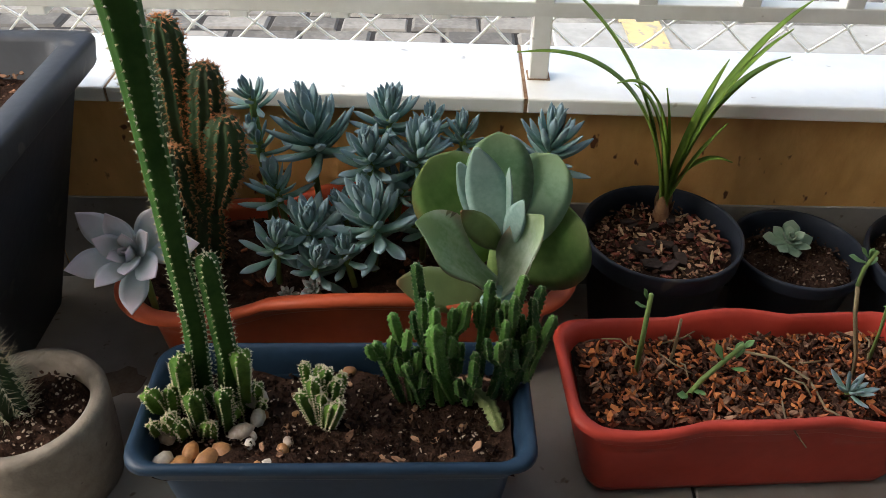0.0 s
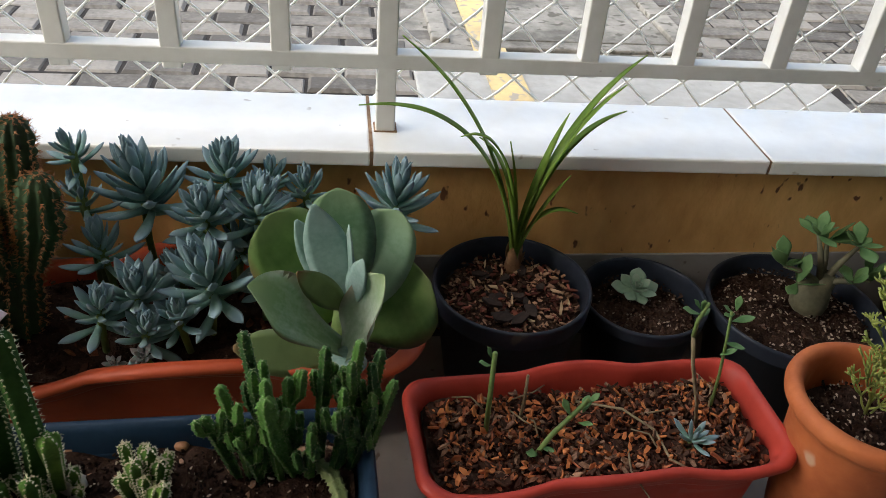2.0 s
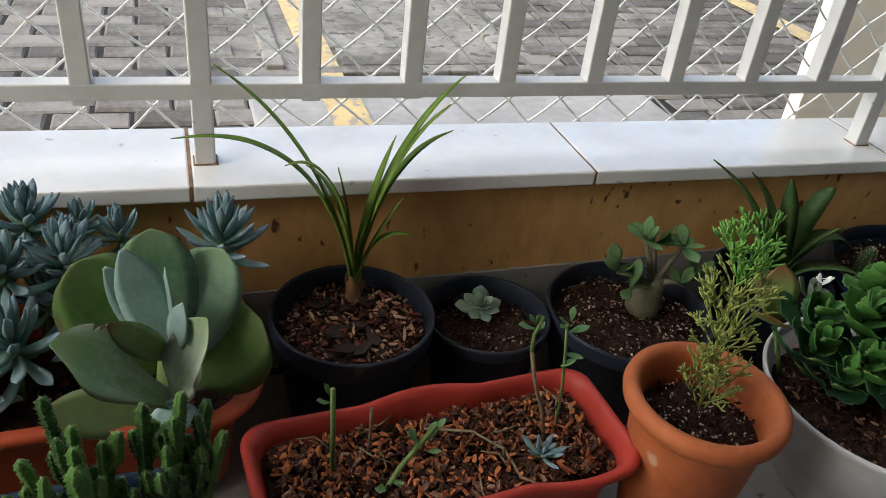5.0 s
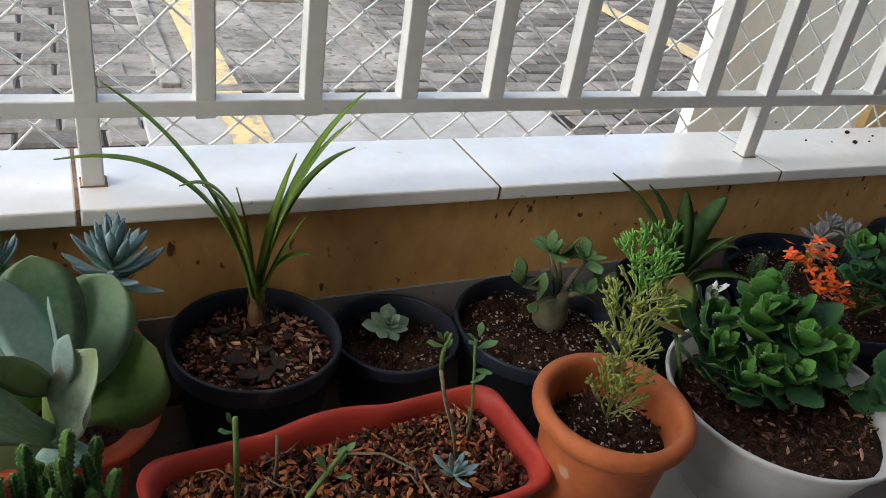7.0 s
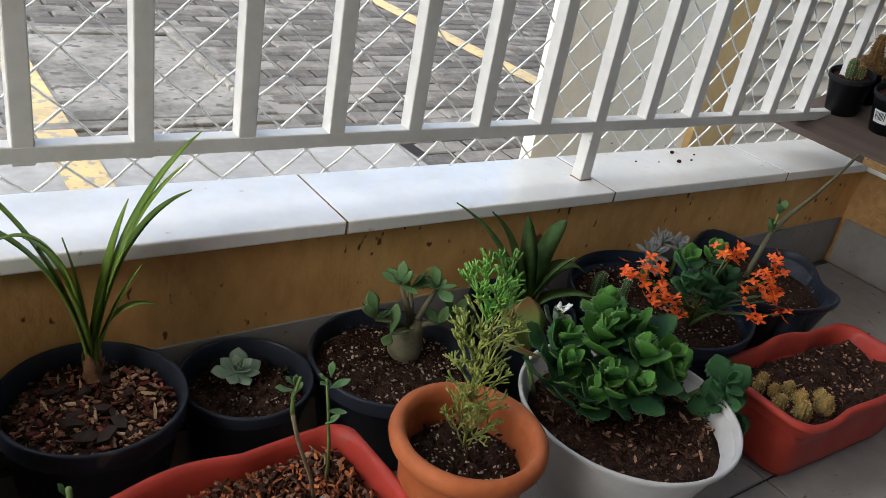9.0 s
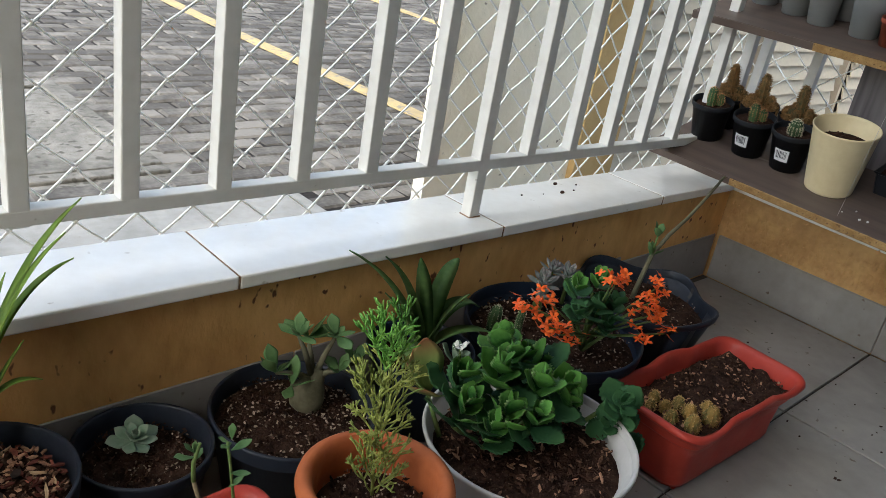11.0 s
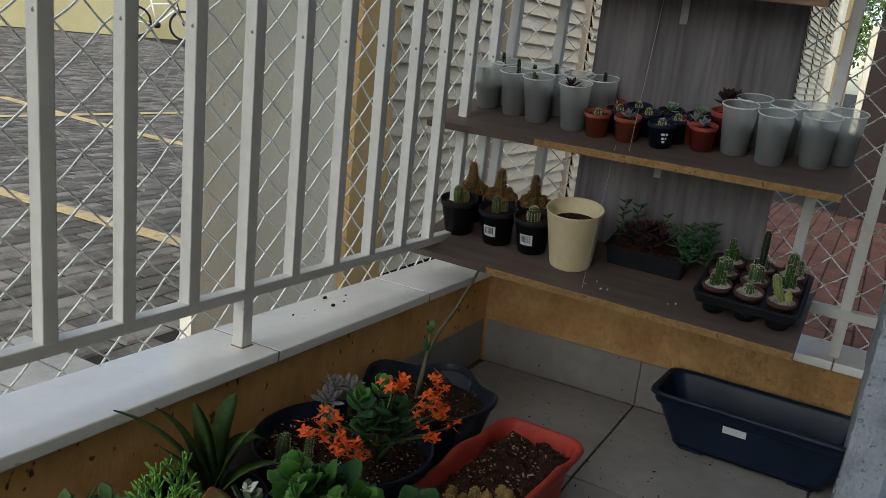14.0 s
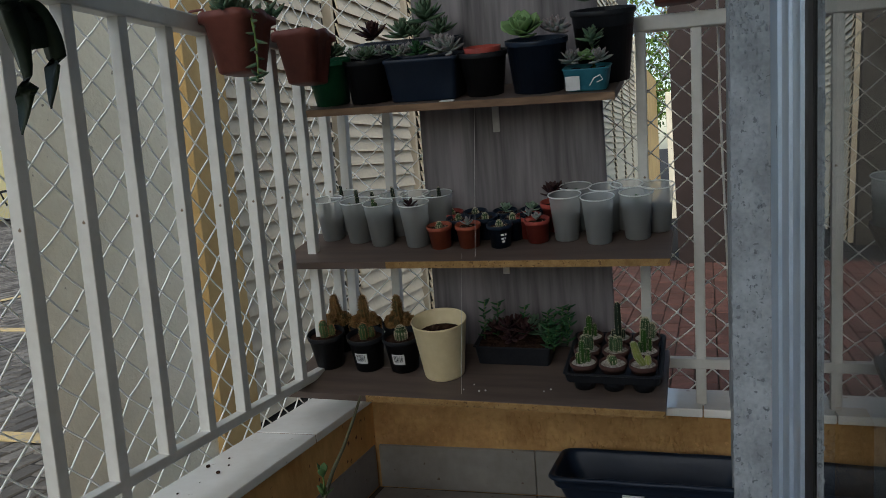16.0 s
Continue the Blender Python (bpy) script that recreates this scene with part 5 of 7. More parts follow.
for a, b, c in TOPS:
    bx, by = 0.232 + (a - 0.232) * 0.72, 0.652 + (b - 0.652) * 0.5
    stems.append(([(bx, by, 0.122), ((a + bx) / 2 + rg.uniform(-.003, .003), (b + by) / 2, 0.122 + (c - 0.122) * 0.5), (a, b, c - 0.006)], [0.0050, 0.0066, 0.0060]))
    for _ in range(5):
        t = rg.uniform(0.15, 0.78)
        p = Vector((bx, by, 0.122)).lerp(Vector((a, b, c)), t)
        q = p + Vector((rg.uniform(-.015, .015), rg.uniform(-.014, .008), rg.uniform(.022, .048)))
        stems.append(([tuple(p), tuple(p.lerp(q, 0.45) + Vector(((q.x - p.x) * 0.35, (q.y - p.y) * 0.35, 0))), tuple(q)], [0.0040, 0.0054, 0.0050]))
stems.append(([(0.232, 0.640, 0.124), (0.216, 0.618, 0.200), (0.212, 0.606, 0.262)], [0.0085, 0.0105, 0.0095]))
cactus("fairy_castle_cactus", 0.232, 0.650, 0.120, "dense clump of bumpy dark green cactus fingers", stems, 5, 0.34, M_MONST, M_SPINE, 0.0010, 1, 0.00022, 280, step=0.0023, knobs=0.24)
cactus("cactus_offcut", 0.245, 0.640, 0.124, "fallen pale cactus stem lying on the soil", [([(0.185, 0.648, 0.128), (0.215, 0.652, 0.137), (0.250, 0.642, 0.142), (0.272, 0.620, 0.137), (0.279, 0.602, 0.131)], [0.005, 0.0062, 0.0068, 0.0085, 0.0085])], 5, 0.3, M_OFFCUT, M_SPINE, 0.0010, 1, 0.0003, 400, step=0.0026, knobs=0.22)

cactus("spiny_cactus", -0.085, 0.865, 0.140, "brown-green ribbed cactus cluster with rust-coloured spines",
       [([(-0.097, 0.855, 0.138), (-0.090, 0.853, 0.19), (-0.080, 0.853, 0.245)], [0.024, 0.0265, 0.022]), ([(-0.090, 0.872, 0.220), (-0.098, 0.874, 0.33), (-0.092, 0.870, 0.450)], [0.014, 0.023, 0.021]),
        ([(-0.076, 0.862, 0.230), (-0.063, 0.863, 0.33), (-0.053, 0.862, 0.400)], [0.015, 0.0225, 0.0205]), ([(-0.064, 0.850, 0.240), (-0.044, 0.847, 0.300), (-0.037, 0.845, 0.342)], [0.014, 0.0265, 0.0225]), ([(-0.094, 0.842, 0.222), (-0.102, 0.834, 0.270), (-0.098, 0.834, 0.312)], [0.012, 0.0215, 0.0170])],
       10, 0.22, M_BROWNC, M_SPINE_O, 0.0075, 6, 0.00044, 420, step=0.0062, knobs=0.09)
cactus("spiny_cactus", -0.252, 0.600, 0.105, "short thick cactus bristling with long pale spines", [([(-0.268, 0.630, 0.106), (-0.276, 0.630, 0.17), (-0.286, 0.630, 0.232)], [0.022, 0.024, 0.021])], 9, 0.24, M_BROWNC, M_SPINE, 0.022, 7, 0.0003, 440, step=0.009)

# pebbles, one by one
rg = random.Random(31)
for i in range(26):
    big = i < 9
    x, y = ((-0.070, 0.575), (-0.040, 0.556), (-0.008, 0.560), (-0.066, 0.545), (0.012, 0.632), (-0.020, 0.548), (0.006, 0.585), (-0.045, 0.540), (0.02, 0.604))[i] if big else (rg.uniform(-0.03, 0.06), rg.uniform(0.535, 0.635))
    r = rg.uniform(0.012, 0.018) if big else rg.uniform(0.005, 0.009)
    v, f = stone_v(rg, r, r * rg.uniform(.65, .85), r * rg.uniform(.45, .65))
    orange = i in (1, 2, 5, 7) or (not big and i % 3 == 0)
    peb = new("pebble", pydata("pebble", v, f, M_PEB_O if orange else M_PEB_W, True))
    peb.matrix_basis = pose(x, y, 0.1315 if big else 0.1285, rg.uniform(-20, 20), rg.uniform(-20, 20), rg.uniform(0, 180))
    tagged(peb, "smooth orange-brown pebble on the soil" if orange else "smooth off-white pebble on the soil", "pebble", "pebbles in the blue planter")
v, f = stone_v(rg, 0.009, 0.007, 0.005)
peb = new("pebble", pydata("pebble", v, f, M_PEB_O, True))
peb.matrix_basis = pose(0.112, 0.675, 0.131)
tagged(peb, "smooth orange-brown pebble on the soil", "pebble", "pebbles in the blue planter")

# litter on the soils
M_STICK = mat("pale_wood_bit", (0.48, 0.33, 0.20), (0.22, 0.13, 0.075), 40, 0.85, 0.3, 150, spread=0.5)
M_REDCHIP = mat("red_brown_chip", (0.26, 0.085, 0.060), (0.09, 0.03, 0.024), 40, 0.85, 0.3, 150, spread=0.5, ior=1.2)
litter("grit", blue_box, in_rect(0.165, 0.062), 260, (0.0012, 0.0032), 0.127, M_GRIT, 51)
litter("chip", blue_box, in_rect(0.165, 0.07), 60, (0.004, 0.009), 0.127, M_CHIPS, 52)
litter("bark", red_box, in_rect(0.186, 0.062), 2500, (0.003, 0.0085), 0.125, M_BARK, 53, 50, "rust-brown bark chips", 0.9)
litter("fleck", red_box, in_rect(0.184, 0.060), 460, (0.003, 0.008), 0.131, M_FLECK, 542, 70, "orange dried leaf flakes", 0.9)
litter("chip", red_box, in_rect(0.180, 0.064), 620, (0.003, 0.010), 0.128, M_CHIPS, 54, 45, "", 0.8)
litter("curl", red_box, in_rect(0.178, 0.062), 60, (0.006, 0.012), 0.128, M_BARK, 541, 65, "pale curled bark strips", 0.35)
for i in range(9):
    q = random.Random(5400 + i)
    x, y, a, n = 0.566 + q.uniform(-.15, .15), 0.677 + q.uniform(-.050, .050), q.uniform(0, 6.28), q.uniform(0.03, 0.07)
    t = thing("dry_twig", x, y, 0.131, "thin dry twig lying on bark", "twig", "twigs in the red planter")
    v, f = tube([(0, 0, 0), (n * 0.5 * math.cos(a), n * 0.5 * math.sin(a), 0.006), (n * math.cos(a + 0.3), n * math.sin(a + 0.3), 0.001)], [0.0012, 0.0011, 0.0008], 5)
    put("stem", pydata("stem", v, f, M_STALK, True), t)
litter("bark", orange_box, in_rect(0.245, 0.085), 260, (0.006, 0.013), 0.147, M_BARK, 55, 50)
litter("chip", pot1, in_disc(r1 * 0.95), 420, (0.0025, 0.0075), d1 + 0.004, M_CHIPS, 56, 40, "brown and grey wood chips", 0.8)
litter("bark", pot1, in_disc(r1 * 0.93), 180, (0.003, 0.009), d1 + 0.004, M_REDCHIP, 572, 40, "red-brown bark bits", 0.8)
litter("stick", pot1, in_disc(r1 * 0.85), 12, (0.006, 0.011), d1 + 0.006, M_STICK, 571, 30, "pale splintered wood bits", 0.4)
litter("bark", pot1, in_disc(r1 * 0.6), 16, (0.010, 0.021), d1 + 0.006, mat("black_bark", (0.05, 0.032, 0.026), (0.022, 0.016, 0.014), 30, 0.8, 0.4, 120), 57, 16)
litter("grit", pot2, in_disc(r2 * 0.95), 240, (0.0016, 0.004), d2 + 0.003, M_GRIT, 58)
litter("grit", pot3, in_disc(r3 * 0.95), 420, (0.0016, 0.0042), d3 + 0.003, M_GRIT, 59)
litter("grit", pot12, in_disc(r12 * 0.95), 420, (0.0018, 0.0048), d12 + 0.003, M_GRIT, 60)
litter("grit", pot13, in_disc(r13 * 0.9), 120, (0.0016, 0.004), d13 + 0.003, M_GRIT, 61)
litter("chip", white_pot, in_disc(rw * 0.93), 260, (0.003, 0.009), dw + 0.003, M_CHIPS, 62, 45, "", 0.7)
litter("bark", white_pot, lambda q: (q.uniform(0.03, 0.10), q.uniform(0.01, 0.07)), 60, (0.004, 0.009), dw + 0.004, M_REDCHIP, 67, 45, "red-brown bark bits", 0.6)
litter("chip", far_red, in_rect(0.165, 0.062), 190, (0.002, 0.006), 0.115, M_CHIPS, 63, 40)
litter("grit", conc_pot, in_disc(0.060), 160, (0.0016, 0.004), 0.111, M_GRIT, 64)
litter("grit", big_box, in_rect(0.20, 0.125), 420, (0.002, 0.006), 0.367, M_CHIPS, 65)
litter("grit", terra_pot, in_disc(0.06), 120, (0.0016, 0.0036), 0.181, M_GRIT, 66)
for i, (pt, ins, n, z) in enumerate(((blue_box, in_rect(0.172, 0.064), 2000, 0.126), (orange_box, in_rect(0.25, 0.09), 700, 0.146), (pot1, in_disc(r1 * 0.96), 420, d1 + 0.002), (pot2, in_disc(r2 * 0.96), 320, d2 + 0.002), (pot3, in_disc(r3 * 0.96), 520, d3 + 0.002), (pot12, in_disc(r12 * 0.96), 700, d12 + 0.002),
                                     (pot13, in_disc(r13 * 0.94), 400, d13 + 0.002), (conc_pot, in_disc(0.063), 260, 0.110), (big_box, in_rect(0.205, 0.128), 900, 0.364), (terra_pot, in_disc(0.064), 240, 0.180), (far_red, in_rect(0.17, 0.07), 600, 0.113), (red_box, in_rect(0.180, 0.064), 900, 0.119), (white_pot, in_disc(rw * 0.95), 700, dw + 0.002))):
    litter("crumb", pt, ins, n, (0.0018, 0.0048), z, M_CRUMB, 500 + i, 80, "loose dark soil crumbs")

# strap-leaved plant in the black pot
spider = thing("strap_leaf_plant", 0.519, 0.953, d1, "arching green strap-leaved plant with a papery base", "plant")


def arch(x, y, z, crest, lean=0.14):
    """Points of a leaf that rises from its foot and bends over to its tip."""
    c = Vector((x * lean, y * 0.3, crest))
    return [tuple(2 * (1 - t) * t * c + t * t * Vector((x, y, z))) for t in (0, 0.18, 0.36, 0.54, 0.72, 0.87, 1.0)]


for x, y, z, crest, w in ((-.215, .01, .246, .27, .0125), (-.165, .02, .330, .22, .0125), (-.092, -.014, .218, .24, .010), (-.026, 0, .205, .12, .010), (.130, .01, .318, .22, .0125), (.105, -.01, .288, .20, .0125), (.120, .01, .244, .21, .012),
                          (.055, -.015, .165, .08, .012), (-.03, -.02, .16, .09, .010), (.05, .02, .235, .13, .011), (-.062, .02, .20, .17, .011), (.072, -.02, .11, .13, .010), (.012, -.012, .135, .07, .009)):
    put("leaf", curved_leaf("leaf", M_GRASS, arch(x, y, z, crest), w * 1.5, 0.0018, STRAP, 0.3), spider)
v, f = tube([(0, 0, -.002), (0, 0, .010), (0, 0, .024), (0, 0, .034)], [.010, .0115, .009, .006], 10)
put("base", pydata("base", v, f, M_DRY, True), spider, None, "brown papery leaf base")
for i in range(9):
    put("scale", L_SCALE, spider, aim(i * 137, 62 + 10 * (i % 3), 0, 0.8 + 0.1 * (i % 4), (0.006 * math.cos(i * 2.4), 0.006 * math.sin(i * 2.4), 0.002)))

mint = thing("rosette_succulent", 0.700, 0.936, d2 + 0.012, "open mint-green rosette on gritty soil", "succulent", rx=14, ry=4)
rg = random.Random(90)
for n, low, size, at in ((7, 6, 1.12, 0.000), (5, 30, 0.72, 0.004), (5, 55, 0.46, 0.007), (3, 75, 0.30, 0.009)):
    for i in range(n):
        put("leaf", L_MINT, mint, aim(i * 360 / n + low * 3 + rg.uniform(-9, 9), low + rg.uniform(-5, 7), rg.uniform(-8, 8), size * rg.uniform(0.85, 1.12), (0, 0, at)))


def twig(parent, pts, r0, r1, material, name="stem", n=7):
    P = [Vector(p) for p in pts]
    v, f = tube(P, [r0 + (r1 - r0) * i / (len(P) - 1) for i in range(len(P))], n)
    return put(name, pydata(name, v, f, material, True), parent)


# desert rose
rose = thing("desert_rose", 0.938, 0.898, d3, "small desert rose with a swollen grey-green trunk", "plant")
put("trunk", turned([(0.012, -0.004), (0.021, 0.001), (0.0262, 0.012), (0.0255, 0.023), (0.0205, 0.036), (0.0150, 0.047), (0.0125, 0.058), (0.008, 0.066)], 20, M_CAUDEX), rose, pose(0, 0, 0, 0, 22, 0))
for tip, lv in (((-0.052, 0.0, 0.078), 6), ((-0.012, 0.01, 0.122), 7), ((0.048, 0.0, 0.112), 8), ((0.045, -0.02, 0.062), 4), ((0.088, 0.0, 0.050), 6), ((0.02, 0.03, 0.10), 6), ((-0.030, -0.01, 0.055), 4)):
    t = Vector(tip)
    twig(rose, [(0.014, 0, 0.044), tuple(Vector((0.014, 0, 0.044)).lerp(t, 0.5) + Vector((0, 0, 0.006))), tuple(t)], 0.0058, 0.0028, M_CAUDEX, "branch")
    for i in range(lv):
        put("leaf", L_ADEN, rose, aim(i * 137 + tip[0] * 900 + rg.uniform(-30, 30), rg.uniform(-12, 62), rg.uniform(-35, 35), rg.uniform(0.5, 1.0), tip))

# coral cactus in the terracotta pot
coral = thing("coral_cactus", 0.862, 0.640, 0.176, "branching pencil-stemmed coral cactus, fresh green at its top", "cactus")


def sprig(start, heading, length, level, rg, out, r):
    p, d = Vector(start), Vector(heading).normalized()
    q = p + d * length
    v, f = tube([p, p.lerp(q, 0.5) + Vector((rg.uniform(-1, 1), rg.uniform(-1, 1), rg.uniform(-1, 1))) * length * 0.06, q], [r, r * 1.08, r * 0.8], 6)
    out.add(v, f)
    if level:
        for _ in range(rg.choice((2, 3, 3))):
            e = (d + Vector((rg.uniform(-1, 1), rg.uniform(-1, 1), rg.uniform(-0.25, 0.8))) * 0.75).normalized()
            sprig(q, e, length * rg.uniform(0.6, 0.9), level - 1, rg, out, r * 0.92)


rg = random.Random(77)
STEM = [Vector(p) for p in ((0, 0, -.006), (-.006, .002, .06), (-.004, .010, .12), (.006, .017, .188))]
twig(coral, [tuple(p) for p in STEM], 0.0022, 0.0014, M_RHIP)
for k in range(36):
    fresh = k >= 27
    t = 0.03 + 0.82 * k / 26 if k < 27 else 0.90 + 0.012 * (k - 27)
    i = min(int(t * 3), 2)
    st = STEM[i].lerp(STEM[i + 1], t * 3 - i)
    az = k * 2.4 + rg.uniform(-.4, .4)
    w = 0.50 if fresh else 0.62
    hd = (math.cos(az) * w, math.sin(az) * w - 0.1, rg.uniform(0.7, 1.1))
    hp = Heap()
    sprig(st, hd, (0.027 if fresh else 0.022) * rg.uniform(0.85, 1.2), 3, rg, hp, 0.0014 if fresh else 0.0012)
    tagged(put("branch", hp.mesh("branch", M_RHIPG if fresh else M_RHIP, True), coral), kind="stuff")


def head(parent, x, y, z, mesh, pairs, size, rg, lean=(0, 0)):
    """A leafy shoot of crossed leaf pairs on a short stem."""
    base = pose(x, y, z, lean[0], lean[1], rg.uniform(0, 360))
    for i in range(pairs):
        for s in (0, 180):
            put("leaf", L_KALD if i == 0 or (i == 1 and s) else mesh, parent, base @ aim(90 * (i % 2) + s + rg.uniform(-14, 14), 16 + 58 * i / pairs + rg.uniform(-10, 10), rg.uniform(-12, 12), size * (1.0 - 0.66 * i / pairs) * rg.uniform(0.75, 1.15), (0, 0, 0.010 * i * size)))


# bushy kalanchoe in the white bowl
rg = random.Random(88)
bush = thing("kalanchoe", 1.140, 0.690, dw, "bushy kalanchoe with scalloped glossy green leaves", "plant")
HEADS = [(1.070, 0.742, 0.222, 1.15), (1.160, 0.738, 0.236, 1.2), (1.040, 0.698, 0.206, 1.05), (1.105, 0.698, 0.236, 1.2), (1.220, 0.716, 0.216, 1.15), (1.080, 0.648, 0.204, 1.1), (1.148, 0.662, 0.222, 1.2),
         (1.206, 0.668, 0.208, 1.1), (1.052, 0.650, 0.196, 0.95), (1.118, 0.634, 0.202, 1.0), (1.185, 0.644, 0.200, 0.95), (1.248, 0.690, 0.204, 0.9), (1.135, 0.705, 0.250, 0.95)]
for x, y, z, s in HEADS:
    z -= 0.034
    dx, dy = (x - 1.14) * 1.12 + 0.022, y - 0.69
    twig(bush, [(dx * 0.3, dy * 0.3, -0.005), (dx * 0.8, dy * 0.8, (z - dw) * 0.6), (dx, dy, z - dw)], 0.004, 0.003, M_GSTALK)
    head(bush, dx, dy, z - dw, L_KAL, 5, s * 1.04, rg, (-dy * 300, dx * 300))
pale = thing("kalanchoe", 1.052, 0.758, dw, "pale yellow-green leafy shoot with reddened leaf tips", "plant")
twig(pale, [(0.01, -0.03, -0.002), (0, 0, 0.06)], 0.004, 0.003, M_GSTALK)
for az, up, s in ((150, 40, 0.85), (80, 55, 0.95), (215, 22, 0.9), (110, 48, 0.85)):
    put("leaf", L_PALE, pale, aim(az, up, 0, s, (0, 0, 0.06)))
bloom = thing("white_flower", 1.085, 0.742, 0.262, "small white kalanchoe flower", "flower")
twig(bloom, [(0.006, -0.002, -0.03), (0, 0, 0.0)], 0.0014, 0.0012, M_GSTALK, "stalk", 5)
petal_w = leaf_mesh("petal", M_WPETAL, 0.011, 0.007, 0.0008, OVAL, 10, 0.1, 0, 4)
for i in range(14):
    put("petal", petal_w, bloom, aim(i * 137, 10 + 40 * (i % 3) / 2, 0, rg.uniform(.8, 1.1), (rg.uniform(-.006, .006), rg.uniform(-.006, .006), 0.001 * i * .4)))
dangle = thing("kalanchoe", 1.318, 0.600, 0.150, "dark green leafy shoot hanging over the bowl's edge", "plant")
twig(dangle, [(-0.05, 0.03, -0.012), (-0.02, 0.01, 0.022), (0.0, 0, 0.012)], 0.004, 0.003, M_GSTALK)
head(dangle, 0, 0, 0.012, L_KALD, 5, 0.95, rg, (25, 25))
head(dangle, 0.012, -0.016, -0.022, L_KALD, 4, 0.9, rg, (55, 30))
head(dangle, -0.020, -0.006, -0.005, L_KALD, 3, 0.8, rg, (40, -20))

# arching plant in the dark pot
agave = thing("arching_plant", 1.178, 0.908, d4, "dark green arching strap-leaved plant, some leaves yellowed", "plant")
for x, y, z, crest, w in ((-.176, .005, .238, .16, .022), (-.100, .01, .212, .15, .024), (-.045, -.01, .208, .12, .026), (.105, -.02, .09, .14, .026), (.10, -.06, .062, .08, .020), (-.118, -.02, .168, .09, .016), (.04, -.05, .145, .09, .022), (-.11, -.075, .06, .10, .018), (.085, .03, .165, .15, .024)):
    put("leaf", curved_leaf("leaf", M_AGAVE, arch(x, y, z, crest, 0.3), w * 1.5, 0.0022, STRAP, 0.3), agave)
rosette("rosette_succulent", 1.215, 0.865, d4 + 0.012, L_MINT, 9, 1.3, "loose grey-green rosette at the pot's edge", lean=(20, 10), low=15, high=60, seed=91)

# flowering kalanchoe, grey rosettes and small cacti in the blue bowl
K = Vector((1.455, 0.775, d12))
orange = thing("flowering_kalanchoe", *K, "kalanchoe with bright orange flower heads above dark leaves", "plant")
rg = random.Random(99)
for x, y, z, s in ((1.428, 0.800, 0.236, 0.9), (1.466, 0.790, 0.246, 0.95), (1.450, 0.770, 0.210, 1.0), (1.490, 0.760, 0.205, 0.9), (1.412, 0.770, 0.205, 0.8), (1.46, 0.74, 0.185, 0.8)):
    twig(orange, [(0, 0, -.003), tuple((Vector((x, y, z)) - K) * 0.6), tuple(Vector((x, y, z)) - K)], 0.004, 0.003, M_GSTALK)
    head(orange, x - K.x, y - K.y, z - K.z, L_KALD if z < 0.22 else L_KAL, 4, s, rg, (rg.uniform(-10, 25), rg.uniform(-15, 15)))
petal = leaf_mesh("petal", M_FLOWER, 0.0105, 0.0062, 0.0008, OVAL, -14, 0.1, 0, 4)
FLOWERS = [(1.225, 0.752, 0.302, 7), (1.262, 0.750, 0.285, 6), (1.290, 0.742, 0.250, 8), (1.318, 0.738, 0.232, 8), (1.352, 0.735, 0.206, 6), (1.292, 0.765, 0.290, 3),
           (1.470, 0.752, 0.288, 9), (1.452, 0.748, 0.300, 4), (1.520, 0.712, 0.228, 8), (1.552, 0.722, 0.240, 6), (1.598, 0.730, 0.240, 6), (1.590, 0.712, 0.205, 8), (1.600, 0.700, 0.178, 6), (1.500, 0.700, 0.200, 6), (1.57, 0.72, 0.215, 5), (1.602, 0.742, 0.255, 4)]
for x, y, z, n in FLOWERS:
    p = Vector((x, y, z)) - K
    cl = twig(orange, [(0.0, 0.0, 0.03), tuple(p * 0.55 + Vector((0, 0, 0.01))), tuple(p - Vector((0, 0, 0.006)))], 0.0022, 0.0013, M_GSTALK, "flower_head", 5)
    for i in range(n + 2):
        c = p + Vector((rg.uniform(-.018, .018), rg.uniform(-.018, .018), rg.uniform(-.010, .016)))
        tl = pose(*c, rg.uniform(-40, 50), rg.uniform(-40, 40), rg.uniform(0, 90))
        for q in range(4):
            put("petal", petal, cl, tl @ aim(90 * q, 16, 0, rg.uniform(0.9, 1.25)))
for i, (x, y, z, s) in enumerate(((1.500, 0.925, 0.190, 1.15), (1.562, 0.915, 0.195, 1.2), (1.535, 0.935, 0.205, 1.0), (1.475, 0.905, 0.175, 0.9))):
    rosette("rosette_succulent", x, y, z, L_GREY, 20, s, "powdery grey rosette succulent", stem=z - d12, lean=(18, -8 + 6 * i), low=0, high=75, seed=100 + i, group="grey rosettes in the bowl")
for x, y, hh, r in ((1.352, 0.905, 0.040, 0.0125), (1.378, 0.868, 0.050, 0.0075)):
    cactus("small_cactus", x, y, d12, "little finger cactus in gritty soil", [([(x, y, d12 - .002), (x, y, d12 + hh * .6), (x, y - .002, d12 + hh)], [r * .9, r, r * .9])], 9, 0.15, M_GREENC, M_SPINE, 0.003, 3, 0.0003, 110, step=0.005)

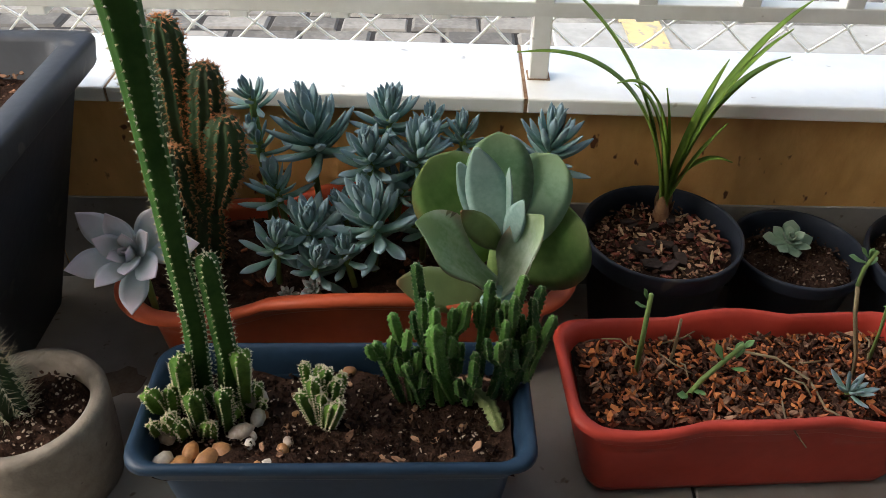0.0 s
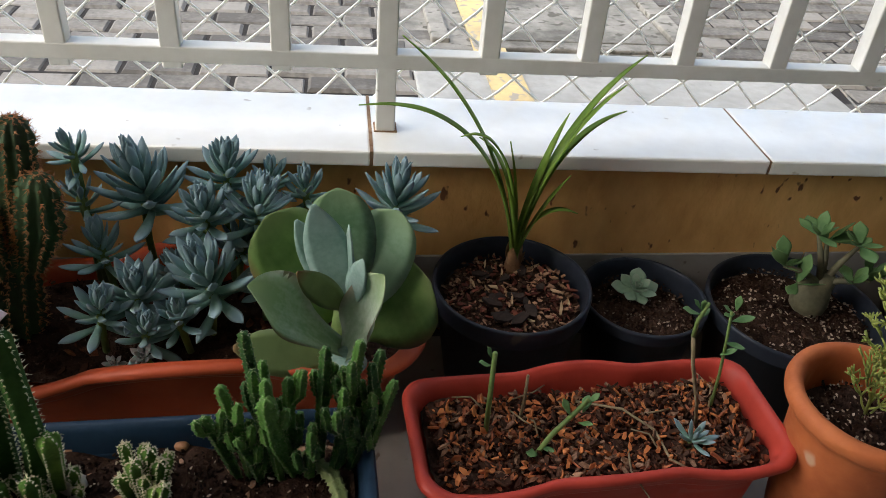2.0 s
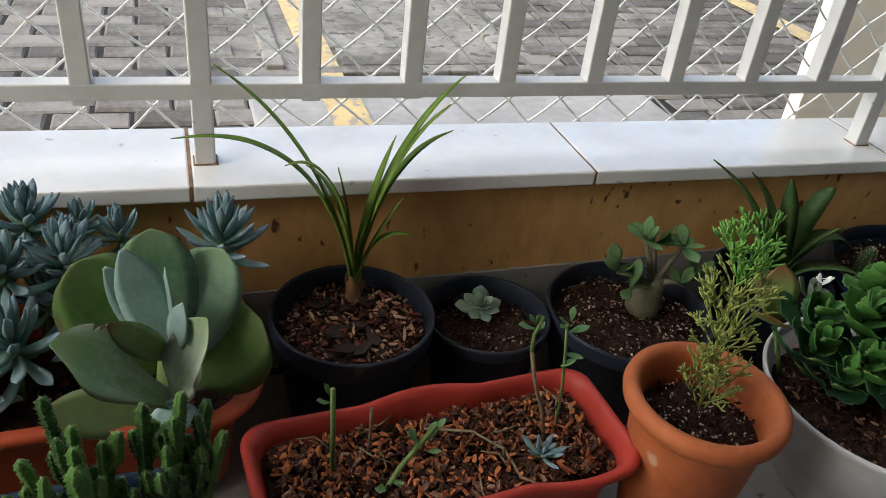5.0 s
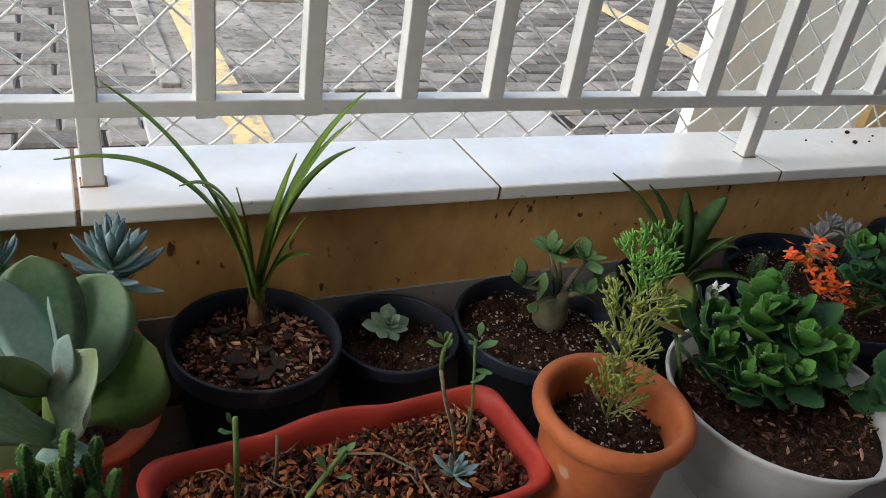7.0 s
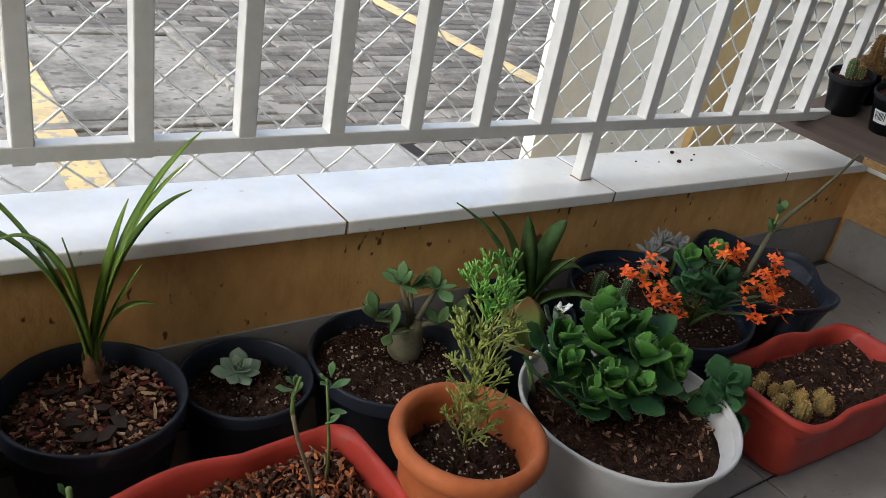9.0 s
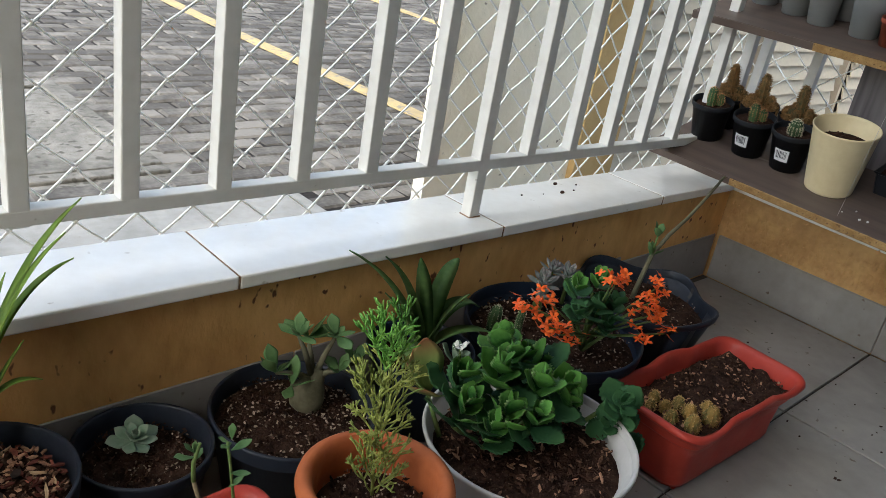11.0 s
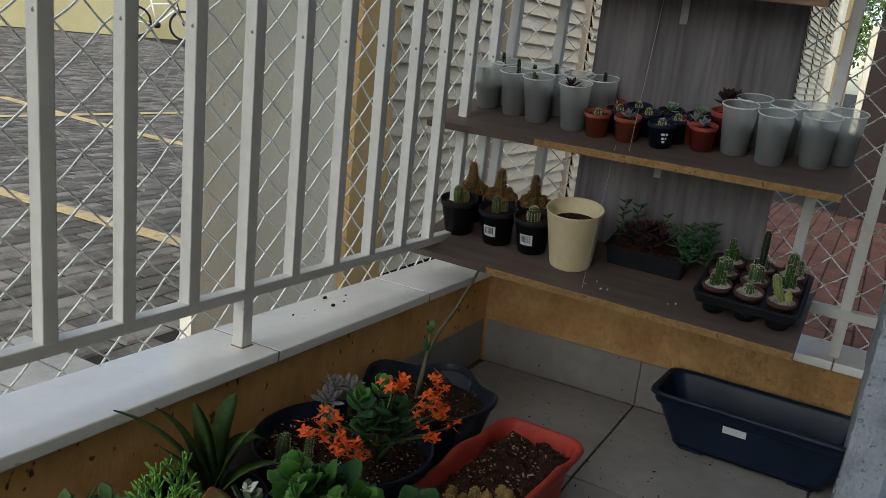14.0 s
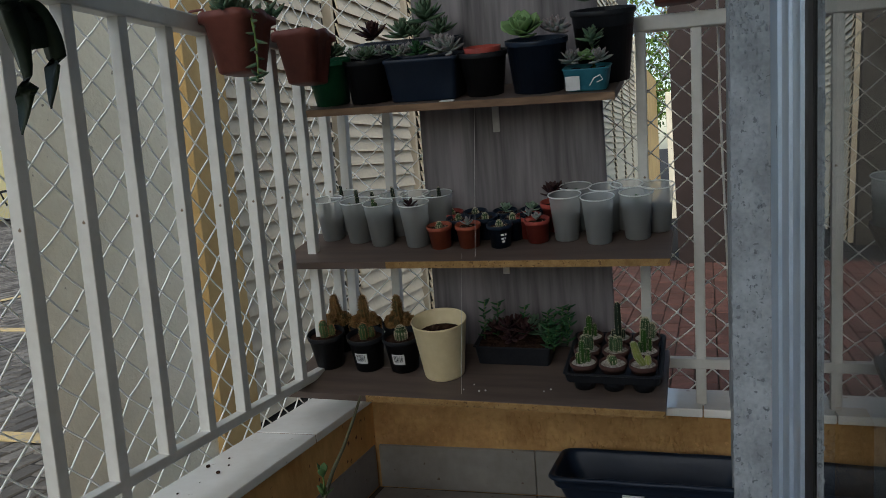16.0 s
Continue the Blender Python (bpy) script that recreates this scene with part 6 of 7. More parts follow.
# leaning stem in the wavy bowl
lean = thing("desert_rose", 1.742, 0.862, d13, "thin leaning pale stem with a few small leaves", "plant")
twig(lean, [(0, 0, -.003), (.012, .002, .03), (.045, .008, .09), (.10, .012, .125), (.165, .014, .155), (.235, .016, .20), (.28, .015, .24)], 0.0062, 0.0030, M_CAUDEX)
for at, az, up in (((.045, .008, .09), 160, 50), ((.04, .006, .085), 60, 60), ((.045, .008, .09), 260, 30), ((.05, .01, .13), 110, 60), ((.05, .01, .13), 20, 30), ((.05, .01, .13), 200, 40)):
    put("leaf", L_ADEN, lean, aim(az, up, 0, 0.75, at))
twig(lean, [(.045, .008, .09), (.05, .01, .13)], 0.003, 0.002, M_GSTALK, "branch")

# sticks and seedlings in the red planter
cut = thing("cutting", 0.442, 0.681, 0.115, "upright green stick cutting with a tiny leaf", "cutting")
twig(cut, [(0, 0, 0), (-.002, -.002, .07), (-.004, -.004, .138)], 0.0032, 0.0028, M_GSTALK)
put("leaf", L_ADEN, cut, aim(200, 20, 0, 0.42, (-.005, -.004, .12)))
put("leaf", L_ADEN, cut, aim(150, 50, 0, 0.36, (-.005, -.004, .128)))
cut = thing("cutting", 0.484, 0.699, 0.115, "thin short dry stick cutting", "cutting")
twig(cut, [(0, 0, 0), (.002, 0, .04), (.001, 0, .082)], 0.0022, 0.0018, M_STALK)
cut = thing("cutting", 0.490, 0.654, 0.117, "slanting green cutting with fresh leaves", "cutting")
twig(cut, [(-.005, -.012, 0), (.02, .005, .026), (.062, .022, .064)], 0.0034, 0.0028, M_GSTALK)
for az, up, at, s in ((250, 15, (.0, .0, .012), .9), (300, 10, (.01, 0, .016), .7), (120, 30, (.04, .012, .05), .7), (60, 10, (.055, .015, .05), .8), (330, 5, (.05, .01, .04), .6), (20, 20, (.06, .02, .06), .6)):
    put("leaf", L_ADEN, cut, aim(az, up, 0, s * 0.6, at))
cut = thing("rose_cutting", 0.694, 0.681, 0.115, "budding thorny rose cutting with small leaves", "cutting")
twig(cut, [(0, 0, 0), (-.012, -.002, .05), (-.034, -.004, .112), (-.045, -.004, .155)], 0.0022, 0.0023, M_STALK)
twig(cut, [(-.045, -.004, .155), (-.046, -.004, .178), (-.040, -.004, .200)], 0.0026, 0.0019, M_GSTALK, "bud")
for az, up, s, z in ((180, 10, .8, .185), (140, 30, .5, .19), (60, 70, .45, .19), (100, 80, .4, .19), (20, 30, .5, .18)):
    put("leaf", L_ADEN, cut, aim(az, up, 0, s * 0.62, (-.045, -.004, z)))
cut = thing("rose_cutting", 0.722, 0.709, 0.115, "second rose cutting with pale green leaflets", "cutting")
twig(cut, [(0, 0, 0), (-.004, 0, .06), (-.014, -.004, .12), (-.022, -.006, .165)], 0.0021, 0.0016, M_GSTALK)
for az, up, s, z in ((0, 0, .9, .15), (-30, -15, .8, .12), (160, 20, .6, .16), (60, 40, .6, .165), (-10, 20, .7, .10), (200, 0, .6, .16)):
    put("leaf", L_ADEN, cut, aim(az, up, 0, s * 0.6, (-.016, -.004, z)))
rosette("rosette_succulent", 0.674, 0.652, 0.132, L_BLUE, 17, 0.54, "small blue-grey rosette seedling in bark chips", stem=0.014, lean=(15, 5), low=5, high=75, seed=120)
tw = thing("dry_twig", 0.605, 0.668, 0.129, "curved dry brown twig lying on bark", "twig")
twig(tw, [(-.05, .05, .004), (0, .03, .010), (.03, .0, .006), (.035, -.04, .004), (.055, -.06, .006)], 0.0018, 0.0014, M_STALK, "stem", 5)

# ball cacti in the far planter
rg = random.Random(140)
for i, (x, y, r) in enumerate(((1.462, 0.540, .016), (1.488, 0.562, .015), (1.515, 0.535, .017), (1.500, 0.590, .012), (1.470, 0.598, .011), (1.478, 0.625, .011), (1.448, 0.572, .013), (1.535, 0.555, .012), (1.452, 0.615, .010))):
    cactus("ball_cactus", x, y, 0.110, "golden-brown ball cactus pushed into the soil", [([(x, y, 0.108), (x, y, 0.112 + r * .5), (x, y, 0.112 + r)], [r * .72, r * .9, r * .72])], 11, 0.16, M_BALL, M_SPINE_B, 0.0036, 3, 0.0003, 150 + i, step=0.004, knobs=0.10, group="ball cacti in the red planter")

# a dry leaf and a stain on the tiles
dry = thing("dry_leaf", 0.045, 0.722, 0.004, "curled brown dry leaf on the tiles", "leaf", rz=70)
put("blade", leaf_mesh("blade", M_DRY, 0.05, 0.026, 0.0015, OVAL, 40, 0.3, 0.1), dry)
v, f = rings([[(r * math.cos(a * 0.3927) * (1 + 0.16 * math.sin(a * 2.3)), 0.8 * r * math.sin(a * 0.3927) * (1 + 0.2 * math.cos(a * 1.7)), z) for a in range(16)] for r, z in ((0.032, 0.0002), (0.030, 0.0006))])
stain = new("water_stain", pydata("water_stain", v, f, mat("brown_stain", (0.16, 0.11, 0.08), (0.24, 0.19, 0.15), 30, 0.5), True))
stain.matrix_basis = pose(-0.216, 0.768, 0.0)
tagged(stain, "dried brown water stain on the floor tile", "stain", kind="structure")


# ---- things on the shelves ----
M_CUP = bpy.data.materials.new("translucent_cup")
M_CUP.use_nodes = True
_nt = M_CUP.node_tree
_p = _nt.nodes["Principled BSDF"]
_p.inputs["Base Color"].default_value = (0.78, 0.80, 0.77, 1)
_p.inputs["Roughness"].default_value = 0.4
_tl, _tp = _nt.nodes.new("ShaderNodeBsdfTranslucent"), _nt.nodes.new("ShaderNodeBsdfTransparent")
_tl.inputs["Color"].default_value, _tp.inputs["Color"].default_value = (0.90, 0.92, 0.90, 1), (0.96, 0.97, 0.97, 1)
_m1, _m2 = _nt.nodes.new("ShaderNodeMixShader"), _nt.nodes.new("ShaderNodeMixShader")
_m1.inputs[0].default_value, _m2.inputs[0].default_value = 0.52, 0.60
_nt.links.new(_p.outputs[0], _m1.inputs[1])
_nt.links.new(_tl.outputs[0], _m1.inputs[2])
_nt.links.new(_m1.outputs[0], _m2.inputs[1])
_nt.links.new(_tp.outputs[0], _m2.inputs[2])
_nt.links.new(_m2.outputs[0], _nt.nodes["Material Output"].inputs["Surface"])
M_CUPSOIL = mat("damp_soil_in_cup", (0.030, 0.026, 0.024), (0.008, 0.008, 0.009), 60, 0.9, 0.3, 90)
M_SMALLCLAY = mat("small_clay_coloured_plastic", (0.34, 0.082, 0.045), (0.25, 0.06, 0.034), 20, 0.5, 0.08, 60)
M_SHELFPOT = mat("black_nursery_plastic", (0.015, 0.016, 0.019), (0.009, 0.010, 0.012), 20, 0.45, 0.1, 60)
M_TRAY = mat("black_tray_plastic", (0.018, 0.020, 0.024), (0.011, 0.012, 0.015), 20, 0.4)
M_GRAVEL = mat("white_gravel", (0.62, 0.57, 0.50), (0.17, 0.14, 0.11), 160, 0.85, 0.8, 260, spread=0.3)
M_PURPLE = plant_mat("purple_leaf", (0.060, 0.026, 0.030), (0.030, 0.016, 0.019), (0.075, 0.04, 0.034), 0.03, 0.6, 30, 0.5, 0.1)
M_SAGE = plant_mat("sage_leaf", (0.13, 0.215, 0.13), (0.07, 0.13, 0.08), (0.16, 0.20, 0.13), 0.03, 0.6, 30, 0.5, 0.1)
M_LIME = plant_mat("lime_leaf", (0.20, 0.34, 0.13), (0.12, 0.23, 0.08), (0.24, 0.38, 0.16), 0.03, 0.6, 30, 0.45, 0.1)
L_PURPLE = leaf_mesh("leaf", M_PURPLE, 0.032, 0.014, 0.004, SPOON, 18, 0.15, 0, 6)
L_SAGE = leaf_mesh("leaf", M_SAGE, 0.030, 0.012, 0.005, LANCE, 20, 0.15, 0, 6)
L_LIME = leaf_mesh("leaf", M_LIME, 0.040, 0.030, 0.004, SPOON, 30, 0.2, 0.06, 7)
L_FINGERB = leaf_mesh("leaf", M_GREYROS, 0.036, 0.013, 0.011, LANCE, 20, 0.05, 0, 6)
L_TINY = leaf_mesh("leaf", M_KALD, 0.014, 0.006, 0.003, LANCE, 20, 0.1, 0, 4)


def shelf_thing(name, k, y, u, label, category, group="", rz=0.0):
    ob = new(name)
    ob.empty_display_size = 0.03
    ob.matrix_basis = on_shelf(k, y, u, rz)
    return tagged(ob, label, category, group)


def small_pot(k, y, u, r, h, material, label, group="", base=0.72, soil=0.012, name="small_pot", soil_mat=M_SOIL, square=False):
    p = shelf_thing(name, k, y, u, label, "pot", group)
    h *= 1.12 if k == 2 else 1.0
    rb = r * base
    lip = min(0.012, h * 0.16)
    prof = [(rb * 0.8, 0.001), (rb, 0.0), (rb + (r - rb) * 0.85 - 0.0015, h - lip), (r - 0.0004, h - lip), (r, h - lip + 0.001), (r, h - 0.001), (r - 0.0008, h), (r - 0.002, h), (r - 0.003, h - 0.002), (rb - 0.001, 0.006), (rb * 0.4, 0.005)]
    put("body", turned(prof, 32, material), p)
    soil_disc(p, rb + (r - rb) * (h - soil) / h - 0.0022, h - soil, int(y * 1000) % 97, soil_mat, 0.002)
    return p, h - soil


def label_on(p, r, h, z0, face=180, wdeg=34):
    """A paper label with a row of bars wrapped on the pot's side."""
    n = 7
    a0, a1 = radians(face - wdeg), radians(face + wdeg)

    def strip(b0, b1, za, zb, off):
        v = []
        for i in range(n + 1):
            a = b0 + (b1 - b0) * i / n
            for z in (za, zb):
                rr = r * (0.74 + 0.22 * z / h) + off
                v.append((rr * math.cos(a), rr * math.sin(a), z))
        return v, [(2 * i, 2 * i + 2, 2 * i + 3, 2 * i + 1) for i in range(n)]
    lab = put("label", pydata("label", *strip(a0, a1, z0, z0 + h * 0.32, 0.0012), M_LABEL, True), p, None, "white paper label with bars")
    hp = Heap()
    t = a0 + 0.1
    q = random.Random(int(face * 10))
    while t < a1 - 0.12:
        w = q.choice((0.018, 0.03, 0.045))
        hp.add(*strip(t, t + w, z0 + h * 0.08, z0 + h * 0.28, 0.0018))
        t += w + q.choice((0.025, 0.04))
    tagged(put("print", hp.mesh("print", M_INK), lab), kind="stuff")


def shelf_cactus(k, y, u, z, stems, ribs, depth, material, spine_mat, length, count, label, seed, name="small_cactus", group="", step=0.004, knobs=0.0):
    c = shelf_thing(name, k, y, u, label, "cactus", group)
    c.matrix_basis = c.matrix_basis @ pose(0, 0, z)
    for i, (pts, radii) in enumerate(stems):
        cactus_stem(c, pts, radii, ribs, depth, material, spine_mat, length, count, 0.0004, seed + i, step=step, knobs=knobs)
    return c


def shelf_rosette(k, y, u, z, mesh, count, size, label, seed, lean=(0, 0), low=5, high=75, name="rosette_succulent", group=""):
    r = rosette(name, 0, 0, 0, mesh, count, size, label, None, (0, 0), seed * 37, low, high, seed, group=group)
    r.matrix_basis = on_shelf(k, y, u) @ pose(0, 0, z, lean[0], lean[1], 0)
    return r


def up(h, r, x=0.0, y=0.0, lean=0.0):
    return ([(x, y, -0.002), (x + lean * 0.4, y, h * 0.55), (x + lean, y, h)], [r * 0.9, r, r * 0.88])


# lower board
for i, (y, u) in enumerate(((1.040, 0.150), (0.925, 0.148), (0.826, 0.150))):
    p, z = small_pot(0, y, u, 0.050, 0.094, M_SHELFPOT, "small black plastic nursery pot" + (" with a white bar label" if i else ""), "black pots on the lower shelf")
    if i:
        label_on(p, 0.050, 0.094, 0.028, (180, 178, 182)[i], 22)
    if i < 2:
        shelf_cactus(0, y, u, z, [up(0.034 - 0.003 * i, 0.0125, 0, 0.004), up(0.022, 0.009, 0.012, -0.012)], 10, 0.2, M_GREENC, M_SPINE_O, 0.004, 3, "small ribbed green finger cactus in a black pot", 500 + i)
    else:
        shelf_cactus(0, y, u, z, [up(0.022, 0.016)], 13, 0.12, M_GREENC, M_SPINE, 0.005, 6, "round cactus covered in white spines", 510)
for i, (y, u, n) in enumerate(((1.050, 0.245, 8), (0.965, 0.245, 9), (0.868, 0.250, 7))):
    p, z = small_pot(0, y, u, 0.047, 0.082, M_SHELFPOT, "small black plastic pot of golden cacti", "black pots on the lower shelf")
    st = [([(0, 0, -0.002), (0.001, 0, 0.030), (-0.001, 0, 0.058), (0, 0, 0.080)], [0.010, 0.0125, 0.0128, 0.0095])]
    rgq = random.Random(600 + i)
    for j in range(n + 7):
        a, w = 2.4 * j, 0.012 + 0.026 * ((j + 1) / (n + 7)) ** 0.6
        st.append(up((0.046 - 0.9 * w) * rgq.uniform(0.7, 1.25), rgq.uniform(0.0085, 0.0115), w * math.cos(a), w * math.sin(a)))
    shelf_cactus(0, y, u, z, st, 9, 0.16, M_MAMM, M_SPINE_G, 0.0058, 6, "golden-brown clustered cactus with one tall head", 620 + 20 * i, step=0.0035, knobs=0.16)
cup, z = shelf_thing("cream_pot", 0, 0.712, 0.132, "tall cream plastic pot with dry stubs low in its soil", "pot"), 0.112
put("body", turned([(0.040, 0.001), (0.0505, 0.0), (0.0515, 0.004), (0.0675, 0.140), (0.0690, 0.143), (0.0700, 0.147), (0.0690, 0.149), (0.0675, 0.148), (0.0655, 0.142), (0.060, 0.10), (0.02, 0.098)], 44, M_CREAM), cup)
soil_disc(cup, 0.060, z, 33, M_SOIL, 0.003)
litter("chip", cup, in_disc(0.045), 30, (0.004, 0.009), z + 0.002, M_CRUMB, 71)
dt = shelf_thing("tray", 0, 0.545, 0.235, "dark plastic tray of mixed small succulents", "tray")
v, f = rings([rounded(a, b, zz, 0.008, 4) for a, b, zz in ((0.050, 0.092, 0), (0.054, 0.098, 0.048), (0.058, 0.102, 0.050), (0.055, 0.099, 0.052), (0.050, 0.094, 0.048), (0.047, 0.088, 0.03), (0.02, 0.04, 0.03))])
put("body", pydata("body", v, f, M_TRAY), dt)
soil_bed(dt, 0.049, 0.092, 0.044, 72, 0.004)
rgq = random.Random(73)
for i in range(15):
    yy, uu = 0.545 + rgq.uniform(-0.085, 0.085), 0.235 + rgq.uniform(-0.040, 0.040)
    purple = 0.50 < yy < 0.60
    shelf_rosette(0, yy, uu, 0.056 + rgq.uniform(0, .035), L_PURPLE if purple else L_SAGE, 13, rgq.uniform(0.95, 1.5), "purple-leaved small succulent in the tray" if purple else "grey-green small succulent in the tray", 700 + i, (rgq.uniform(-15, 15), rgq.uniform(-25, 10)), -5, 70, group="succulents in the tray")
for i, (yy, uu, hh) in enumerate(((0.63, 0.24, 0.115), (0.60, 0.26, 0.10), (0.45, 0.22, 0.09), (0.43, 0.24, 0.10), (0.47, 0.25, 0.08), (0.41, 0.22, 0.08), (0.44, 0.19, 0.06), (0.42, 0.26, 0.09), (0.46, 0.20, 0.07), (0.53, 0.26, 0.09))):
    sp = shelf_thing("leafy_sprig", 0, yy, uu, "thin sprig of tiny green leaves", "succulent", "sprigs in the tray")
    twig(sp, [(0, 0, 0.04), (0.004, -0.006, 0.04 + hh * 0.6), (-0.004, -0.01, 0.04 + hh)], 0.0014, 0.001, M_GSTALK, "stem", 5)
    for j in range(16):
        put("leaf", L_TINY, sp, aim(j * 137, 15, 0, rgq.uniform(1.1, 1.9), (rgq.uniform(-.004, .004), -0.01 * j / 16, 0.045 + hh * j / 16)))

tray = shelf_thing("seedling_tray", 0, 0.285, 0.165, "black moulded tray holding nine potted baby cacti", "tray")
v, f = rings([rounded(a, b, zz, 0.014, 5) for a, b, zz in ((0.104, 0.102, 0.030), (0.108, 0.106, 0.030), (0.112, 0.110, 0.050), (0.115, 0.113, 0.052), (0.112, 0.110, 0.054), (0.104, 0.103, 0.052), (0.100, 0.099, 0.046), (0.05, 0.05, 0.046))])
put("top", pydata("top", v, f, M_TRAY), tray)
cell = turned([(0.018, 0.001), (0.023, 0.0), (0.030, 0.034), (0.028, 0.034), (0.02, 0.01)], 20, M_TRAY, "cell")
M_SMALLPOT = mat("reddish_pot_rim", (0.095, 0.045, 0.036), (0.055, 0.028, 0.024), 40, 0.6)
for i in range(3):
    for j in range(3):
        put("cell", cell, tray, pose(-0.068 + 0.068 * i, -0.068 + 0.068 * j, 0))
        yy, uu = 0.285 - 0.068 + 0.068 * j, 0.165 - 0.068 + 0.068 * i
        p, z = small_pot(0, yy, uu, 0.0325, 0.064, M_SMALLPOT, "tiny pot topped with pale gravel", "pots in the seedling tray", soil=0.006, soil_mat=M_GRAVEL)
        p.matrix_basis = p.matrix_basis @ pose(0, 0, 0.003)
        litter("gravel", p, in_disc(0.022), 70, (0.0014, 0.003), z + 0.001, M_GRAVEL, 80 + 3 * i + j)
        kind = (("bend", "round", "column"), ("column", "clump", "clump"), ("fuzzy", "tall", "column"))[i][j]
        st, ribs, mt = {"column": ([up(0.050, 0.008, 0, 0.002), up(0.028, 0.006, 0.006, -0.010), up(0.022, 0.006, -0.004, 0.011)], 6, M_CACTUS), "round": ([up(0.012, 0.010), up(0.010, 0.007, 0.01, 0.008)], 8, M_GREENC),
                        "bend": ([([(0, 0, 0), (0.0, 0.012, 0.022), (0.0, 0.020, 0.050)], [0.008, 0.0095, 0.008]), up(0.016, 0.008, 0.004, -0.010)], 9, M_RHIP), "clump": ([up(0.030, 0.007, 0.006 * math.cos(a), 0.009 * math.sin(a)) for a in (0, 1.6, 3.1, 4.7)], 7, M_GREENC),
                        "tall": ([up(0.088, 0.0085), up(0.018, 0.005, 0.0, 0.012), up(0.02, 0.005, 0.0, -0.012)], 5, M_DKLEAF), "fuzzy": ([up(0.045, 0.012, 0.0, 0.003), up(0.03, 0.009, 0.008, -0.012)], 10, M_GREENC)}[kind]
        shelf_cactus(0, yy, uu, z + 0.003, st, ribs, 0.22, mt, M_SPINE, 0.005 if kind == "fuzzy" else 0.0025, 5 if kind == "fuzzy" else 2, "baby cactus of %s habit in gravel" % {"column": "columnar", "round": "rounded", "bend": "bent yellow-green", "clump": "clumping", "tall": "tall dark", "fuzzy": "woolly"}[kind], 800 + 10 * i + 3 * j, "baby_cactus", "baby cacti in the tray")

# middle board: translucent cups and little pots
cup_me = pydata("cup", *rings([circle(q, z, 36) for q, z in ((0.020, 0.001), (0.0285, 0.0), (0.0295, 0.003), (0.0375, 0.106), (0.0395, 0.110), (0.0400, 0.113))], True, False), M_CUP, True)
fill_a = turned([(0.0288, 0.0035), (0.0344, 0.076), (0.015, 0.079), (0.001, 0.078)], 28, M_CUPSOIL, "soil")
fill_b = turned([(0.0288, 0.0035), (0.0331, 0.060), (0.015, 0.063), (0.001, 0.062)], 28, M_CUPSOIL, "soil")
rim_me = pydata("rim", *tube([(0.0398 * math.cos(a * math.pi / 18), 0.0398 * math.sin(a * math.pi / 18), 0.1128) for a in range(37)], 0.0015, 6), mat("milky_cup_rim", (0.78, 0.80, 0.78), (0.70, 0.72, 0.70), 30, 0.4), True)
rgq = random.Random(90)
CUPS = [(1.045, 0.190), (0.955, 0.165), (0.878, 0.138), (0.775, 0.125), (1.020, 0.240), (0.930, 0.232), (0.862, 0.215), (0.800, 0.212), (0.735, 0.205), (0.392, 0.150), (0.310, 0.122), (0.222, 0.150), (0.176, 0.205), (0.375, 0.222), (0.300, 0.205), (0.250, 0.225)]
for i, (y, u) in enumerate(CUPS):
    c = shelf_thing("plastic_cup", 1, y, u, "translucent plastic cup part-filled with dark soil", "cup", "cups on the middle shelf", rgq.uniform(0, 90))
    put("cup", cup_me, c)
    put("rim", rim_me, c)
    put("soil", fill_a if i % 3 else fill_b, c)
    zt = 0.078 if i % 3 else 0.062
    if i in (0, 1, 2, 4, 5, 6, 8):
        shelf_cactus(1, y, u, zt, [up(rgq.uniform(0.03, 0.062), 0.0055, rgq.uniform(-.01, .01), rgq.uniform(-.01, .01)), up(rgq.uniform(0.02, 0.045), 0.005, rgq.uniform(-.012, .012), 0.012)], 6, 0.2, M_DKLEAF if i != 2 else M_GREENC, M_SPINE, 0.002, 1, "dark cactus cutting rooted in a cup", 900 + 5 * i, "cactus_cutting", "cuttings in the cups")
    elif i == 3:
        for q in range(2):
            shelf_rosette(1, y + 0.012 * q, u, zt + 0.022 + 0.016 * q, L_PURPLE, 9, 0.95, "dark pointed rosette cutting in a cup", 930 + q, (10, 0), 5, 60, group="cuttings in the cups")
    elif i in (11, 13):
        shelf_rosette(1, y, u, zt + 0.006, L_TINY, 12, 1.4, "tiny green rosette seedling in a cup", 940 + i, group="cuttings in the cups")
POTS = [(0.706, 0.105, 0), (0.632, 0.108, 0), (0.550, 0.105, 1), (0.462, 0.135, 2), (0.672, 0.165, 1), (0.602, 0.170, 1), (0.528, 0.160, 1), (0.490, 0.170, 2), (0.560, 0.215, 1), (0.490, 0.218, 1), (0.705, 0.215, 2), (0.640, 0.215, 1)]
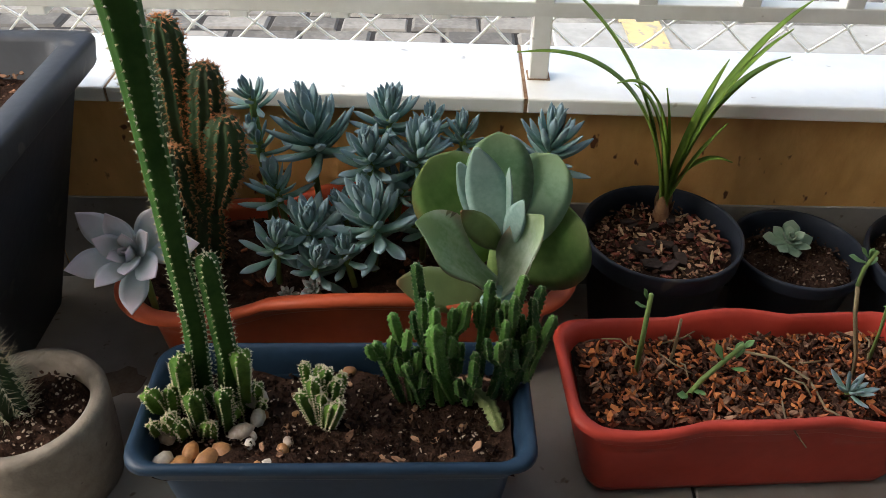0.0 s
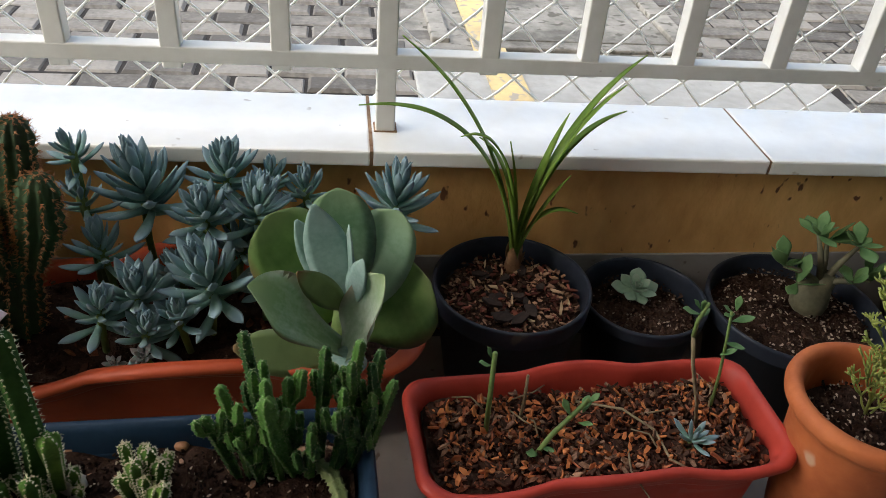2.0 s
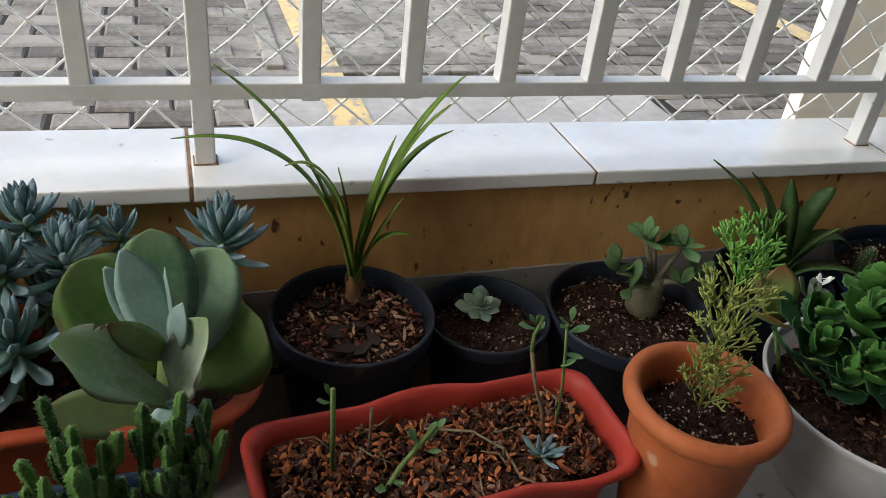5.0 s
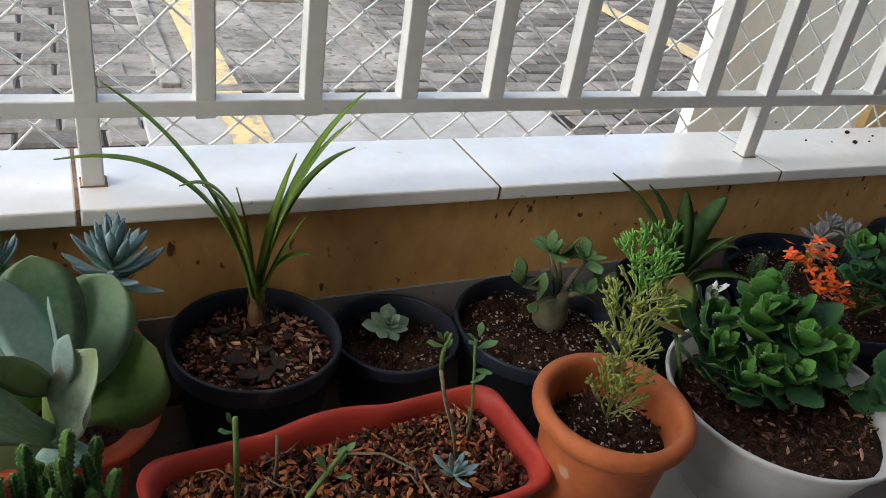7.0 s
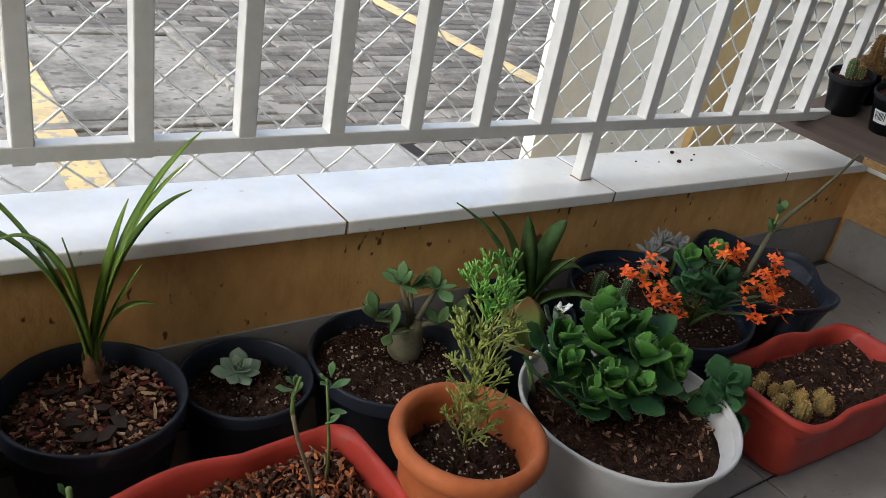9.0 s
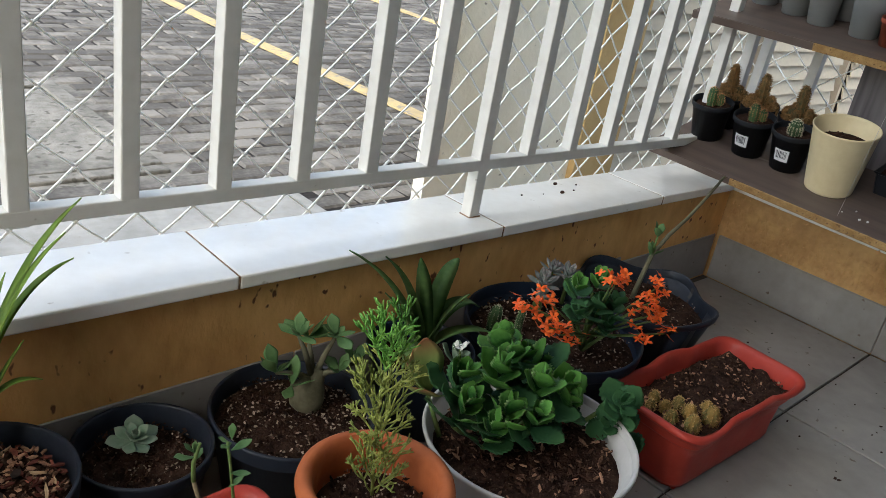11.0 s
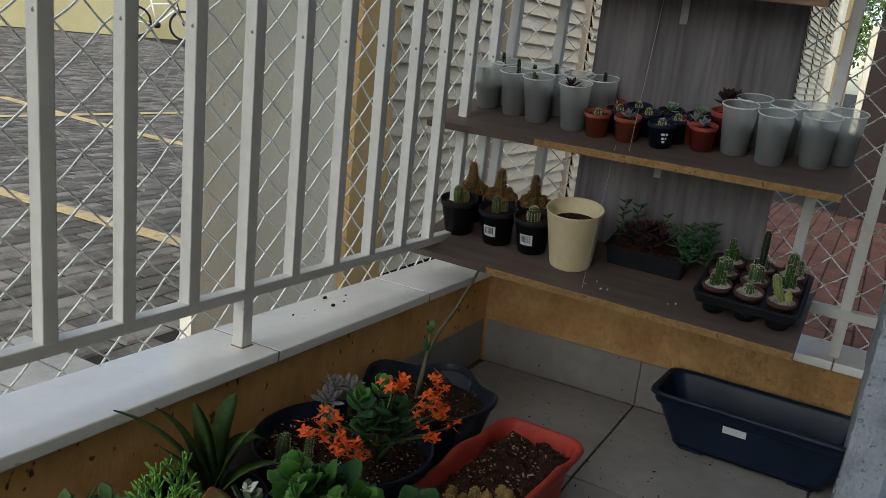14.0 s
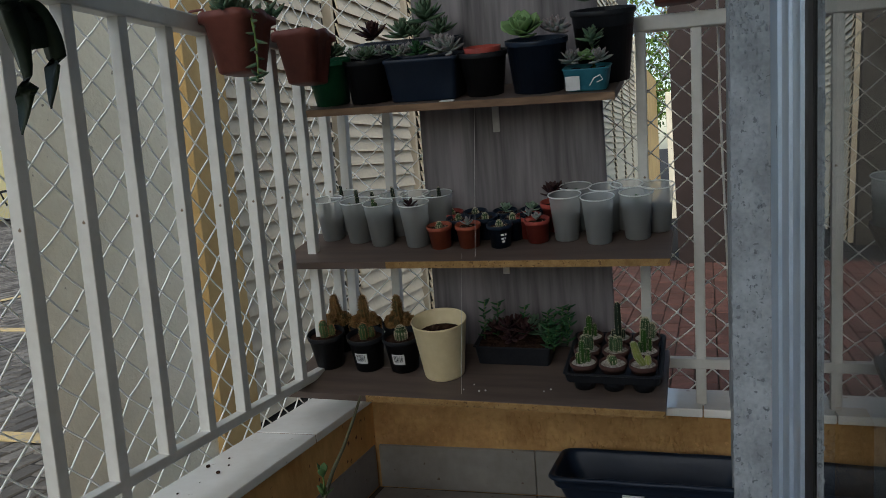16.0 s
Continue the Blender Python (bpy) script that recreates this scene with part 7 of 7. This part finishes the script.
for i, (y, u, c) in enumerate(POTS):
    p, z = small_pot(1, y, u, 0.0325, 0.058, (M_SMALLCLAY, M_DARKNAVY, M_SMALLRED)[c], ("small orange plastic pot", "small dark blue plastic pot", "small brick-red plastic pot")[c] + " with a seedling", "little pots on the middle shelf", 0.76, 0.009)
    litter("grit", p, in_disc(0.024), 40, (0.0012, 0.003), z + 0.001, M_GRIT, 1000 + i)
    if i == 2:
        hp = Heap()
        for zz, a0, w in ((0.034, 196, 16), (0.034, 216, 10), (0.024, 198, 12), (0.024, 214, 8), (0.016, 202, 14)):
            rr = 0.0325 * (0.76 + 0.22 * zz / 0.058) + 0.0010
            ring = [(rr * math.cos(radians(a0 + w * q / 4)), rr * math.sin(radians(a0 + w * q / 4)), zz + dz) for dz in (0, 0.005) for q in range(5)]
            hp.add(ring, [(q, q + 1, q + 6, q + 5) for q in range(4)])
        tagged(put("print", hp.mesh("print", M_LABEL), p, None, "smudged white print"), kind="stuff")
    if i in (8, 9):
        shelf_rosette(1, y, u, z + 0.006, L_MINT, 12, 0.85, "pale mint rosette in a little pot", 1010 + i, (10, 0), 5, 65, group="seedlings in the little pots")
    elif i in (3, 1, 7):
        shelf_rosette(1, y, u, z + 0.006, L_GREY, 9, 0.75, "tiny grey rosette in a little pot", 1020 + i, (0, 0), 15, 65, group="seedlings in the little pots")
    else:
        shelf_cactus(1, y, u, z, [up(0.010, 0.008)], 9, 0.15, M_GREENC, M_SPINE, 0.003, 4, "button-sized cactus seedling in a little pot", 1040 + i, "cactus_seedling", "seedlings in the little pots")
p, z = small_pot(1, 0.432, 0.222, 0.036, 0.075, M_SMALLRED, "red plastic pot with a dark rosette", "little pots on the middle shelf")
shelf_rosette(1, 0.432, 0.222, z + 0.025, L_PURPLE, 22, 1.45, "dark purple-green rosette with long leaves", 1080, (0, 0), 8, 70)

# top board
p, z = small_pot(2, 0.968, 0.080, 0.060, 0.100, M_GREENPOT, "dark green plastic pot with small rosettes", base=0.72)
for i in range(7):
    shelf_rosette(2, 0.968 + 0.034 * math.cos(i * 0.95), 0.080 + 0.034 * math.sin(i * 0.95), z + 0.020, L_SAGE, 15, 1.0 + 0.1 * (i % 3), "sage-green rosette on the top shelf", 1100 + i, (10, -10), 5, 78, group="rosettes on the top shelf")
p, z = small_pot(2, 0.862, 0.080, 0.060, 0.096, M_SHELFPOT, "black plastic pot crowded with small succulents", base=0.8)
for i in range(9):
    shelf_rosette(2, 0.862 + 0.038 * math.cos(i * 0.9) * (0.5 + 0.5 * (i % 2)), 0.080 + 0.038 * math.sin(i * 0.9), z + 0.016, L_SAGE if i % 3 else L_GREY, 14, 0.95, "sage-green rosette on the top shelf", 1110 + i, (5, -10), 0, 75, group="rosettes on the top shelf")


def shelf_box(k, y, u, hx, hy, h, material, label):
    h *= 1.12
    b = shelf_thing("planter", k, y, u, label, "planter")
    v, f = rings([rounded(a, c, zz, 0.012, 4) for a, c, zz in ((hx * .82, hy * .86, 0), (hx * .85, hy * .88, 0.003), (hx * .97, hy * .98, h - .010), (hx, hy, h - .009), (hx, hy, h), (hx - .004, hy - .004, h), (hx - .006, hy - .006, h - .01), (hx * .8, hy * .85, 0.01), (hx * .4, hy * .4, 0.01))])
    put("body", pydata("body", v, f, material, True), b)
    soil_bed(b, hx - 0.007, hy - 0.007, h - 0.014, 7, 0.003)
    return b


shelf_box(2, 0.705, 0.080, 0.060, 0.094, 0.092, M_DARKNAVY, "dark navy planter box with dusty rosettes")
for i, (y, m, s) in enumerate(((0.775, L_SAGE, 1.1), (0.745, L_GREY, 1.1), (0.72, L_TINY, 2.2), (0.665, L_GREY, 1.6), (0.635, L_GREY, 1.4), (0.70, L_SAGE, 1.1), (0.76, L_GREY, 1.0), (0.68, L_SAGE, 1.0))):
    shelf_rosette(2, y, 0.07 + 0.02 * (i % 2), 0.109, m, 18, s, "dusty green rosette in the navy box", 1120 + i, (0, -15), -5, 72, group="rosettes on the top shelf")
shelf_box(2, 0.78, 0.180, 0.045, 0.140, 0.120, M_BLACKPOT, "long black planter box at the back of the shelf")
for i, (y, m, s) in enumerate(((0.875, L_PURPLE, 1.7), (0.79, L_SAGE, 1.8), (0.725, L_SAGE, 2.0), (0.690, L_SAGE, 1.6), (0.755, L_SAGE, 1.3))):
    shelf_rosette(2, y, 0.18, 0.146 + 0.035 * (i == 2), m, 24, s, "large dark rosette in the long black box", 1130 + i, (0, -10), 0, 75, group="rosettes on the top shelf")
p, z = small_pot(2, 0.560, 0.080, 0.060, 0.092, M_SHELFPOT, "black plastic pot with a red pot nested inside")
v, f = rings([circle(0.042, z, 28), circle(0.045, z + 0.022, 28), circle(0.043, z + 0.022, 28), circle(0.040, z + 0.004, 28)])
put("inner_rim", pydata("inner_rim", v, f, M_SMALLRED, True), p, None, "red inner rim")
p, z = small_pot(2, 0.430, 0.086, 0.074, 0.108, M_DARKNAVY, "dark navy pot with a lime-green crinkled rosette", base=0.8)
shelf_rosette(2, 0.455, 0.075, z + 0.022, L_LIME, 20, 1.6, "lime-green rosette with rounded crinkled leaves", 1140, (0, -25), 0, 68)
shelf_rosette(2, 0.385, 0.090, z + 0.026, L_FINGERB, 30, 1.1, "blue-green fingered succulent beside the lime rosette", 1141, (10, -10), -5, 75)
tub = shelf_thing("tub", 2, 0.312, 0.062, "teal plastic food tub reused as a succulent pot", "tub")
v, f = rings([rounded(a, b, zz, 0.022, 6) for a, b, zz in ((0.036, 0.044, 0), (0.038, 0.046, 0.003), (0.044, 0.053, 0.048), (0.046, 0.055, 0.050), (0.044, 0.053, 0.052), (0.040, 0.049, 0.048), (0.02, 0.02, 0.04))])
body = put("body", pydata("body", v, f, M_TUBBLUE, True), tub)
part("label", blocked(-0.0452, 0.012, 0.010, -0.0415, 0.044, 0.042), M_LABEL, tub, "pale paper patch", m=pose(0, 0, 0, 0, -7, 0))
v, f = tube([(-0.0455, -0.010, 0.014), (-0.0458, -0.020, 0.030), (-0.0462, -0.034, 0.036), (-0.0460, -0.040, 0.026), (-0.0455, -0.026, 0.020)], 0.0014, 5)
put("emblem", pydata("emblem", v, f, M_LABEL, True), tub, None, "white swirl emblem")
soil_bed(tub, 0.038, 0.046, 0.044, 8, 0.003)
for i, (y, u, m, s, zz) in enumerate(((0.345, 0.055, L_GREY, 1.2, .062), (0.312, 0.055, L_LIME, .65, .068), (0.285, 0.06, L_GREY, 1.1, .062), (0.300, 0.08, L_SAGE, 1.3, .105))):
    shelf_rosette(2, y, u, zz, m, 18, s, "small fleshy rosette in the teal tub", 1150 + i, (0, -15), -5, 72, group="rosettes in the tub")
sp = shelf_thing("leafy_sprig", 2, 0.298, 0.08, "upright leafy succulent sprig in the tub", "succulent")
twig(sp, [(0, 0, 0.042), (0, 0.004, 0.10), (0, 0, 0.135)], 0.003, 0.002, M_GSTALK)
for j in range(22):
    put("leaf", L_SAGE, sp, aim(j * 137, 20, 0, 0.75 - 0.012 * j, (0, 0, 0.06 + 0.0035 * j)))
p, z = small_pot(2, 0.285, 0.185, 0.078, 0.150, M_SHELFPOT, "tall black pot at the shelf's back corner", base=0.75)
shelf_rosette(2, 0.320, 0.165, z + 0.035, L_SAGE, 22, 1.3, "leafy green succulent in the tall black pot", 1160, (0, -10), 0, 75)
note = shelf_thing("paper_scrap", 2, 0.640, 0.012, "torn scrap of white paper on the shelf edge", "paper")
part("sheet", blocked(-0.010, -0.017, 0.0, 0.010, 0.017, 0.0012), M_LABEL, note)

# label on the empty planter
part("label", blocked(-0.026, -0.0012, -0.009, 0.026, 0.0012, 0.009), M_LABEL, navy_box, "white paper label", m=pose(0.030, 0.0822, 0.096, -14, 0, 0))

# hanging pots on the railings
M_HANG = mat("brown_red_plastic", (0.20, 0.062, 0.045), (0.13, 0.042, 0.032), 9, 0.5, 0.15, 60)


def hanging_pot(x, y, z, label, rz=0):
    p = thing("hanging_pot", x, y, z, label, "pot", rz=rz)
    v, f = rings([rounded(a, b, zz, 0.02, 5, w, li) for a, b, zz, w, li in ((0.044, 0.032, 0, 0, 0), (0.048, 0.036, 0.003, 0, 0), (0.064, 0.048, 0.100, .002, 0), (0.072, 0.055, 0.106, .004, .004), (0.072, 0.055, 0.122, .004, .005), (0.067, 0.050, 0.122, .004, .005), (0.062, 0.046, 0.10, .002, 0), (0.045, 0.032, 0.02, 0, 0), (0.02, 0.02, 0.02, 0, 0))])
    put("body", pydata("body", v, f, M_HANG, True), p)
    soil_bed(p, 0.058, 0.042, 0.098, 4, 0.004)
    for sx in (-0.04, 0.04):
        v, f = tube([(sx, 0.045, 0.10), (sx, 0.056, 0.134), (sx, 0.085, 0.134), (sx, 0.112, 0.120)], 0.003, 6)
        put("hook", pydata("hook", v, f, M_HANG, True), p)
    return p


TRZ = TOP1 - 0.125
hanging_pot(1.800, 0.972, TRZ, "brown-red hanging pot with a trailing succulent")
tail = thing("trailing_succulent", 1.800, 0.972, TRZ + 0.10, "grey-green trailing succulent with plump finger leaves", "succulent")
L_FINGER = leaf_mesh("leaf", M_SAGE, 0.042, 0.014, 0.013, LANCE, 15, 0.05, 0, 6)
rgq = random.Random(1200)
for i, pts in enumerate(([(-.02, -.03, 0), (-.04, -.055, .02), (-.045, -.065, -.05), (-.05, -.066, -.11), (-.06, -.066, -.125)], [(0, 0, 0), (.04, -.03, .03), (.08, -.05, .025)], [(0, 0, 0), (-.04, 0, .03), (-.08, -.02, .02)], [(0, 0, 0), (.01, 0, .04)], [(.02, .01, 0), (.05, .01, .04)], [(-.02, .02, 0), (-.03, .02, .05)])):
    tw = twig(tail, pts, 0.003, 0.002, M_GSTALK, "stem", 5)
    P = [Vector(p) for p in pts]
    n = 22 if i == 0 else 12
    for j in range(n):
        t = j / (n - 1) * (len(P) - 1)
        a = min(int(t), len(P) - 2)
        put("leaf", L_FINGER, tail, aim(j * 137 + i * 40, rgq.uniform(0, 50) - 30 * (i == 0), 0, rgq.uniform(.7, 1.05) * (0.62 if i == 0 else 1), P[a].lerp(P[a + 1], t - a)))
hanging_pot(2.090, 0.972, TRZ, "brown-red hanging pot with a small seedling")
r = rosette("rosette_succulent", 2.09, 0.965, TRZ + 0.118, L_SAGE, 12, 0.8, "small green succulent in a hanging pot", stem=0.02, seed=1210)
hanging_pot(2.325, 0.112, TRZ + 0.115, "brown-red hanging pot over the end railing", rz=-90)
hanging_pot(1.155, 0.972, TRZ + 0.06, "brown-red hanging pot with dark drooping leaves")
droop = thing("drooping_plant", 1.235, 0.965, 1.125, "dark green plant with long drooping strap leaves", "plant")
for pts, w in (([(0, 0, 0), (-.02, -.01, .05), (-.002, -.015, .045), (.025, -.015, -.01), (.008, -.015, -.085)], .050), ([(0, 0, 0), (-.05, -.01, .06), (-.035, -.01, .0), (-.030, -.012, -.07), (-.047, -.012, -.123)], .044), ([(0, 0, 0), (-.06, -.02, .05), (-.12, -.03, .0), (-.14, -.03, -.08)], .04), ([(0, 0, 0), (-.03, -.01, .10), (-.06, -.02, .15)], .04)):
    put("leaf", curved_leaf("leaf", M_DKLEAF, pts, w, 0.004, STRAP, 0.3), droop)

# crumbs on the sill and floor
rgq = random.Random(1300)
for x, y, r in ((1.745, 1.128, .006), (1.715, 1.082, .006), (1.76, 1.085, .003), (1.60, 1.10, .003), (1.66, 1.09, .002), (1.80, 1.11, .003)):
    v, f = stone_v(rgq, r, r * .8, r * .6)
    c = new("soil_crumb", pydata("soil_crumb", v, f, M_SOIL, True))
    c.matrix_basis = pose(x, y, fall_z(x) + r * 0.4)
    tagged(c, "dark crumb of soil on the marble sill", "crumb", "soil crumbs on the sill")
hp = Heap()
for _ in range(70):
    hp.add(*chip_v(rgq, rgq.uniform(0.002, 0.006)), spin(rgq, rgq.uniform(1.75, 2.30), rgq.uniform(0.15, 0.98), 0.0015, 10))
tagged(new("floor_litter", hp.mesh("floor_litter", M_SOIL)), "scattered soil crumbs and bits on the tiles", "litter", kind="stuff")

# ---- bicycle across the car park ----
bike = thing("bicycle", 13.35, 14.85, ground_z(14.85), "white mountain bicycle with black tyres leaning by the wall", "bicycle", rz=-25)
M_TYRE = mat("black_tyre", (0.02, 0.02, 0.02), (0.012, 0.012, 0.012), 20, 0.8)
M_BWHITE = mat("white_bike_paint", (0.75, 0.75, 0.75), (0.66, 0.66, 0.66), 10, 0.35)


def ring_tube(r, t, x, z):
    return tube([(x + r * math.cos(a * math.pi / 18), 0, z + r * math.sin(a * math.pi / 18)) for a in range(37)], t, 8)


for x in (-0.53, 0.53):
    wh = put("wheel", pydata("wheel", *ring_tube(0.315, 0.026, x, 0.34), M_TYRE, True), bike)
    put("rim", pydata("rim", *ring_tube(0.285, 0.006, x, 0.34), M_STEEL, True), wh)
    for k in range(8):
        a = k * math.pi / 8
        put("spoke", pydata("spoke", *tube([(x - .28 * math.cos(a), 0, .34 - .28 * math.sin(a)), (x + .28 * math.cos(a), 0, .34 + .28 * math.sin(a))], 0.003, 4), M_STEEL), wh)
for nm, pts, r, m in (("frame_tube", [(-.53, 0, .34), (-.08, 0, .30)], .014, M_BWHITE), ("frame_tube", [(-.53, 0, .34), (-.20, 0, .74)], .013, M_BWHITE), ("frame_tube", [(-.08, 0, .30), (-.22, 0, .86)], .018, M_BWHITE), ("frame_tube", [(-.20, 0, .74), (.36, 0, .80)], .021, M_BWHITE), ("frame_tube", [(-.08, 0, .30), (.38, 0, .72)], .024, M_BWHITE),
                      ("fork", [(.33, 0, .90), (.53, 0, .34)], .018, M_TYRE), ("handlebar", [(.30, -.28, .98), (.33, 0, .95), (.30, .28, .98)], .014, M_TYRE), ("saddle", [(-.36, 0, .92), (-.22, 0, .93), (-.10, 0, .91)], .04, M_TYRE), ("crank", [(-.08, -.08, .30), (-.08, .08, .30)], .07, M_TYRE)):
    put(nm, pydata(nm, *tube(pts, r, 8), m, True), bike)

# ---- trees beyond the court ----
M_LEAFY = mat("tree_leaf", (0.16, 0.26, 0.045), (0.045, 0.095, 0.02), 5, 0.6, spread=0.5)


def tree(x, y, h, seed):
    q = random.Random(seed)
    t = thing("tree", x, y, GZ, "tall leafy garden tree behind the wall", "tree", "trees beyond the court")
    v, f = tube([(0, 0, 0), (0.1, 0, h * 0.3), (0.05, 0.1, h * 0.6)], [0.14, 0.10, 0.05], 8)
    put("trunk", pydata("trunk", v, f, M_STALK, True), t)
    hp, lp = Heap(), Heap()
    for _ in range(16):
        e = Vector((q.uniform(-1.6, 1.6), q.uniform(-1.6, 1.6), h * q.uniform(0.35, 1.0)))
        s = Vector((0.06, 0.05, h * q.uniform(0.25, 0.55)))
        hp.add(*tube([s, s.lerp(e, 0.5) + Vector((0, 0, 0.15)), e], [0.035, 0.022, 0.01], 5))
        for _ in range(110):
            c = s.lerp(e, q.uniform(0.35, 1.08)) + Vector((q.gauss(0, .28), q.gauss(0, .28), q.gauss(0, .24)))
            a = q.uniform(0.04, 0.09)
            lp.add([(-a, 0, 0), (0, -a * .5, a * .2), (a, 0, 0), (0, a * .5, a * .2)], [(0, 1, 2, 3)], spin(q, *c, 80))
    put("limb", hp.mesh("limb", M_STALK), t)
    tagged(put("crown", lp.mesh("crown", M_LEAFY), t), kind="stuff")


for x, y, h, s in ((11.2, 17.4, 3.9, 11), (13.2, 17.2, 4.1, 12), (15.0, 17.6, 4.3, 13), (16.8, 17.2, 3.8, 14)):
    tree(x, y, h, s)
sign = thing("sign", 13.50, 15.48, 2.265, "white parking sign with a ringed black letter", "sign")
part("board", blocked(-0.21, -0.012, 0.0, 0.21, 0.012, 0.28, 0.006), M_LABEL, sign, "white board")
put("ring", pydata("ring", *tube([(0.12 * math.cos(a * math.pi / 16), -0.015, 0.14 + 0.12 * math.sin(a * math.pi / 16)) for a in range(33)], 0.010, 5), M_INK), sign, None, "black ring")
letter = bpy.data.curves.new("letter", "FONT")
letter.body, letter.size, letter.extrude, letter.align_x = "E", 0.19, 0.003, "CENTER"
letter.materials.append(M_INK)
put("letter", letter, sign, pose(0, -0.018, 0.075, 90, 0, 0), "black capital letter")
for x, y, h, s in ((20.5, 2.0, 5.0, 1), (22.5, 0.4, 6.0, 2), (21.5, 3.6, 5.5, 3), (24.0, 2.2, 6.5, 4), (19.5, -0.8, 5.0, 5)):
    tree(x, y, h, s)

# white crumbs on the lower board
for y, u, r in ((0.60, 0.045, .0035), (0.585, 0.05, .003), (0.62, 0.075, .0025), (0.43, 0.07, .003), (0.445, 0.06, .002), (0.64, 0.05, .002)):
    c = new("grit_crumb", pydata("grit_crumb", *stone_v(rgq, r, r * .8, r * .6), M_LABEL, True))
    c.matrix_basis = on_shelf(0, y, u) @ pose(0, 0, r * 0.4)
    tagged(c, "tiny white crumb of perlite on the board", "crumb", "white crumbs on the lower shelf")
